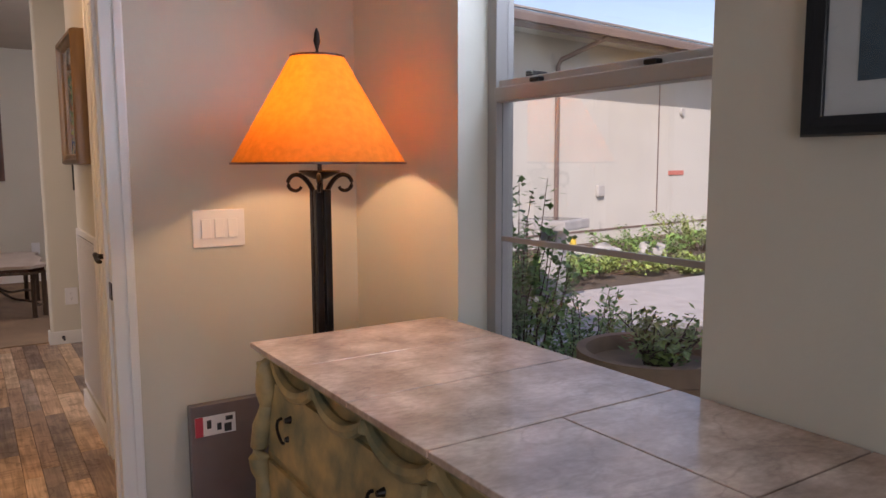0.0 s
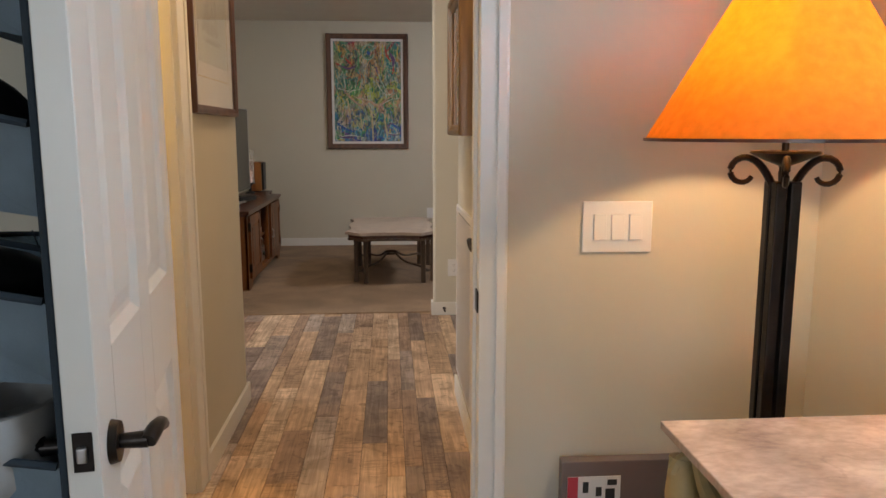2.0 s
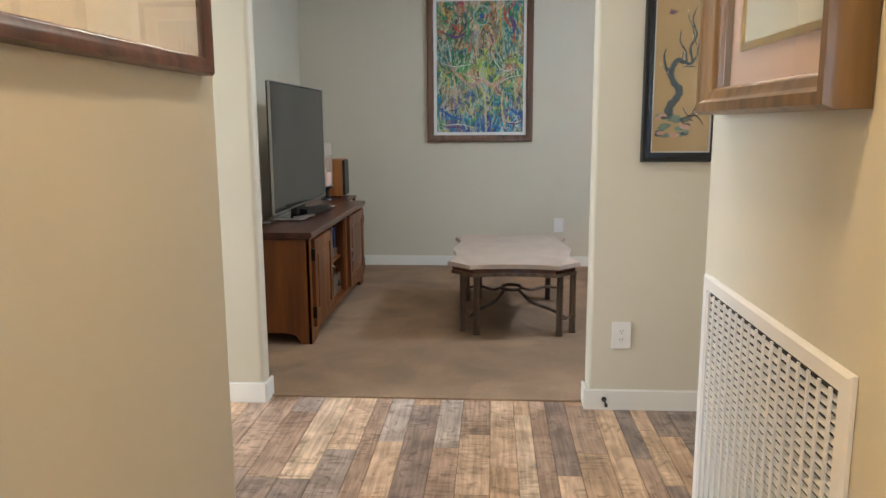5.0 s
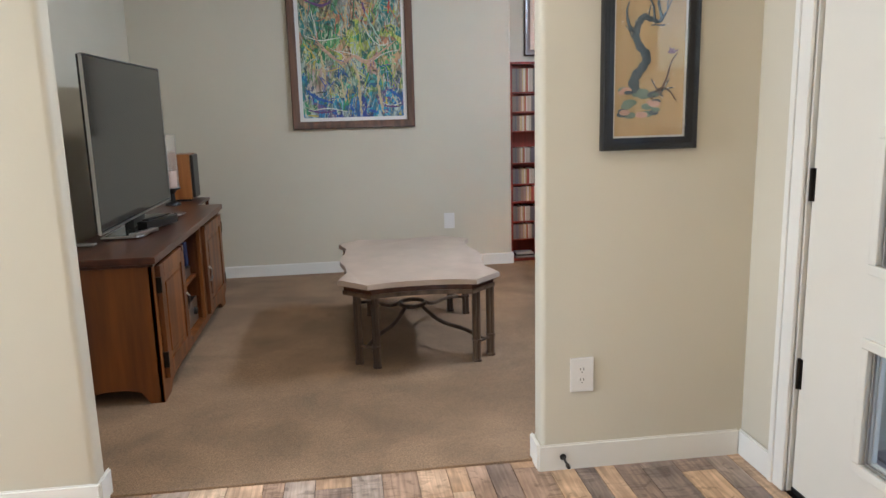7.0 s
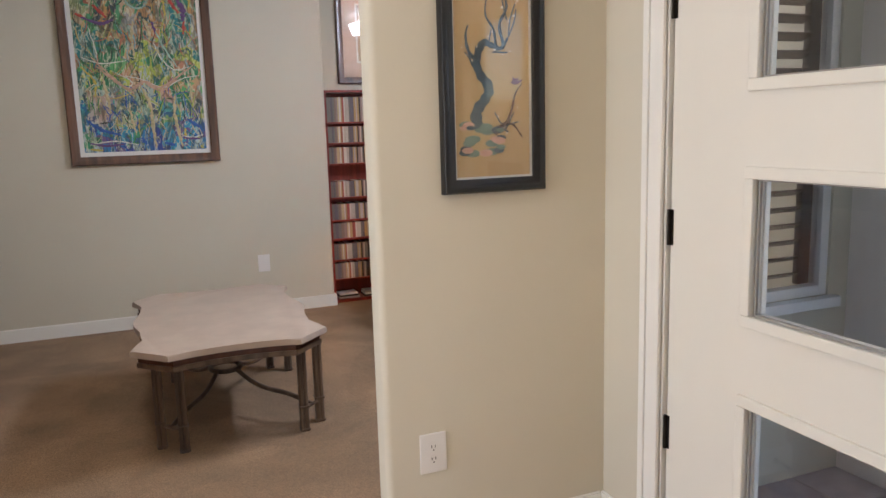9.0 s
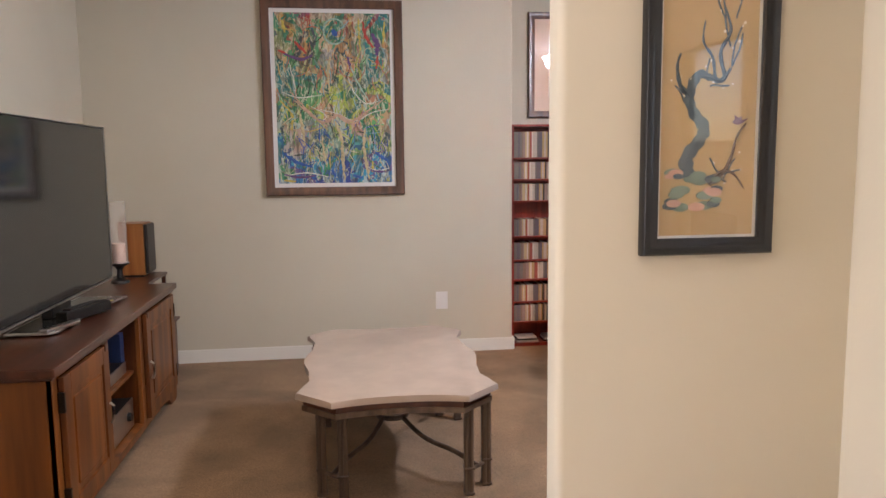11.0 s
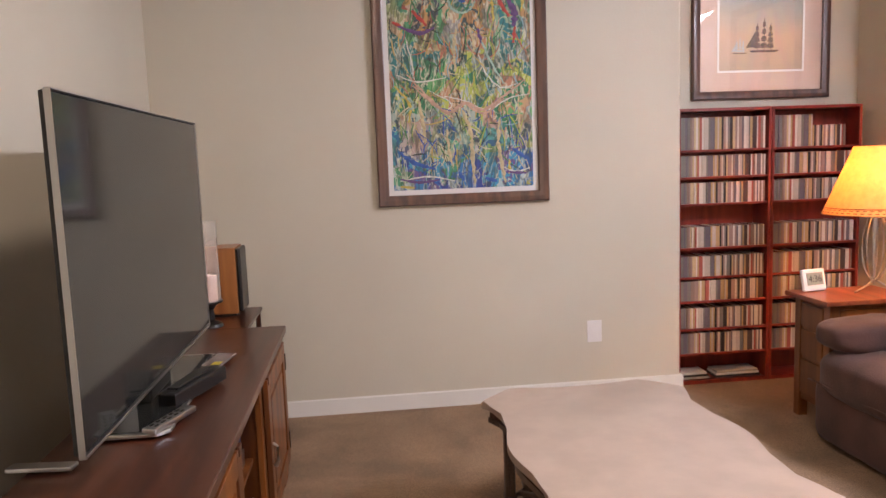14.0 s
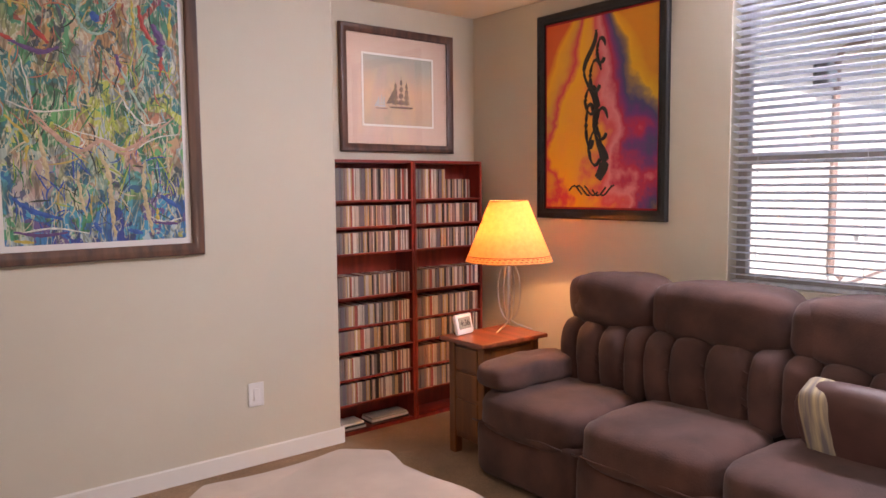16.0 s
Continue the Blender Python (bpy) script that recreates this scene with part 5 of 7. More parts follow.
# ---- hall and bathroom ----
def return_grille():
    g = thing("return_air_grille", "tall white louvred return-air grille low on the hallway wall", "air grille", (0.509, 4.185, 0.14), -90)
    W, H = 0.68, 0.87
    part("grille_frame", mitred([(0, 0), (0, 0.006), (0.006, 0.010), (0.03, 0.010), (0.034, 0.004), (0.034, 0)], W, H), "white", g)
    # Dark sheet stands for the shade inside the duct.
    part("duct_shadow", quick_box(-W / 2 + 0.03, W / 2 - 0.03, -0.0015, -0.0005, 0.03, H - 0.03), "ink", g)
    n = 52
    first = None
    for k in range(n):
        z = 0.045 + k * (H - 0.09) / (n - 1)
        if first is None:
            s = first = part("louvre", quick_box(-W / 2 + 0.033, W / 2 - 0.033, -0.0085, 0.0, -0.0006, 0.0006), "white", g)
        else:
            s = new("louvre", first.data)
            s.parent = g
        s.matrix_basis = Matrix.Translation((0, -0.001, z)) @ pose(0, 0, 0, 38)
    for k in range(17):
        x = -W / 2 + 0.05 + k * (W - 0.1) / 16
        part("upright", quick_box(x - 0.004, x + 0.004, -0.012, -0.009, 0.033, H - 0.033), "white", g)
    part("screw", rod(bmesh.new(), (0, -0.010, 0.018), (0, -0.0125, 0.018), 0.005, None, 10), "silver", g)


return_grille()


def door_stop(x, y):
    s = thing("door_stop", "small black spring door stop screwed to the white baseboard", "door stop", (x, y, 0.052))
    part("plate", rod(bmesh.new(), (0, 0, 0), (0, -0.005, 0), 0.012, None, 14), "black", s)
    part("spring", rod(bmesh.new(), (0, -0.005, 0), (0, -0.06, -0.004), 0.005, 0.004, 10), "black", s)
    part("tip", rod(bmesh.new(), (0, -0.06, -0.004), (0, -0.075, -0.005), 0.008, 0.007, 12), "black", s)


door_stop(0.565, 6.256)


def basin():
    b = thing("pedestal_basin", "cream pedestal washbasin under the bathroom wall banner", "washbasin", (-1.09, 4.198, 0.012))
    hw, dep = 0.32, 0.43

    def outline(s, grow=0.0, back=0.0):
        pts = []
        for k in range(32):
            a = math.pi * k / 31
            pts.append((-(hw * s + grow) * math.copysign(abs(math.cos(a)) ** 0.55, math.cos(a)), -0.04 - (dep * s - 0.04 + grow) * abs(math.sin(a)) ** 0.8))
        return [(pts[0][0], -back)] + pts + [(pts[-1][0], -back)]

    bm = bmesh.new()
    rings = []
    for s, z in ((0.55, 0.62), (0.75, 0.66), (0.92, 0.72), (0.985, 0.79), (1.0, 0.835), (0.995, 0.848)):
        rings.append([bm.verts.new((x, y, z)) for x, y in outline(s)])
    inner = [(0.95, 0.848, 0), (0.90, 0.838, 0), (0.70, 0.76, 0), (0.4, 0.72, 0)]
    for s, z, _ in inner:
        rings.append([bm.verts.new((x, min(y * (1 if s > 0.93 else 1) - (0.0 if s > 0.93 else 0.0), -0.0) if s > 0.93 else min(y, -0.115), z)) for x, y in outline(s)])
    for p, q in zip(rings, rings[1:]):
        for k in range(len(p)):
            bm.faces.new((p[k], p[(k + 1) % len(p)], q[(k + 1) % len(p)], q[k]))
    bm.faces.new(rings[0][::-1])
    bm.faces.new(rings[-1])
    part("bowl", bm, "ceramic", b, smooth=True)
    part("faucet_deck", quick_box(-hw + 0.03, hw - 0.03, -0.12, -0.002, 0.80, 0.853, 0.008), "ceramic", b)
    bm = bmesh.new()
    rings = []
    for z, w, d in ((-0.012, 0.13, 0.12), (0.04, 0.12, 0.11), (0.3, 0.085, 0.08), (0.5, 0.09, 0.085), (0.63, 0.14, 0.11)):
        rings.append([bm.verts.new((w * math.cos(a), -0.20 + d * math.sin(a), z)) for a in np.linspace(0, 2 * math.pi, 25)[:-1]])
    for p, q in zip(rings, rings[1:]):
        for k in range(24):
            bm.faces.new((p[k], p[(k + 1) % 24], q[(k + 1) % 24], q[k]))
    bm.faces.new(rings[0][::-1])
    bm.faces.new(rings[-1])
    part("pedestal", bm, "ceramic", b, smooth=True)
    f = thing("faucet", "oil-rubbed bronze widespread faucet on the cream basin", "faucet", (-1.09, 4.115, 0.865))
    part("spout_body", lathe(bmesh.new(), [(0.030, 0), (0.026, 0.012), (0.019, 0.03), (0.018, 0.06), (0.016, 0.072)], 16, close=True), "bronze", f, smooth=True)
    part("spout", tube(bmesh.new(), [(0, 0, 0.058), (0, -0.05, 0.070), (0, -0.10, 0.066), (0, -0.128, 0.056)], [0.015, 0.014, 0.012, 0.010], 10), "bronze", f, smooth=True)
    part("lift_knob", lathe(bmesh.new(), [(0.004, 0.07), (0.004, 0.084), (0.010, 0.087), (0.010, 0.094), (0.002, 0.095)], 12), "bronze", f)
    for sx in (-1, 1):
        h = part("tap", lathe(bmesh.new(), [(0.028, 0), (0.025, 0.010), (0.015, 0.035), (0.014, 0.05), (0.016, 0.058)], 16, at=(0.105 * sx, 0, 0), close=True), "bronze", f, smooth=True)
        part("lever", quick_box(0.105 * sx - 0.010 if sx > 0 else 0.105 * sx - 0.06, 0.105 * sx + 0.06 if sx > 0 else 0.105 * sx + 0.010, -0.008, 0.008, 0.058, 0.070, 0.003), "bronze", h)
    v = thing("shutoff_valve", "chrome shutoff valve and hose under the basin", "valve", (-0.93, 4.199, 0.0))
    part("escutcheon", rod(bmesh.new(), (0, 0, 0.42), (0, -0.012, 0.42), 0.03, 0.026, 18), "ceramic", v)
    part("body", rod(bmesh.new(), (0, -0.01, 0.42), (0, -0.07, 0.42), 0.010, None, 10), "silver", v)
    part("hose", tube(bmesh.new(), [(0, -0.06, 0.42), (-0.01, -0.07, 0.50), (-0.05, -0.09, 0.60), (-0.10, -0.10, 0.68)], 0.006, 8), "silver", v)
    part("trap", tube(bmesh.new(), [(0.02, 0, 0.26), (0.02, -0.08, 0.26), (0.0, -0.13, 0.22), (-0.04, -0.15, 0.25), (-0.05, -0.16, 0.4)], 0.018, 10), "silver", v, smooth=True)


basin()


def banner():
    b = thing("wall_banner", "cream nautical wall banner with dark motifs on wooden rods", "wall hanging", (-1.915, 2.763, 1.385), 180)
    part("cloth", quick_box(-0.34, 0.34, -0.012, -0.010, 0.015, 0.385), "cloth", b)
    for z in (0.0, 0.385):
        part("hanging_rod", rod(bmesh.new(), (-0.37, -0.012, z + 0.008), (0.37, -0.012, z + 0.008), 0.009, None, 10), "cherry", b)
        for x in (-0.32, -0.11, 0.11, 0.32):
            part("loop", quick_box(x - 0.014, x + 0.014, -0.023, -0.001, z - 0.006, z + 0.026, 0.003), "cloth", b)
    part("cord", tube(bmesh.new(), [(-0.35, -0.010, 0.40), (0, -0.006, 0.57), (0.35, -0.010, 0.40)], 0.0022, 5), "inkbrown", b)
    rng = random.Random(2)
    for r in range(7):
        for c in range(7):
            x, z = -0.285 + c * 0.095, 0.045 + r * 0.049
            if c in (2, 3) and r in (3, 4):
                continue
            w = rng.uniform(0.016, 0.030)
            part("caption_bar", quick_box(x - w, x + w, -0.0130, -0.0121, z - 0.009, z - 0.004), "inkbrown", b)
            k = (r + 2 * c) % 4
            if k == 0:
                bm = lathe(bmesh.new(), [(0.005, 0), (0.005, 0.0008), (0.013, 0.0008), (0.013, 0)], 12)
                bmesh.ops.rotate(bm, cent=(0, 0, 0), matrix=Matrix.Rotation(radians(90), 3, "X"), verts=bm.verts)
                bmesh.ops.translate(bm, vec=(x, -0.0121, z + 0.013), verts=bm.verts)
            elif k == 1:
                bm = quick_box(x - 0.003, x + 0.003, -0.0129, -0.0121, z, z + 0.028)
                box(bm, x - 0.015, x + 0.015, -0.0129, -0.0121, z + 0.004, z + 0.009)
            else:
                bm = tube(bmesh.new(), [(x - 0.026, -0.0125, z + 0.004), (x, -0.0125, z + 0.012 * (k - 1)), (x + 0.024, -0.0125, z + 0.014)], 0.005, 6)
            part("motif", bm, "ink" if rng.random() < 0.5 else "inkbrown", b)
    ship(b, -0.05, 0.20, 0.046, "inkbrown", "ink", -0.0122)


banner()
m = thing("oval_mirror", "frameless oval wall mirror with small clips above the basin", "mirror", (-1.10, 4.198, 1.545))
bm = lathe(bmesh.new(), [(1.0, 0.0), (1.0, 0.004), (0.985, 0.006)], 72, close=True)
bmesh.ops.transform(bm, matrix=Matrix.Diagonal((0.28, 1, 0.385, 1)) @ Matrix.Rotation(radians(90), 4, "X"), verts=bm.verts)
part("mirror_glass", bm, mat("mirror_silvering", (0.92, 0.92, 0.90), 0.01, 1.0, vary=0.005), m)
for x in (-0.10, 0.105):
    part("clip", lathe(bmesh.new(), [(0.001, -0.010), (0.011, -0.004), (0.012, 0.004), (0.002, 0.010)], 10, at=(x, -0.012, -0.358)), "white", m, smooth=True)
t = thing("hanging_towel", "dark brown towel hanging on the bathroom wall opposite the mirror", "towel", (-1.42, 2.765, 0.98), 180)
bm = bmesh.new()
tube(bm, [(0, -0.045, z) for z in np.linspace(0, 0.62, 11)], [0.05, 0.075, 0.085, 0.085, 0.08, 0.075, 0.065, 0.055, 0.04, 0.025, 0.008], 14)
part("towel_cloth", bm, "shoeblack", t, smooth=True)
part("hook", rod(bmesh.new(), (0, 0, 0.61), (0, -0.05, 0.61), 0.006, None, 8), "bronze", t)
t = thing("soap_bottle", "yellow liquid soap bottle with pump on the basin", "soap bottle", (-0.855, 4.05, 0.862))
part("bottle_body", lathe(bmesh.new(), [(0.026, 0), (0.027, 0.08), (0.022, 0.10), (0.009, 0.11)], 20, close=True), mat("yellow_soap", (0.75, 0.45, 0.04), 0.2), t, smooth=True)
part("pump", rod(rod(bmesh.new(), (0, 0, 0.11), (0, 0, 0.15), 0.005, None, 8), (0, 0, 0.147), (-0.035, 0, 0.147), 0.005, None, 8), "white", t)
t = thing("soap_bar", "small pink soap resting on the edge of the basin", "soap", (-1.285, 3.98, 0.861))
part("bar", puff(bmesh.new(), -0.045, 0.045, -0.03, 0.03, 0, 0.03, 3, 5, 0.001), mat("pink_soap", (0.65, 0.28, 0.2), 0.4), t, smooth=2)


# ---- living room ----
def television():
    t = thing("television", "large black flat television with silver edge on the media console", "television", (-1.322, 8.085, 0.712))
    hw = 0.705
    part("panel_back", quick_box(-0.022, -0.001, -hw, hw, 0.075, 0.892, 0.006), "black", t)
    part("screen", quick_box(-0.001, 0.0035, -hw + 0.006, hw - 0.006, 0.082, 0.887, 0.001, 1), "screen", t)
    bm = bmesh.new()
    for a in ((-hw - 0.002, -hw, 0.071, 0.894), (hw, hw + 0.002, 0.071, 0.894), (-hw, hw, 0.892, 0.896), (-hw, hw, 0.067, 0.075)):
        box(bm, -0.010, 0.006, a[0], a[1], a[2], a[3], 0.0015)
    part("bezel", bm, "silver", t, "brushed silver edge")
    bm = bmesh.new()
    ring = [(-0.10, -0.40), (0.075, -0.40), (0.105, -0.37), (0.09, 0.43), (0.065, 0.46), (-0.10, 0.46)]
    extrude_outline(bm, ring, 0.001, 0.010, 0.003)
    part("stand_plate", bm, "silver", t, "silver stand plate")
    part("stand_inlay", extrude_outline(bmesh.new(), [(x * 0.86, y * 0.955) for x, y in ring], 0.0102, 0.0125), "screen", t, "glossy black inlay")
    part("rear_foot", quick_box(-0.17, -0.01, -0.602, -0.562, 0.001, 0.012, 0.003, turn=Matrix.Rotation(radians(-6), 4, "Z")), "silver", t, "silver rear stand foot")
    part("neck", quick_box(-0.06, -0.012, -0.12, 0.12, 0.010, 0.2, 0.01), "black", t)
    r = thing("remote_control", "silver and black remote control on the television stand", "remote control", (-1.235, 7.78, 0.718), 70)
    part("remote_body", quick_box(-0.10, 0.10, -0.022, 0.022, 0, 0.018, 0.006), "silver", r)
    for k in range(5):
        for j in range(2):
            part("button", quick_box(-0.08 + 0.03 * k, -0.065 + 0.03 * k, -0.012 + 0.016 * j, -0.004 + 0.016 * j, 0.0175, 0.0195, 0.0008, 1), "black", r)
    c = thing("black_device", "black wedge-shaped device lying on the television stand", "device", (-1.235, 8.06, 0.718), 75)
    part("device_body", extrude_outline(bmesh.new(), [(-0.16, -0.03), (0.15, -0.045), (0.17, 0.0), (0.12, 0.045), (-0.15, 0.03)], 0, 0.045, 0.008), "black", c)
    part("device_top", quick_box(-0.12, 0.10, -0.018, 0.018, 0.045, 0.052, 0.003), "black", c)
    k = thing("paper_packet", "small clear packet with a yellow corner on the television stand", "packet", (-1.22, 8.43, 0.718), 80)
    part("packet_body", quick_box(-0.09, 0.09, -0.035, 0.035, 0, 0.008, 0.002), "poly", k)
    part("yellow_corner", quick_box(-0.08, -0.04, -0.03, 0.0, 0.0082, 0.0095), mat("packet_yellow", (0.6, 0.5, 0.05)), k)


television()


def console():
    c = thing("media_console", "dark oak media console with panelled doors and open middle", "media console", (0, 0, 0))
    x0, x1, y0, y1 = -1.485, -1.065, 7.205, 9.03
    part("top", quick_box(-1.512, -1.038, 7.165, 9.055, 0.672, 0.705, 0.006), "oaktop", c)
    part("top_moulding", quick_box(-1.495, -1.055, 7.19, 9.04, 0.655, 0.672, 0.004), "oaktop", c)
    for y in (y0, y1 - 0.03):
        bm = bmesh.new()
        pts = [(x0, 0.0), (x0 + 0.06, 0.0), (x0 + 0.10, 0.06), (x0 + 0.16, 0.075), (x1 - 0.16, 0.075), (x1 - 0.10, 0.06), (x1 - 0.06, 0.0), (x1, 0.0), (x1, 0.655), (x0, 0.655)]
        extrude_outline(bm, [(px, pz) for px, pz in pts], 0, 0.03)
        for v in bm.verts:
            v.co = Vector((v.co.x, y + v.co.z, v.co.y))
        part("side_panel", bm, "oak", c)
    part("back_panel", quick_box(x0, x0 + 0.01, y0 + 0.03, y1 - 0.03, 0.08, 0.655), "oak", c)
    part("bottom_shelf", quick_box(x0 + 0.01, x1 - 0.02, y0 + 0.03, y1 - 0.03, 0.08, 0.10), "oak", c)
    for y in (7.80, 8.34):
        part("divider", quick_box(x0 + 0.01, x1 - 0.01, y - 0.0125, y + 0.0125, 0.10, 0.655), "oak", c)
    part("shelf", quick_box(x0 + 0.01, x1 - 0.04, 7.8125, 8.3275, 0.36, 0.378), "oak", c)
    # face frame and the arched plinth
    for a, b in ((y0, y0 + 0.05), (7.77, 7.83), (8.31, 8.37), (y1 - 0.05, y1)):
        part("face_stile", quick_box(x1 - 0.02, x1 + 0.001, a, b, 0.10 if 7.5 < a < 8.9 else 0.0, 0.655, 0.002, 1), "oak", c)
    bm = bmesh.new()
    pts = [(y0 + 0.05, 0.0), (y0 + 0.12, 0.0), (y0 + 0.18, 0.05), (y0 + 0.3, 0.065), (y1 - 0.3, 0.065), (y1 - 0.18, 0.05), (y1 - 0.12, 0.0), (y1 - 0.05, 0.0), (y1 - 0.05, 0.10), (y0 + 0.05, 0.10)]
    extrude_outline(bm, pts, 0, 0.02)
    for v in bm.verts:
        v.co = Vector((x1 - 0.02 + v.co.z, v.co.x, v.co.y))
    part("plinth", bm, "oak", c)
    for a, b, hy in ((7.258, 7.765, 7.735), (8.375, 8.975, 8.405)):
        z0, z1 = 0.105, 0.648
        bm = bmesh.new()
        f = 0.07
        for u0, u1, v0, v1 in ((a, a + f, z0, z1), (b - f, b, z0, z1), (a + f, b - f, z0, z0 + f), (a + f, b - f, z1 - f, z1)):
            box(bm, x1 + 0.002, x1 + 0.022, u0, u1, v0, v1, 0.002, 1)
        d = part("door", bm, "oak", c)
        part("door_panel", quick_box(x1 + 0.002, x1 + 0.014, a + f, b - f, z0 + f, z1 - f, 0.001, 1), "oak", d)
        part("raised_field", quick_box(x1 + 0.012, x1 + 0.019, a + f + 0.03, b - f - 0.03, z0 + f + 0.03, z1 - f - 0.03, 0.006, 1), "oak", d)
        part("pull", tube(bmesh.new(), [(x1 + 0.024, hy, 0.40), (x1 + 0.040, hy, 0.385), (x1 + 0.040, hy, 0.33), (x1 + 0.030, hy, 0.31)], [0.006, 0.005, 0.007, 0.009], 8), "silver", d, "aged pewter drop pull", smooth=True)
        part("corner_block", quick_box(x1 + 0.002, x1 + 0.026, hy - 0.02, hy + 0.02, 0.625, 0.655, 0.004), "oaktop", d)
        for z in (0.16, 0.52):
            yy = a if hy > (a + b) / 2 else b
            part("hinge", quick_box(x1 + 0.0, x1 + 0.026, yy - 0.012, yy + 0.004, z, z + 0.075, 0.002, 1), "bronze", d)
    r = thing("av_receiver", "black and silver stereo receiver on the console's lower shelf", "receiver", (-1.26, 8.07, 0.10))
    part("case", quick_box(-0.17, 0.15, -0.21, 0.21, 0.008, 0.15, 0.003), "black", r)
    part("front_plate", quick_box(0.15, 0.156, -0.21, 0.21, 0.008, 0.15, 0.001, 1), "silver", r)
    part("dial", rod(bmesh.new(), (0.156, 0.12, 0.08), (0.172, 0.12, 0.08), 0.022, 0.02, 20), "black", r)
    for y in (-0.18, 0.18):
        part("rubber_foot", quick_box(-0.15, 0.12, y - 0.02, y + 0.02, 0, 0.008), "black", r)
    p = thing("disc_player", "slim silver disc player on the console's upper shelf", "disc player", (-1.27, 8.07, 0.378))
    part("case", quick_box(-0.15, 0.14, -0.20, 0.20, 0.004, 0.06, 0.003), "black", p)
    part("front_plate", quick_box(0.14, 0.146, -0.20, 0.20, 0.004, 0.06, 0.001, 1), "silver", p)
    part("rubber_foot", quick_box(-0.12, 0.10, -0.17, 0.17, 0, 0.004), "black", p)
    bk = thing("blue_case", "dark blue media case standing on the upper console shelf", "media case", (-1.2, 8.28, 0.378))
    part("case_body", quick_box(-0.12, 0.06, -0.03, 0.03, 0, 0.2, 0.003), mat("navy_card", (0.02, 0.04, 0.12), 0.5), bk)


console()
s = thing("speaker_stand", "small dark two-tier stand beside the media console", "stand", (-1.30, 9.36, 0))
part("top", quick_box(-0.20, 0.09, -0.285, 0.22, 0.682, 0.70, 0.003), "oaktop", s)
part("lower_shelf", quick_box(-0.20, 0.16, -0.22, 0.20, 0.385, 0.40, 0.003), "oaktop", s)
part("body", quick_box(-0.19, 0.14, -0.20, 0.18, 0.03, 0.385, 0.003), "oaktop", s)
for x, y in ((-0.18, -0.2), (-0.18, 0.2), (0.07, -0.2), (0.07, 0.2)):
    part("post", quick_box(x - 0.012, x + 0.012, y - 0.012, y + 0.012, 0.40, 0.682), "oaktop", s)
    part("foot", quick_box(x - 0.015, x + 0.015, y - 0.015, y + 0.015, 0.0, 0.03), "oaktop", s)
s = thing("bookshelf_speaker", "honey-wood bookshelf speaker with black cloth front on the stand", "speaker", (-1.355, 9.46, 0.70))
part("cabinet", quick_box(-0.09, 0.062, -0.10, 0.10, 0.012, 0.338, 0.004), wood("honey_veneer", (0.26, 0.09, 0.025), (0.42, 0.17, 0.05), 2, 0.35), s)
part("grille_cloth", quick_box(0.062, 0.085, -0.096, 0.096, 0.018, 0.333, 0.012), "black", s)
part("rubber_foot", quick_box(-0.07, 0.05, -0.09, 0.09, 0, 0.012), "black", s)
h = thing("hurricane_candle_holder", "clear glass hurricane cylinder with pink-beige candle on a black base", "candle holder", (-1.385, 9.15, 0.700))
part("base", lathe(bmesh.new(), [(0.055, 0), (0.05, 0.015), (0.018, 0.03), (0.015, 0.08), (0.03, 0.10), (0.058, 0.112), (0.06, 0.12)], 28, close=True), "black", h, smooth=True)
g = part("glass_cylinder", lathe(bmesh.new(), [(0.052, 0.121), (0.052, 0.470), (0.0505, 0.488), (0.049, 0.470), (0.049, 0.124), (0.052, 0.121)], 36), "jarglass", h, smooth=True)
g.visible_shadow = False
part("candle", lathe(bmesh.new(), [(0.038, 0.121), (0.038, 0.235), (0.035, 0.239), (0.008, 0.236)], 24, close=True), "candlewax", h, smooth=True)


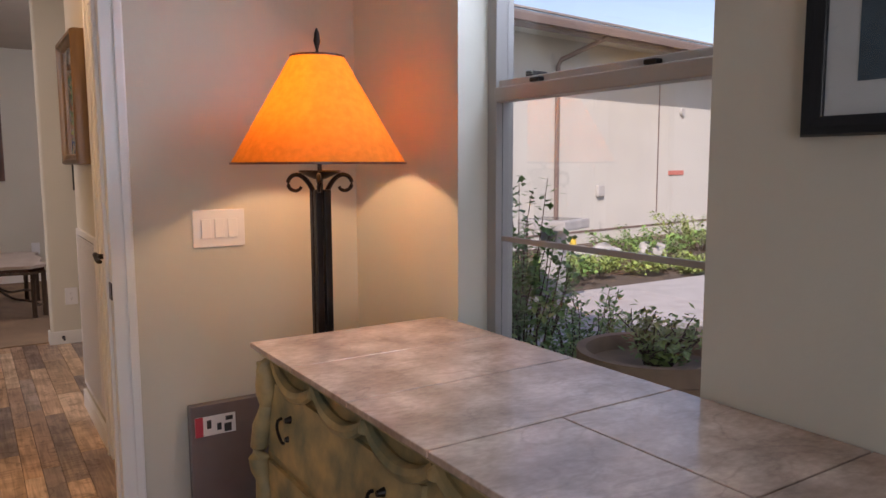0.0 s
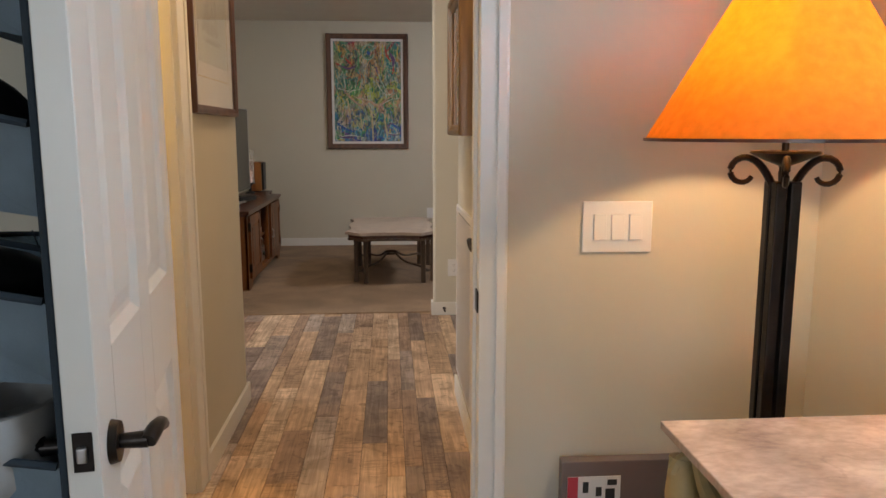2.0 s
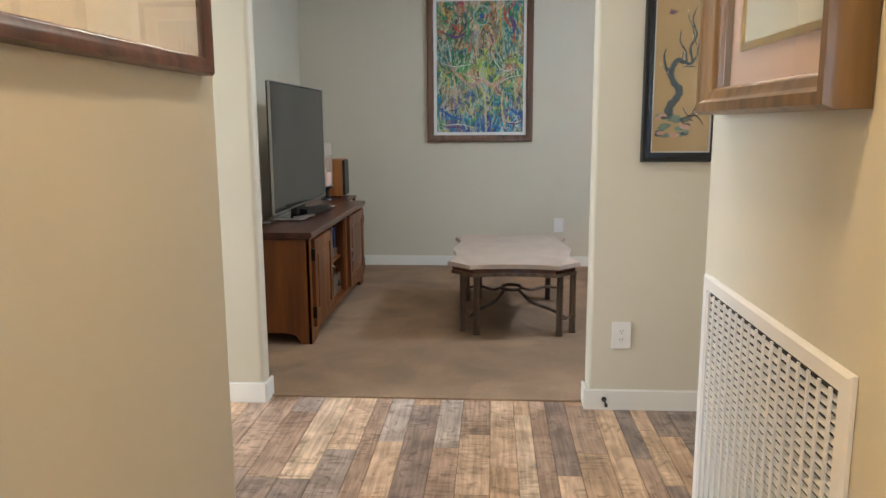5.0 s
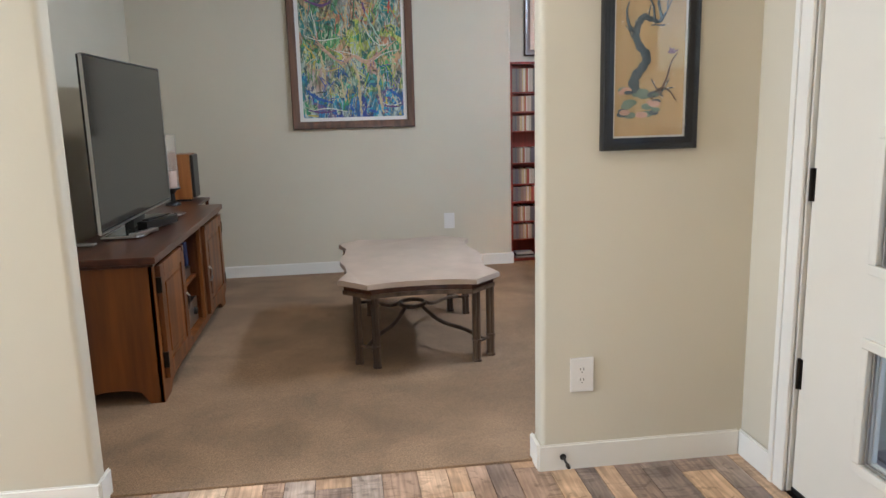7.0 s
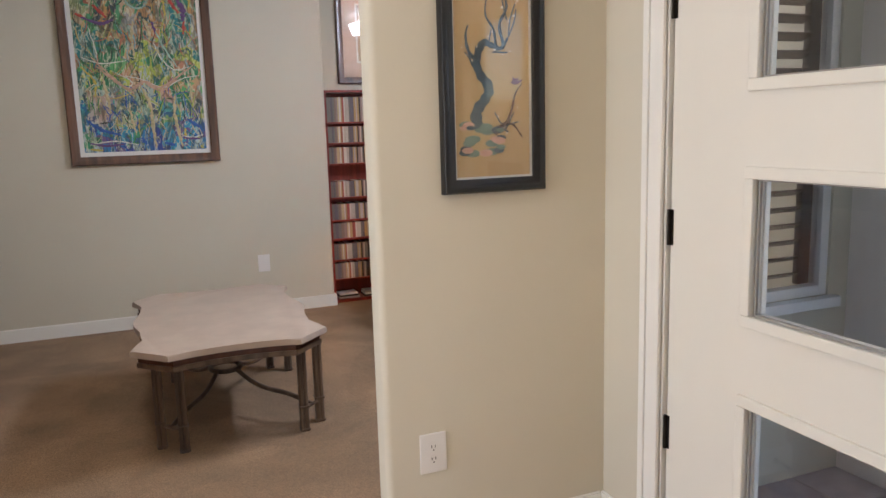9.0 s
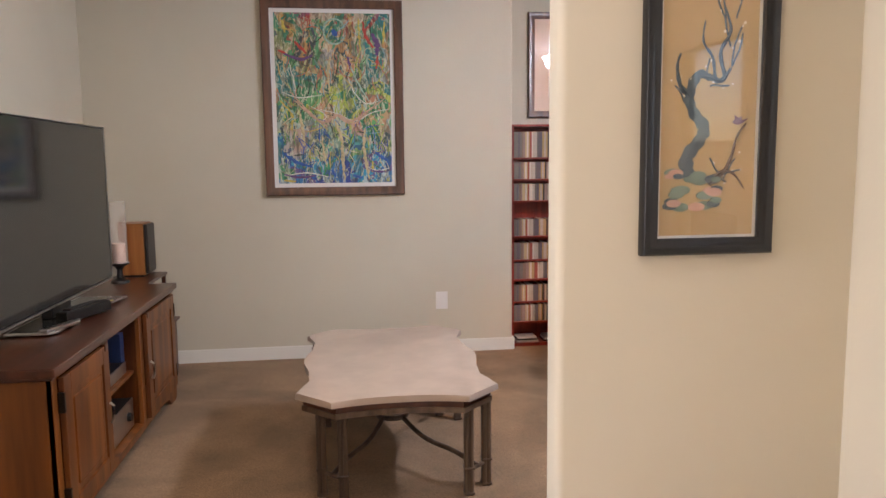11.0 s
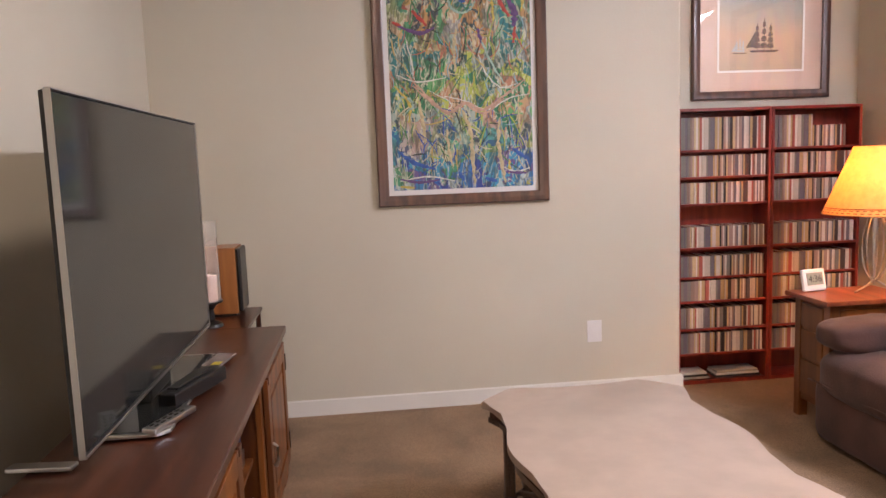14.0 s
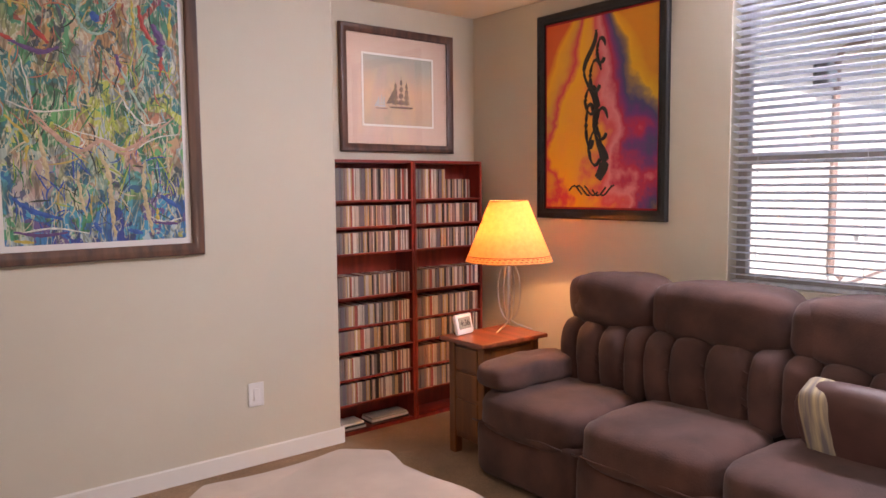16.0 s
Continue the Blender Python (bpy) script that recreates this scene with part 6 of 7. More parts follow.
def coffee_table():
    t = thing("coffee_table", "cartouche-shaped limestone coffee table on dark bamboo-style legs", "coffee table", (0.170, 7.95, 0))
    def edge(grow):
        side = []
        for u in np.linspace(0, 1, 9)[:-1]:
            side.append((0.27 + 0.145 * u, 0.640 - 0.145 * u))
        cx = [0.415, 0.382, 0.366, 0.362, 0.375, 0.392, 0.402, 0.405]
        cy = [0.495, 0.425, 0.34, 0.27, 0.19, 0.11, 0.05, 0.0]
        side += list(zip(cx, cy))
        endp = [(0.0, 0.600), (0.06, 0.601), (0.12, 0.606), (0.18, 0.616), (0.23, 0.628)]
        quarter = endp + side
        pts = quarter + [(x, -y) for x, y in quarter[-2::-1]] + [(-x, -y) for x, y in quarter[1:]] + [(-x, y) for x, y in quarter[-2:0:-1]]
        return [(x * (1 + grow / 0.4), y * (1 + grow / 0.6)) for x, y in pts][::-1]

    part("tabletop", extrude_outline(bmesh.new(), edge(0.0), 0.461, 0.488, 0.009), "stone", t, "pale pinkish limestone top", smooth=True)
    part("apron", extrude_outline(bmesh.new(), edge(-0.028), 0.430, 0.461), "oaktop", t)
    part("lower_moulding", extrude_outline(bmesh.new(), edge(-0.022), 0.408, 0.430, 0.004), "rattan", t)
    for sx in (-1, 1):
        for sy in (-1, 1):
            for lx, ly in ((0.262, 0.50), (0.352, 0.415)):
                bm = bmesh.new()
                x, y = sx * lx + 0.03, sy * ly + 0.02
                for dx, dy in ((-0.009, -0.009), (0.009, -0.009), (-0.009, 0.009), (0.009, 0.009)):
                    rod(bm, (x + dx, y + dy, 0), (x + dx, y + dy, 0.408), 0.0115, None, 10)
                for z in (0.01, 0.12, 0.40):
                    box(bm, x - 0.023, x + 0.023, y - 0.023, y + 0.023, z, z + 0.010, 0.003)
                part("leg", bm, "rattan", t)
            a, b = (sx * 0.262 + 0.03, sy * 0.50 + 0.02), (sx * 0.352 + 0.03, sy * 0.415 + 0.02)
            part("leg_tie", rod(bmesh.new(), (*a, 0.11), (*b, 0.11), 0.009, None, 8), "rattan", t)
            m = ((a[0] + b[0]) / 2, (a[1] + b[1]) / 2)
            pts = []
            for s in np.linspace(0, 1, 12):
                pts.append((m[0] * (1 - s) + sx * 0.05 * s, m[1] * (1 - s) + sy * 0.075 * s, 0.11 + 0.10 * s ** 1.6 + 0.015 * math.sin(s * math.pi * 2)))
            part("stretcher", tube(bmesh.new(), pts, 0.011, 8), "rattan", t, smooth=True)
    bm = bmesh.new()
    tube(bm, [(0.072 * math.cos(a), 0.085 * math.sin(a), 0.213) for a in np.linspace(0, 2 * math.pi, 33)], 0.012, 8)
    part("ring", bm, "rattan", t, smooth=True)


coffee_table()


def slate_material():
    """Cleft slate: rusty clouds, thin wandering dark clefts and a grainy relief."""
    m = M["tile"]
    nt = m.node_tree
    L = nt.links.new
    b = nt.nodes["Principled BSDF"]
    base = [l for l in nt.links if l.to_socket == b.inputs["Base Color"]][0].from_socket
    tc = nt.nodes.new("ShaderNodeTexCoord")
    mp = nt.nodes.new("ShaderNodeMapping")
    mp.inputs["Scale"].default_value = (1.0, 1.7, 1.0)
    mp.inputs["Rotation"].default_value = (0, 0, 0.35)
    L(tc.outputs["Object"], mp.inputs[0])
    cleft = node(nt, "ShaderNodeTexNoise", Scale=4.0, Detail=8.0, Distortion=0.5)
    grit = node(nt, "ShaderNodeTexNoise", Scale=55.0, Detail=5.0)
    for n in (cleft, grit):
        L(mp.outputs[0], n.inputs["Vector"])
    line = nt.nodes.new("ShaderNodeValToRGB")
    e = line.color_ramp.elements
    e[0].position, e[1].position = 0.47, 0.515
    e[0].color = e[1].color = (0, 0, 0, 1)
    e.new(0.492).color = (0.22, 0.22, 0.22, 1)
    L(cleft.outputs["Fac"], line.inputs[0])
    mx = nt.nodes.new("ShaderNodeMix")
    mx.data_type = "RGBA"
    mx.inputs[7].default_value = (0.16, 0.10, 0.085, 1)
    L(line.outputs[0], mx.inputs[0])
    L(base, mx.inputs[6])
    ma = nt.nodes.new("ShaderNodeMapRange")
    for k, v in zip((1, 2, 3, 4), (0.35, 0.65, 0.90, 1.08)):
        ma.inputs[k].default_value = v
    hs = nt.nodes.new("ShaderNodeHueSaturation")
    L(grit.outputs["Fac"], ma.inputs[0])
    L(ma.outputs[0], hs.inputs["Value"])
    L(mx.outputs[2], hs.inputs["Color"])
    L(hs.outputs[0], b.inputs["Base Color"])
    bp = nt.nodes.new("ShaderNodeBump")
    bp.inputs["Strength"].default_value, bp.inputs["Distance"].default_value = 0.5, 0.004
    L(cleft.outputs["Fac"], bp.inputs["Height"])
    L(bp.outputs[0], b.inputs["Normal"])
    b.inputs["Roughness"].default_value = 0.21


slate_material()


def discs_material():
    m = mat("disc_cases", (0.3, 0.3, 0.3), 0.24, vary=0.25, scale=60)
    nt = m.node_tree
    g = nt.nodes.new("ShaderNodeNewGeometry")
    r = nt.nodes.new("ShaderNodeValToRGB")
    r.color_ramp.interpolation = "CONSTANT"
    cols = [(0.60, 0.52, 0.44), (0.06, 0.05, 0.05), (0.40, 0.28, 0.24), (0.78, 0.70, 0.60), (0.12, 0.08, 0.07), (0.45, 0.13, 0.10), (0.66, 0.56, 0.48), (0.20, 0.17, 0.19), (0.32, 0.22, 0.18), (0.55, 0.38, 0.20), (0.70, 0.62, 0.56), (0.50, 0.38, 0.36), (0.24, 0.22, 0.20), (0.66, 0.50, 0.30)]
    while len(r.color_ramp.elements) < len(cols):
        r.color_ramp.elements.new(0.5)
    for i, (e, c) in enumerate(zip(r.color_ramp.elements, cols)):
        e.position, e.color = i / len(cols), (*c, 1)
    nt.links.new(g.outputs["Random Per Island"], r.inputs[0])
    mx = nt.nodes.new("ShaderNodeMix")
    mx.data_type, mx.blend_type = "RGBA", "MULTIPLY"
    mx.inputs[0].default_value = 0.5
    old = [l for l in nt.links if l.to_socket.name == "Base Color"][0].from_socket
    n = node(nt, "ShaderNodeTexNoise", Scale=90.0)
    nt.links.new(r.outputs[0], mx.inputs[6])
    nt.links.new(n.outputs["Fac"], mx.inputs[7])
    nt.links.new(mx.outputs[2], nt.nodes["Principled BSDF"].inputs["Base Color"])
    return m


def carpet_material():
    """Cut pile: speckled tufts, brushed into lighter and darker patches."""
    m = M["carpet"]
    nt = m.node_tree
    b = nt.nodes["Principled BSDF"]
    old = [l for l in nt.links if l.to_socket == b.inputs["Base Color"]][0].from_socket
    tc = nt.nodes.new("ShaderNodeTexCoord")
    tuft = node(nt, "ShaderNodeTexNoise", Scale=260.0, Detail=2.0)
    nap = node(nt, "ShaderNodeTexNoise", Scale=1.3, Detail=2.0, Distortion=1.6)
    for n in (tuft, nap):
        nt.links.new(tc.outputs["Object"], n.inputs["Vector"])
    for n, lo, hi, p, q in ((tuft, 0.3, 0.7, 0.62, 1.36), (nap, 0.42, 0.58, 0.86, 1.10)):
        ma = nt.nodes.new("ShaderNodeMapRange")
        for k, v in zip((1, 2, 3, 4), (lo, hi, p, q)):
            ma.inputs[k].default_value = v
        hs = nt.nodes.new("ShaderNodeHueSaturation")
        nt.links.new(n.outputs["Fac"], ma.inputs[0])
        nt.links.new(ma.outputs[0], hs.inputs["Value"])
        nt.links.new(old, hs.inputs["Color"])
        old = hs.outputs[0]
    nt.links.new(old, b.inputs["Base Color"])


carpet_material()
M["discs"] = discs_material()


def bookcase(at, w, rng, label, right):
    b = thing("disc_bookcase", label, "bookcase", at, 0, group="bookcases in the alcove")
    H, D = 1.672, 0.18
    for x in (0, w - 0.018):
        part("side", quick_box(x, x + 0.018, -D, 0, 0, H, 0.0015, 1), "redwood", b)
    part("top", quick_box(0.018, w - 0.018, -D, 0, H - 0.018, H, 0.0015, 1), "redwood", b)
    part("back", quick_box(0.018, w - 0.018, -0.006, -0.002, 0.0, H - 0.018), "redwood", b)
    part("plinth", quick_box(0.018, w - 0.018, -D + 0.004, -D + 0.02, 0, 0.03), "redwood", b)
    zs = [0.030, 0.198, 0.352, 0.522, 0.670, 0.848, 1.112, 1.272, 1.43]
    for i, z in enumerate(zs):
        part("shelf", quick_box(0.018, w - 0.018, -D + 0.002, -0.006, z - 0.013, z, 0.001, 1), "redwood", b)
        if i == 0:
            continue
        bm = bmesh.new()
        x = 0.022
        tall = i == 8
        end = w - 0.024 - (0.0 if not (right and tall) else 0.07)
        while x < end - 0.012:
            t = rng.choice((0.0102, 0.0102, 0.0102, 0.0102, 0.0235)) if not tall else rng.choice((0.0145, 0.0145, 0.016, 0.0105))
            hh = 0.125 if not tall or (right and x > 0.26) else 0.19
            if right and tall and x > 0.26:
                t = 0.0105
            dep = 0.165 + rng.uniform(-0.006, 0)
            yb = -0.008 - rng.uniform(0, 0.003)
            box(bm, x, x + t - 0.0007, yb - dep + 0.006, yb, z + 0.0005, z + hh - rng.uniform(0, 0.002))
            x += t
        tagged(part("disc_stuff", bm, "discs", b, "row of mixed compact disc cases" if not tall else "row of taller film cases and discs"), kind="stuff")
    return b


rng = random.Random(11)
bookcase((1.197, 10.066, 0), 0.582, rng, "reddish mahogany disc shelf with magazines at the bottom", False)
bookcase((1.782, 10.066, 0), 0.575, rng, "reddish mahogany disc shelf partly hidden by the side table", True)
for k, (x, w, m, lb) in enumerate(((1.33, 0.17, "white", "stack of pale magazines lying on the bottom shelf"), (1.60, 0.29, "black", "dark flat boxes lying on the bottom shelf"))):
    g = thing("magazine_stack", lb, "magazines", (x, 9.985, 0.030))
    for j in range(3):
        part("magazine", quick_box(-w / 2 + 0.004 * j, w / 2 - 0.008 * j, -0.068, 0.055, 0.014 * j, 0.014 * j + 0.013, 0.001, 1), ("concrete", "ink", "white")[(j + k) % 3], g)


def side_table():
    t = thing("side_table", "cherry and dark oak side table beside the sofa", "side table", (1.548, 8.985, 0))
    W, D = 0.50, 0.36
    part("top", quick_box(0, W, 0, D, 0.648, 0.672, 0.006), "cherry", t, "polished reddish cherry top")
    part("body", quick_box(0.055, W - 0.04, 0.05, D - 0.035, 0.10, 0.648, 0.003), "oak", t)
    for x in (0.045, W - 0.085):
        for y in (0.038, D - 0.078):
            part("leg", quick_box(x, x + 0.05, y, y + 0.05, 0, 0.648, 0.004), "oak", t)
    for z0, z1 in ((0.50, 0.62), (0.34, 0.48), (0.14, 0.32)):
        part("drawer", quick_box(0.044, 0.056, 0.095, D - 0.085, z0, z1, 0.004), "oak", t)
        part("end_panel", quick_box(0.10, W - 0.09, 0.040, 0.052, z0, z1, 0.004), "oak", t)


side_table()


def table_lamp():
    L = thing("table_lamp", "lit wire-loop table lamp with cream parchment shade on the side table", "table lamp", (1.955, 9.205, 0.672))
    grow = 1.06
    for k in range(3):
        a = radians(120 * k + 75)
        part("foot", tube(bmesh.new(), [(0.01 * math.cos(a), 0.01 * math.sin(a), 0.05), (0.05 * math.cos(a), 0.05 * math.sin(a), 0.028), (0.125 * math.cos(a), 0.125 * math.sin(a), 0.004)], 0.0045, 8), "silver", L, smooth=True)
    part("stem", rod(bmesh.new(), (0, 0, 0.03), (0, 0, 0.56), 0.006, None, 12), "silver", L)
    part("rope_column", rod(bmesh.new(), (0, 0, 0.12), (0, 0, 0.38), 0.011, 0.015, 12), "silver", L)
    for a0 in (20, 110):
        a = radians(a0)
        part("loop", tube(bmesh.new(), [(0.066 * math.sin(s) * math.cos(a), 0.068 * math.sin(s) * math.sin(a), 0.215 + 0.165 * -math.cos(s)) for s in np.linspace(0, 2 * math.pi, 33)], 0.0032, 7), "silver", L, smooth=True)
    s = part("shade", lathe(bmesh.new(), [(0.238, 0.378), (0.103, 0.708), (0.1015, 0.708), (0.2365, 0.378)], 64), "cream", L, "cream shade with a pierced border", smooth=True)
    bm = bmesh.new()
    for r, z in ((0.2385, 0.380), (0.2255, 0.4115), (0.1035, 0.706)):
        lathe(bm, [(r + 0.001, z - 0.002), (r + 0.001, z + 0.002), (r - 0.0005, z + 0.002), (r - 0.0005, z - 0.002), (r + 0.001, z - 0.002)], 64)
    for j in range(2):
        z = 0.390 + 0.012 * j
        r = 0.2385 - (z - 0.378) * 0.409
        for k in range(48):
            a0, a1 = 2 * math.pi * (k + 0.3 * j) / 48, 2 * math.pi * (k + 0.3 * j + 0.55) / 48
            v = [bm.verts.new((rr * math.cos(a), rr * math.sin(a), zz)) for rr, a, zz in ((r + 0.001, a0, z), (r + 0.001, a1, z), (r - 0.0005, a1, z + 0.004), (r - 0.0005, a0, z + 0.004))]
            bm.faces.new(v)
    part("border", bm, "goldframe", s, kind="stuff")
    part("bulb", lathe(bmesh.new(), [(0.012, 0.46), (0.014, 0.48), (0.029, 0.52), (0.031, 0.54), (0.022, 0.565), (0.002, 0.575)], 20), glowing("warm_bulb_small", (1, 0.7, 0.4), 3), L, smooth=True).visible_shadow = False
    L.scale = (grow, grow, grow)
    part("spider", rod(bmesh.new(), (-0.102, 0, 0.70), (0.102, 0, 0.70), 0.0018, None, 6), "silver", L)


table_lamp()
c = thing("digital_clock", "white-framed digital clock with grey display showing 4:36", "digital clock", (1.665, 9.262, 0.672), 12)
bm = quick_box(-0.072, 0.072, -0.012, 0.012, 0.0, 0.115, 0.010)
lean = pose(0, 0, 0.004, -12)
bmesh.ops.transform(bm, matrix=lean, verts=bm.verts)
part("case", bm, "white", c)
bm = quick_box(-0.052, 0.052, -0.0145, -0.012, 0.030, 0.095)
bmesh.ops.transform(bm, matrix=lean, verts=bm.verts)
part("display", bm, mat("lcd_grey", (0.30, 0.33, 0.28), 0.3), c)
part("back_stand", quick_box(-0.03, 0.03, 0.02, 0.055, 0, 0.012, 0.002), "black", c)
curve = bpy.data.curves.new("clock_digits", "FONT")
curve.body, curve.size, curve.align_x, curve.extrude = "4:36", 0.05, "CENTER", 0.0004
tmp = bpy.data.objects.new("digits", curve)
scene.collection.objects.link(tmp)
me = bpy.data.meshes.new_from_object(tmp.evaluated_get(bpy.context.evaluated_depsgraph_get()))
bpy.data.objects.remove(tmp)
me.materials.clear()
me.materials.append(M["ink"])
dg = new("digits", me)
dg.parent = c
dg.matrix_basis = lean @ pose(0, -0.0152, 0.046, 90)


def sofa():
    s = thing("sofa", "brown microfibre three-seat reclining sofa with channelled back under the window", "sofa", (0, 0, 0))
    xf, xb = 1.46, 2.40
    rng_s = random.Random(8)
    ys = [8.945, 8.28, 7.60, 6.93]
    part("base", quick_box(xf + 0.06, xb - 0.05, 6.72, 8.92, 0.03, 0.30, 0.02), "sofa", s)
    for i, (ya, yb) in enumerate(zip(ys[1:], ys)):
        yt = min(yb, 8.81)
        part("front_panel", puff(bmesh.new(), xf - 0.01, xf + 0.14, ya + 0.004, yb - 0.004, 0.035, 0.33, 7, seed=i + 3), "sofa", s, smooth=2)
        part("seat_cushion", puff(bmesh.new(), xf - 0.05, xb - 0.33, ya + 0.002, yb - 0.002, 0.25, 0.49, 4.2, 11, 0.010, seed=i), "sofa", s, smooth=2)
        b = part("backrest", puff(bmesh.new(), xb - 0.36, xb - 0.02, ya, yt, 0.30, 0.80, 8, seed=i + 9), "sofa", s, smooth=2)
        for k, (u0, u1) in enumerate(((0, 0.22), (0.20, 0.52), (0.50, 0.80), (0.78, 1.0))):
            part("channel", puff(bmesh.new(), xb - 0.47, xb - 0.18, ya + (yt - ya) * u0, ya + (yt - ya) * u1, 0.42, 0.80, 3.6, 9, 0.008, seed=i * 4 + k), "sofa", b, smooth=2)
        hr = part("headrest", puff(bmesh.new(), xb - 0.42, xb - 0.04, ya + 0.01, yt - 0.005, 0.755, 1.045, 3.6, 11, 0.010, seed=i + 20), "sofa", s, smooth=2)
        part("headrest_side", puff(bmesh.new(), xb - 0.405, xb - 0.06, yt - 0.16, yt + 0.006, 0.765, 1.025, 3.4, 8, 0.008, seed=i + 30), "sofa", hr, smooth=2)
        for k in range(9):
            u = rng_s.choice((0.21, 0.51, 0.79)) + rng_s.uniform(-0.015, 0.015)
            y, z = ya + (yt - ya) * u, rng_s.uniform(0.50, 0.74)
            part("crease", tube(bmesh.new(), [(xb - 0.452 + 0.01 * abs(v), y + 0.028 * v, z + 0.012 * v) for v in np.linspace(-1, 1, 5)], [0.001, 0.003, 0.004, 0.003, 0.001], 5), "sofa", b, smooth=2)
        part("seam_cord", tube(bmesh.new(), [(xf - 0.045, y, 0.325 + 0.002 * math.sin(y * 30)) for y in np.linspace(ya + 0.03, yb - 0.03, 12)], 0.004, 6), "sofa", s, smooth=2)
    for ya, yb in ((8.735, 8.94), (6.70, 6.93)):
        a = part("arm", puff(bmesh.new(), xf + 0.10, xb - 0.15, ya, yb, 0.30, 0.55, 7, 9, 0.008, seed=ya), "sofa", s, smooth=2)
        part("arm_pad", puff(bmesh.new(), xf - 0.03, xb - 0.36, ya - 0.03, yb + 0.012, 0.475, 0.622, 3.8, 11, 0.010, seed=yb), "sofa", a, smooth=2)
    for x in (xf + 0.12, xb - 0.1):
        for y in (6.80, 8.86):
            part("foot", quick_box(x - 0.03, x + 0.03, y - 0.03, y + 0.03, 0, 0.032), "black", s)


sofa()
c = thing("throw_cushion", "dark brown leather-look cushion with a pale woven stripe on the sofa", "cushion", (1.86, 7.26, 0.635))
c.matrix_world = pose(1.84, 7.24, 0.60, 0, -24, 0)
part("cushion_cover", puff(bmesh.new(), -0.07, 0.07, -0.22, 0.22, -0.19, 0.19, 3.0, 10, 0.006), mat("brown_leather", (0.10, 0.045, 0.035), 0.55, vary=0.3, scale=8), c, smooth=2)
part("woven_stripe", puff(bmesh.new(), -0.0735, 0.0735, 0.055, 0.185, -0.176, 0.176, 5.0, 8, 0.002), mat("woven_stripe", (0.50, 0.40, 0.24), 0.9, scale=4, colour2=(0.20, 0.17, 0.16), stretch=(1, 14, 1), fine=0.6), c, "oatmeal and grey striped band", smooth=2)


# ---- outside ----
structure("ground", quick_box(-60, 80, -60, 80, -0.35, -0.22), "soil", "brown garden earth with mulch")
structure("garden_path", quick_box(1.9, 11.0, 4.6, 6.5, -0.22, -0.16, 0.01), "path", "pale gravel concrete path across the garden")


def neighbour():
    h = thing("neighbour_house", "single-storey cream stucco house wing with brown gutter and grey roof", "house", (9.5, 10.7, 0.15), 8)
    part("wall", quick_box(-4.6, 14, 0, 6, -0.5, 3.55), "stucco", h)
    part("weep_screed", quick_box(-4.6, 14, -0.012, 0, -0.15, -0.11), "brownmetal", h)
    bm = bmesh.new()
    v = [bm.verts.new(p) for p in ((-4.9, -0.75, 3.60), (14.4, -0.75, 3.60), (14.4, 3.2, 4.75), (-4.9, 3.2, 4.75), (-4.9, -0.75, 3.70), (14.4, -0.75, 3.70), (14.4, 3.2, 4.87), (-4.9, 3.2, 4.87))]
    for f in ((0, 1, 2, 3), (4, 7, 6, 5), (0, 4, 5, 1), (1, 5, 6, 2), (2, 6, 7, 3), (3, 7, 4, 0)):
        bm.faces.new([v[k] for k in f])
    r = part("roof", bm, "roof", h)
    for k in range(13):
        s0, s1 = k / 13, (k + 1) / 13
        bm = bmesh.new()
        a = [(-0.78 + 3.95 * s0, 3.715 + 1.165 * s0), (-0.78 + 3.95 * s1, 3.705 + 1.165 * s1)]
        q = [bm.verts.new(p) for p in ((-4.9, a[0][0], a[0][1]), (14.4, a[0][0], a[0][1]), (14.4, a[1][0], a[1][1]), (-4.9, a[1][0], a[1][1]), (-4.9, a[0][0], a[0][1] + 0.035), (14.4, a[0][0], a[0][1] + 0.035))]
        bm.faces.new((q[0], q[1], q[5], q[4]))
        bm.faces.new((q[4], q[5], q[2], q[3]))
        part("roof_course", bm, "roof", r)
    part("soffit", quick_box(-4.8, 14.3, -0.72, -0.001, 3.52, 3.55), "stucco", h)
    part("fascia", quick_box(-4.9, 14.4, -0.76, -0.72, 3.42, 3.62), "brownmetal", h)
    bm = bmesh.new()
    box(bm, -4.9, 14.4, -0.88, -0.765, 3.50, 3.52)
    box(bm, -4.9, 14.4, -0.885, -0.87, 3.50, 3.62, 0.004)
    part("gutter", bm, "brownmetal", h)
    part("downspout", tube(bmesh.new(), [(0.35, -0.80, 3.49), (0.2, -0.62, 3.36), (-0.1, -0.12, 3.12), (-0.12, -0.06, 3.0), (-0.12, -0.06, 0.12), (-0.12, -0.20, 0.05)], 0.045, 8), "brownmetal", h)
    part("expansion_joint", quick_box(3.3, 3.34, -0.006, 0.0, 0.14, 3.5), "brownmetal", h)
    w = part("wall_light", quick_box(-0.95, -0.55, -0.18, 0, 2.58, 2.86, 0.03), "black", h, "black oval wall light")
    part("meter_box", quick_box(1.15, 1.35, -0.08, 0, 0.55, 0.78, 0.02), "concrete", h, "small grey meter box")
    part("vent", rod(bmesh.new(), (4.2, 0, 2.35), (4.2, -0.06, 2.35), 0.08, None, 16), "concrete", h)
    part("red_notice", quick_box(3.75, 4.35, -0.02, 0, 0.95, 1.05), mat("faded_red", (0.5, 0.16, 0.12), 0.7), h)


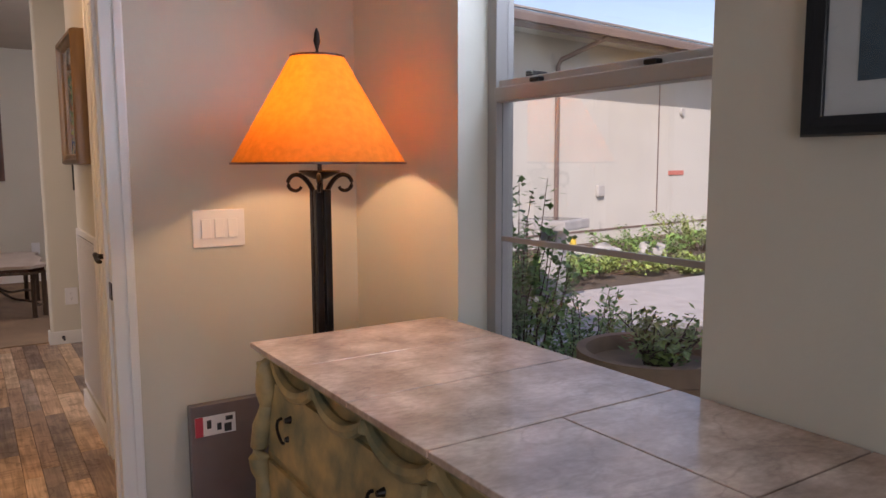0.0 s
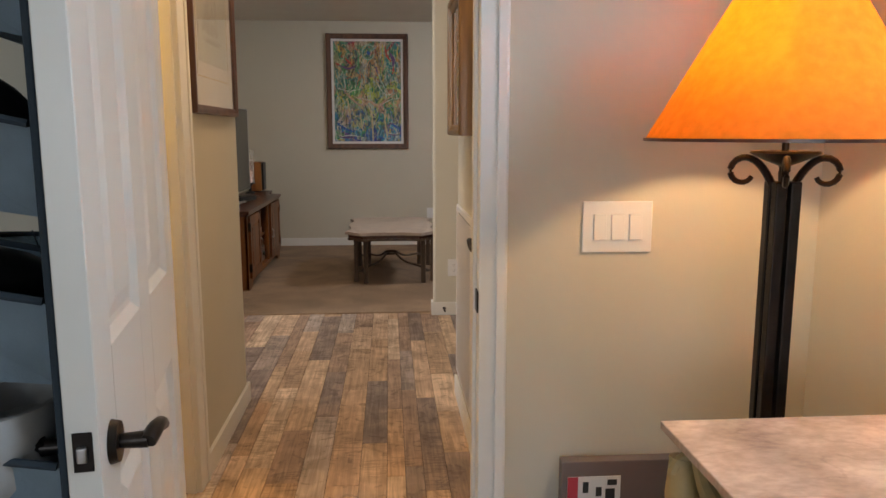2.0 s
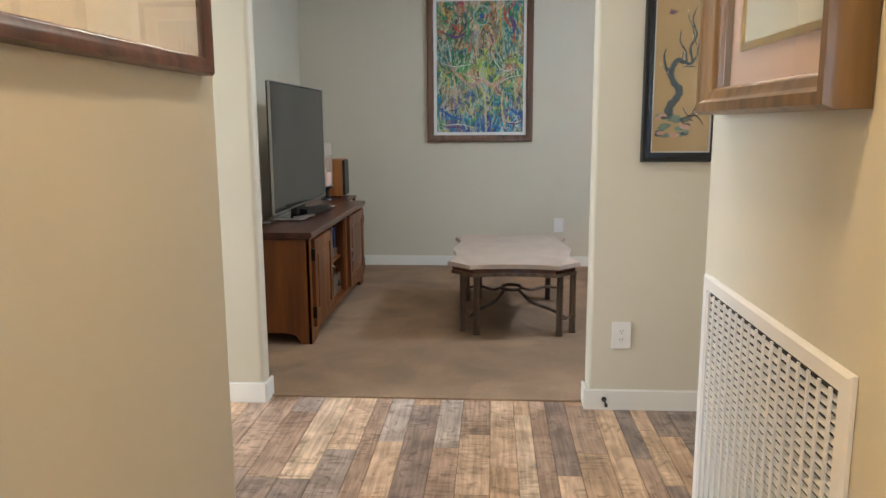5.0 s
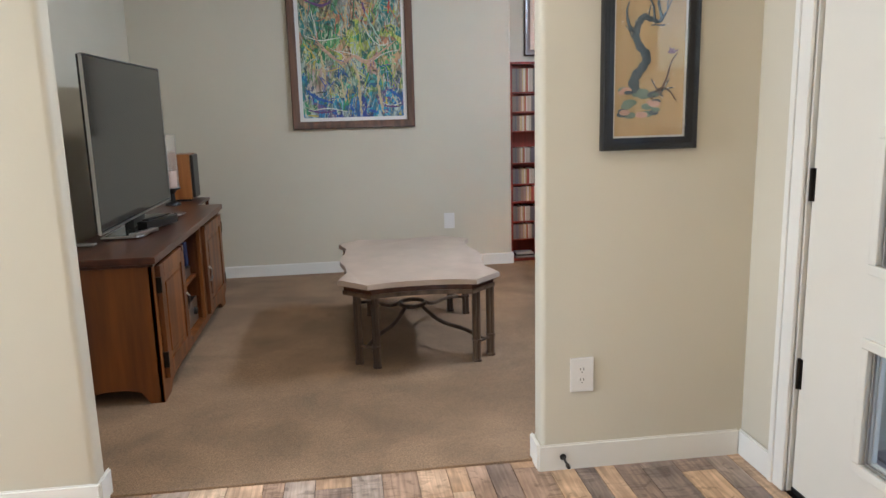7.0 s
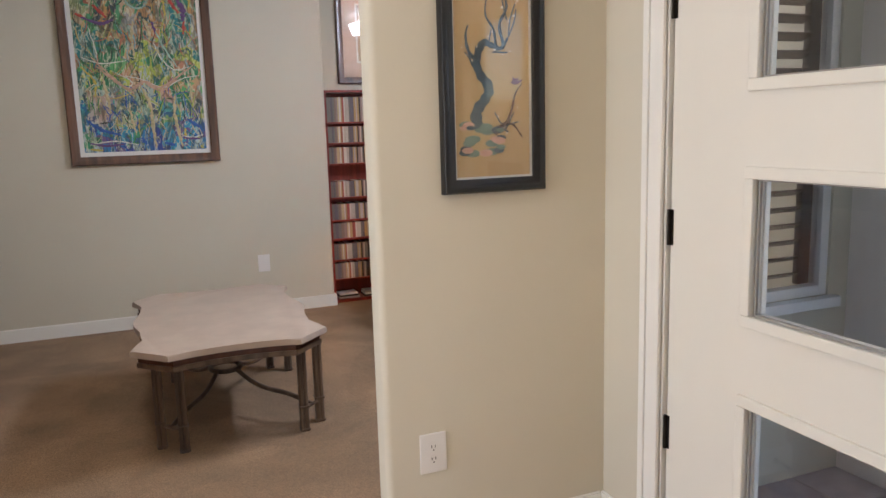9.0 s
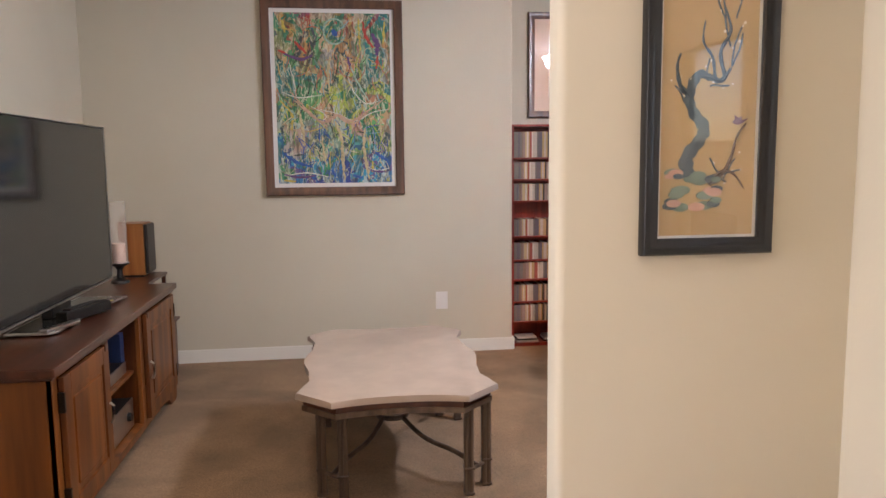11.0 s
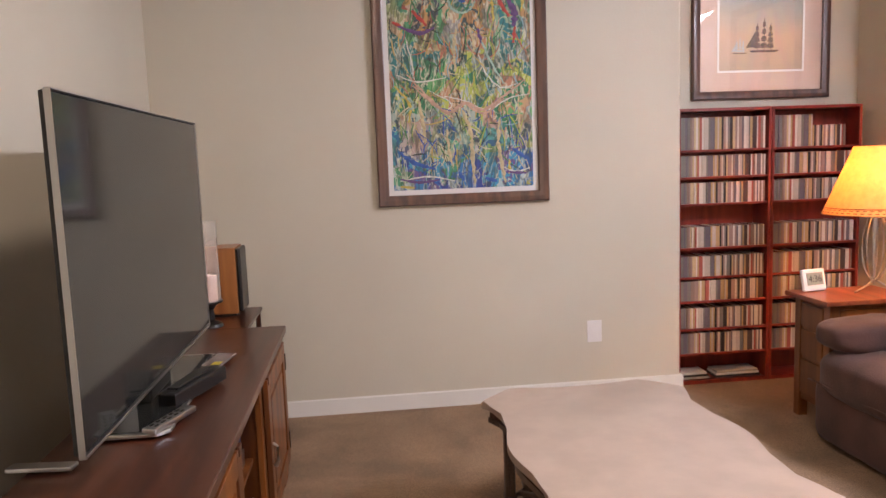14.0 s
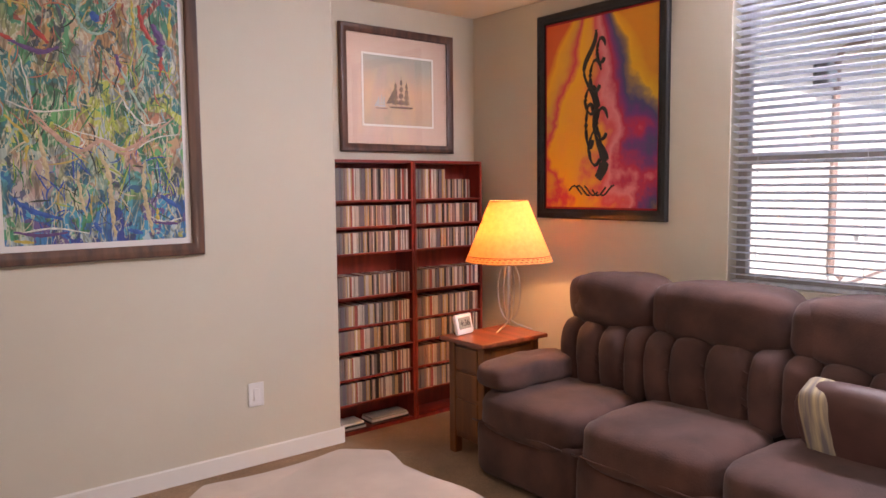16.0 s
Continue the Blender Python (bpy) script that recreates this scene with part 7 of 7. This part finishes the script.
neighbour()
b = thing("birdbath", "pale grey square concrete birdbath standing in the garden", "birdbath", (5.0, 5.72, -0.22))
b.matrix_world = pose(5.0, 5.72, -0.22, 0, 0, 20)
part("pedestal", quick_box(-0.10, 0.10, -0.10, 0.10, 0, 0.92, 0.02), "concrete", b)
bm = quick_box(-0.27, 0.27, -0.27, 0.27, 0.92, 1.02, 0.02)
part("basin", bm, "concrete", b)
part("water", quick_box(-0.2, 0.2, -0.2, 0.2, 1.0205, 1.022), "screen", b)
part("foot", quick_box(-0.16, 0.16, -0.16, 0.16, 0, 0.05, 0.01), "concrete", b)


def leafy(bm, c, size, rng):
    a, t = rng.uniform(0, 6.28), rng.uniform(-0.6, 0.9)
    d = Vector((math.cos(a) * math.cos(t), math.sin(a) * math.cos(t), math.sin(t)))
    s = d.cross(Vector((0, 0, 1))).normalized() * size * 0.32
    u = s.cross(d).normalized() * size * 0.06
    p = [bm.verts.new(q) for q in (c, c + d * size * 0.5 + s + u, c + d * size, c + d * size * 0.5 - s + u)]
    bm.faces.new(p)


def shrub(name, label, at, height, spread, stems, leaves, size, seed, m="leaf", category="shrub"):
    rng = random.Random(seed)
    t = thing(name, label, category, at)
    wood_bm, leaf_bm = bmesh.new(), bmesh.new()
    for k in range(stems):
        a, r = rng.uniform(0, 6.28), rng.uniform(0.2, 1) * spread
        top = Vector((math.cos(a) * r, math.sin(a) * r, height * rng.uniform(0.55, 1)))
        pts = [Vector((math.cos(a) * r * 0.25, math.sin(a) * r * 0.25, 0)).lerp(top, s) + Vector((rng.uniform(-1, 1), rng.uniform(-1, 1), 0)) * 0.03 * s for s in np.linspace(0, 1, 6)]
        tube(wood_bm, pts, [0.008 * (1 - 0.75 * i / 5) for i in range(6)], 5)
        for j in range(leaves):
            s = rng.uniform(0.2, 1) ** 0.8
            i = min(int(s * 5), 4)
            c = pts[i].lerp(pts[i + 1], s * 5 - i) + Vector((rng.gauss(0, 0.03), rng.gauss(0, 0.03), rng.gauss(0, 0.02)))
            leafy(leaf_bm, c, size * rng.uniform(0.6, 1.2), rng)
    part("stems", wood_bm, "inkbrown", t)
    part("leaves", leaf_bm, m, t, kind="stuff")
    return t


def pot(at, r, h, label, m="terracotta"):
    p = thing("garden_pot", label, "plant pot", at)
    part("pot_body", lathe(bmesh.new(), [(r * 0.62, 0), (r * 0.8, h * 0.4), (r * 0.95, h * 0.82), (r * 0.96, h * 0.86), (r * 1.05, h * 0.88), (r * 1.06, h), (r * 0.93, h), (r * 0.9, h * 0.9), (r * 0.02, h * 0.88)], 36, close=True), m, p, smooth=True)
    return p


pot((2.62, 2.33, -0.22), 0.33, 0.72, "large terracotta pot with sprawling greenery outside the bedroom window")
shrub("potted_plant", "low green plant sprawling from the big terracotta pot", (2.62, 2.33, 0.42), 0.26, 0.30, 26, 26, 0.045, 5, "leafpale", "plant")
pot((2.32, 3.28, -0.22), 0.16, 0.78, "tall tan glazed pot among garden shrubs")
shrub("tall_shrub", "loose tall green shrub close outside the bedroom window", (2.75, 3.55, -0.22), 1.5, 0.45, 34, 70, 0.06, 6)
shrub("tall_shrub", "feathery green shrub beside the window with upright shoots", (2.35, 3.0, -0.22), 0.95, 0.35, 24, 60, 0.05, 7, "leafpale")
shrub("tall_shrub", "low yellow-green shrub in front of the garden path", (3.3, 3.0, -0.22), 0.72, 0.5, 26, 50, 0.05, 8, "leafpale")
shrub("tall_shrub", "flowering green shrub near the pale path", (3.7, 3.9, -0.22), 0.65, 0.6, 26, 50, 0.05, 12)
for k, (x, y, s, h) in enumerate(((5.2, 7.1, 0.9, 0.5), (6.4, 7.4, 1.0, 0.35), (7.6, 7.7, 1.1, 0.3), (9.6, 8.6, 1.2, 0.5), (11.3, 8.8, 1.2, 0.7), (4.3, 6.9, 0.7, 0.7), (8.6, 7.2, 0.9, 0.25))):
    shrub("ground_cover", "low spreading grey-green ground cover beyond the path", (x, y, -0.22), h, s, 40, 45, 0.07, 20 + k, "leaf" if k % 2 else "leafpale")
for k, (x, y) in enumerate(((7.9, 8.4), (8.5, 8.5), (9.3, 8.2))):
    g = thing("garden_rock", "rounded pale boulder in the garden bed", "rock", (x, y, -0.22))
    part("stone", puff(bmesh.new(), -0.3, 0.3, -0.2, 0.2, -0.05, 0.3, 2.4, 8, 0.05, k), "concrete", g, smooth=2)
g = thing("path_light", "yellow and white garden stake light by the wall", "garden light", (8.6, 9.3, -0.22))
part("stake", rod(bmesh.new(), (0, 0, 0), (0, 0, 0.35), 0.02, None, 8), "concrete", g)
part("yellow_cap", rod(bmesh.new(), (0, 0, 0.2), (0, 0, 0.34), 0.06, 0.05, 14), mat("yellow_plastic", (0.7, 0.5, 0.05)), g)

# porch beyond the entry door
structure("porch_floor", quick_box(1.45, 2.395, 3.9, 6.265, -0.22, -0.06), "grout", "dark joints of the porch paving")
for r in range(9):
    for c in range(4):
        x = max(1.47 + c * 0.345 - (0.17 if r % 2 else 0), 1.455)
        x1 = min(1.47 + c * 0.345 - (0.17 if r % 2 else 0) + 0.335, 2.392)
        y = 3.92 + r * 0.262
        if x1 - x > 0.02:
            part("paver", quick_box(x, x1, y, y + 0.252, -0.06, -0.045, 0.004, 1), "paver", bpy.data.objects["porch_floor"])
wall("wall_19", 2.40, 2.52, 5.5, 6.27, 3.3, material="porchwall", label="pinkish stucco porch wall outside the entry door", low=-0.22)
# Unseen slab added overhead to keep direct sun off the porch wall.
structure("porch_ceiling", quick_box(1.45, 2.0, 4.0, 6.27, 2.9, 3.0), "stucco", "unseen stucco slab added to shade the porch wall")
w = thing("window_3", "white-framed porch window with dark brown shutters behind glass", "window", (1.925, 6.27, 0))
w["kind"] = "structure"
for a in ((-0.375, -0.335, 0.68, 2.2), (0.335, 0.375, 0.68, 2.2), (-0.335, 0.335, 0.68, 0.72), (-0.335, 0.335, 2.16, 2.2), (-0.335, 0.335, 1.43, 1.465)):
    part("window_frame", quick_box(a[0], a[1], 0.01, 0.06, a[2], a[3], 0.003), "white", w)
part("window_sill", quick_box(-0.40, 0.40, -0.04, 0.01, 0.64, 0.68, 0.004), "white", w)
g = part("pane", quick_box(-0.335, 0.335, 0.034, 0.038, 0.72, 2.16), "glass", w)
g.visible_shadow = False
part("shutter_stile", quick_box(0.28, 0.335, 0.06, 0.09, 0.72, 2.16, 0.003), "shutter", w)
part("shutter_stile", quick_box(-0.335, -0.28, 0.06, 0.09, 0.72, 2.16, 0.003), "shutter", w)
slat = None
for k in range(22):
    if slat is None:
        slat = s = part("shutter_slat", quick_box(-0.278, 0.278, -0.028, 0.028, -0.004, 0.004, 0.003, 1), "shutter", w)
    else:
        s = new("shutter_slat", slat.data)
        s.parent = w
    s.matrix_basis = pose(0, 0.072, 0.76 + k * 0.064, -25)


# ---- plank floor, built last ----
def plank_material(name, source):
    m = bpy.data.materials.new(name)
    m.use_nodes = True
    nt = m.node_tree
    L = nt.links.new
    b = nt.nodes["Principled BSDF"]
    if source == "object":
        rnd = nt.nodes.new("ShaderNodeObjectInfo").outputs["Random"]
    else:
        rnd = nt.nodes.new("ShaderNodeNewGeometry").outputs["Random Per Island"]
    r = nt.nodes.new("ShaderNodeValToRGB")
    r.color_ramp.interpolation = "CONSTANT"
    cols = [(0.398, 0.269, 0.193), (0.585, 0.404, 0.275), (0.292, 0.211, 0.17), (0.515, 0.339, 0.216), (0.363, 0.281, 0.234), (0.655, 0.48, 0.339), (0.468, 0.31, 0.199), (0.269, 0.205, 0.175), (0.562, 0.386, 0.252), (0.48, 0.38, 0.316)]
    while len(r.color_ramp.elements) < len(cols):
        r.color_ramp.elements.new(0.5)
    for i, (e, c) in enumerate(zip(r.color_ramp.elements, cols)):
        e.position, e.color = i / len(cols), (*c, 1)
    L(rnd, r.inputs[0])
    tc = nt.nodes.new("ShaderNodeTexCoord")
    off = nt.nodes.new("ShaderNodeVectorMath")
    off.operation = "SCALE"
    comb = nt.nodes.new("ShaderNodeCombineXYZ")
    for k in range(3):
        L(rnd, comb.inputs[k])
    L(comb.outputs[0], off.inputs[0])
    off.inputs["Scale"].default_value = 37
    add = nt.nodes.new("ShaderNodeVectorMath")
    L(tc.outputs["Object"], add.inputs[0])
    L(off.outputs[0], add.inputs[1])
    grain = nt.nodes.new("ShaderNodeMapping")
    grain.inputs["Scale"].default_value = (38, 2.2, 1)
    L(add.outputs[0], grain.inputs[0])
    n1 = node(nt, "ShaderNodeTexNoise", Scale=1.6, Detail=6.0, Distortion=0.8)
    L(grain.outputs[0], n1.inputs["Vector"])
    n2 = node(nt, "ShaderNodeTexNoise", Scale=6.0, Detail=4.0, Distortion=0.6)
    L(add.outputs[0], n2.inputs["Vector"])
    saw = nt.nodes.new("ShaderNodeMapping")
    saw.inputs["Scale"].default_value = (6, 34, 1)
    L(add.outputs[0], saw.inputs[0])
    n3 = node(nt, "ShaderNodeTexNoise", Scale=1.5, Detail=3.0, Distortion=1.0)
    L(saw.outputs[0], n3.inputs["Vector"])

    def mult(col, fac, lo, hi, a, c):
        ma = nt.nodes.new("ShaderNodeMapRange")
        ma.inputs[1].default_value, ma.inputs[2].default_value, ma.inputs[3].default_value, ma.inputs[4].default_value = lo, hi, a, c
        L(fac, ma.inputs[0])
        hs = nt.nodes.new("ShaderNodeHueSaturation")
        L(ma.outputs[0], hs.inputs["Value"])
        L(col, hs.inputs["Color"])
        return hs.outputs[0]

    c = mult(r.outputs[0], n1.outputs["Fac"], 0.35, 0.65, 0.80, 1.24)
    c = mult(c, n2.outputs["Fac"], 0.36, 0.64, 0.78, 1.18)
    # saw marks and dark figure show in patches only
    patch = node(nt, "ShaderNodeTexNoise", Scale=3.5, Detail=2.0)
    L(add.outputs[0], patch.inputs["Vector"])
    spread = nt.nodes.new("ShaderNodeMapRange")
    for k, v in zip((1, 2, 3, 4), (0.50, 0.58, 1.0, 0.0)):
        spread.inputs[k].default_value = v
    L(patch.outputs["Fac"], spread.inputs[0])
    top = nt.nodes.new("ShaderNodeMath")
    top.operation = "MAXIMUM"
    L(n3.outputs["Fac"], top.inputs[0])
    L(spread.outputs[0], top.inputs[1])
    c = mult(c, top.outputs[0], 0.40, 0.52, 0.74, 1.0)
    knot = node(nt, "ShaderNodeTexNoise", Scale=9.0, Detail=5.0, Distortion=2.5)
    L(add.outputs[0], knot.inputs["Vector"])
    c = mult(c, knot.outputs["Fac"], 0.32, 0.42, 0.66, 1.0)
    L(c, b.inputs["Base Color"])
    b.inputs["Roughness"].default_value = 0.24
    bp = nt.nodes.new("ShaderNodeBump")
    bp.inputs["Strength"].default_value, bp.inputs["Distance"].default_value = 0.35, 0.001
    L(n1.outputs["Fac"], bp.inputs["Height"])
    L(bp.outputs[0], b.inputs["Normal"])
    return m


M["plank"] = plank_material("wood_plank", "object")
M["plankfar"] = plank_material("wood_plank_joined", "island")
rng = random.Random(3)
floor = bpy.data.objects["floor_bedroom"]
far = bmesh.new()
x = -3.7
while x < 1.27:
    w = rng.choice((0.075, 0.095, 0.11, 0.13))
    w = min(w, 1.27 - x)
    y = -2.2 - rng.uniform(0, 0.9)
    while y < 6.349:
        ln = rng.uniform(0.45, 1.15)
        y1 = min(y + ln, 6.35)
        cy = (y + y1) / 2
        near = cy > 1.3 and -1.45 < x < 1.27 and not (cy < 4.2 and (x < -0.75 or x > 0.6))
        g = 0.0009
        if near:
            part("plank", quick_box(x + g, x + w - g, max(y, -2.2) + g, y1 - g, -0.008, 0.0, 0.0012, 1), "plank", floor)
        elif y1 > -2.2:
            box(far, x + g, x + w - g, max(y, -2.2) + g, y1 - g, -0.008, 0.0)
        y = y1
    x += w
part("planks", far, "plankfar", floor, "rest of the mixed brown wood-look planks", kind="stuff")
structure("carpet_edge", quick_box(-1.072, 0.486, 6.343, 6.357, -0.004, 0.009, 0.003), "carpet", "rolled carpet edge at the plank floor")
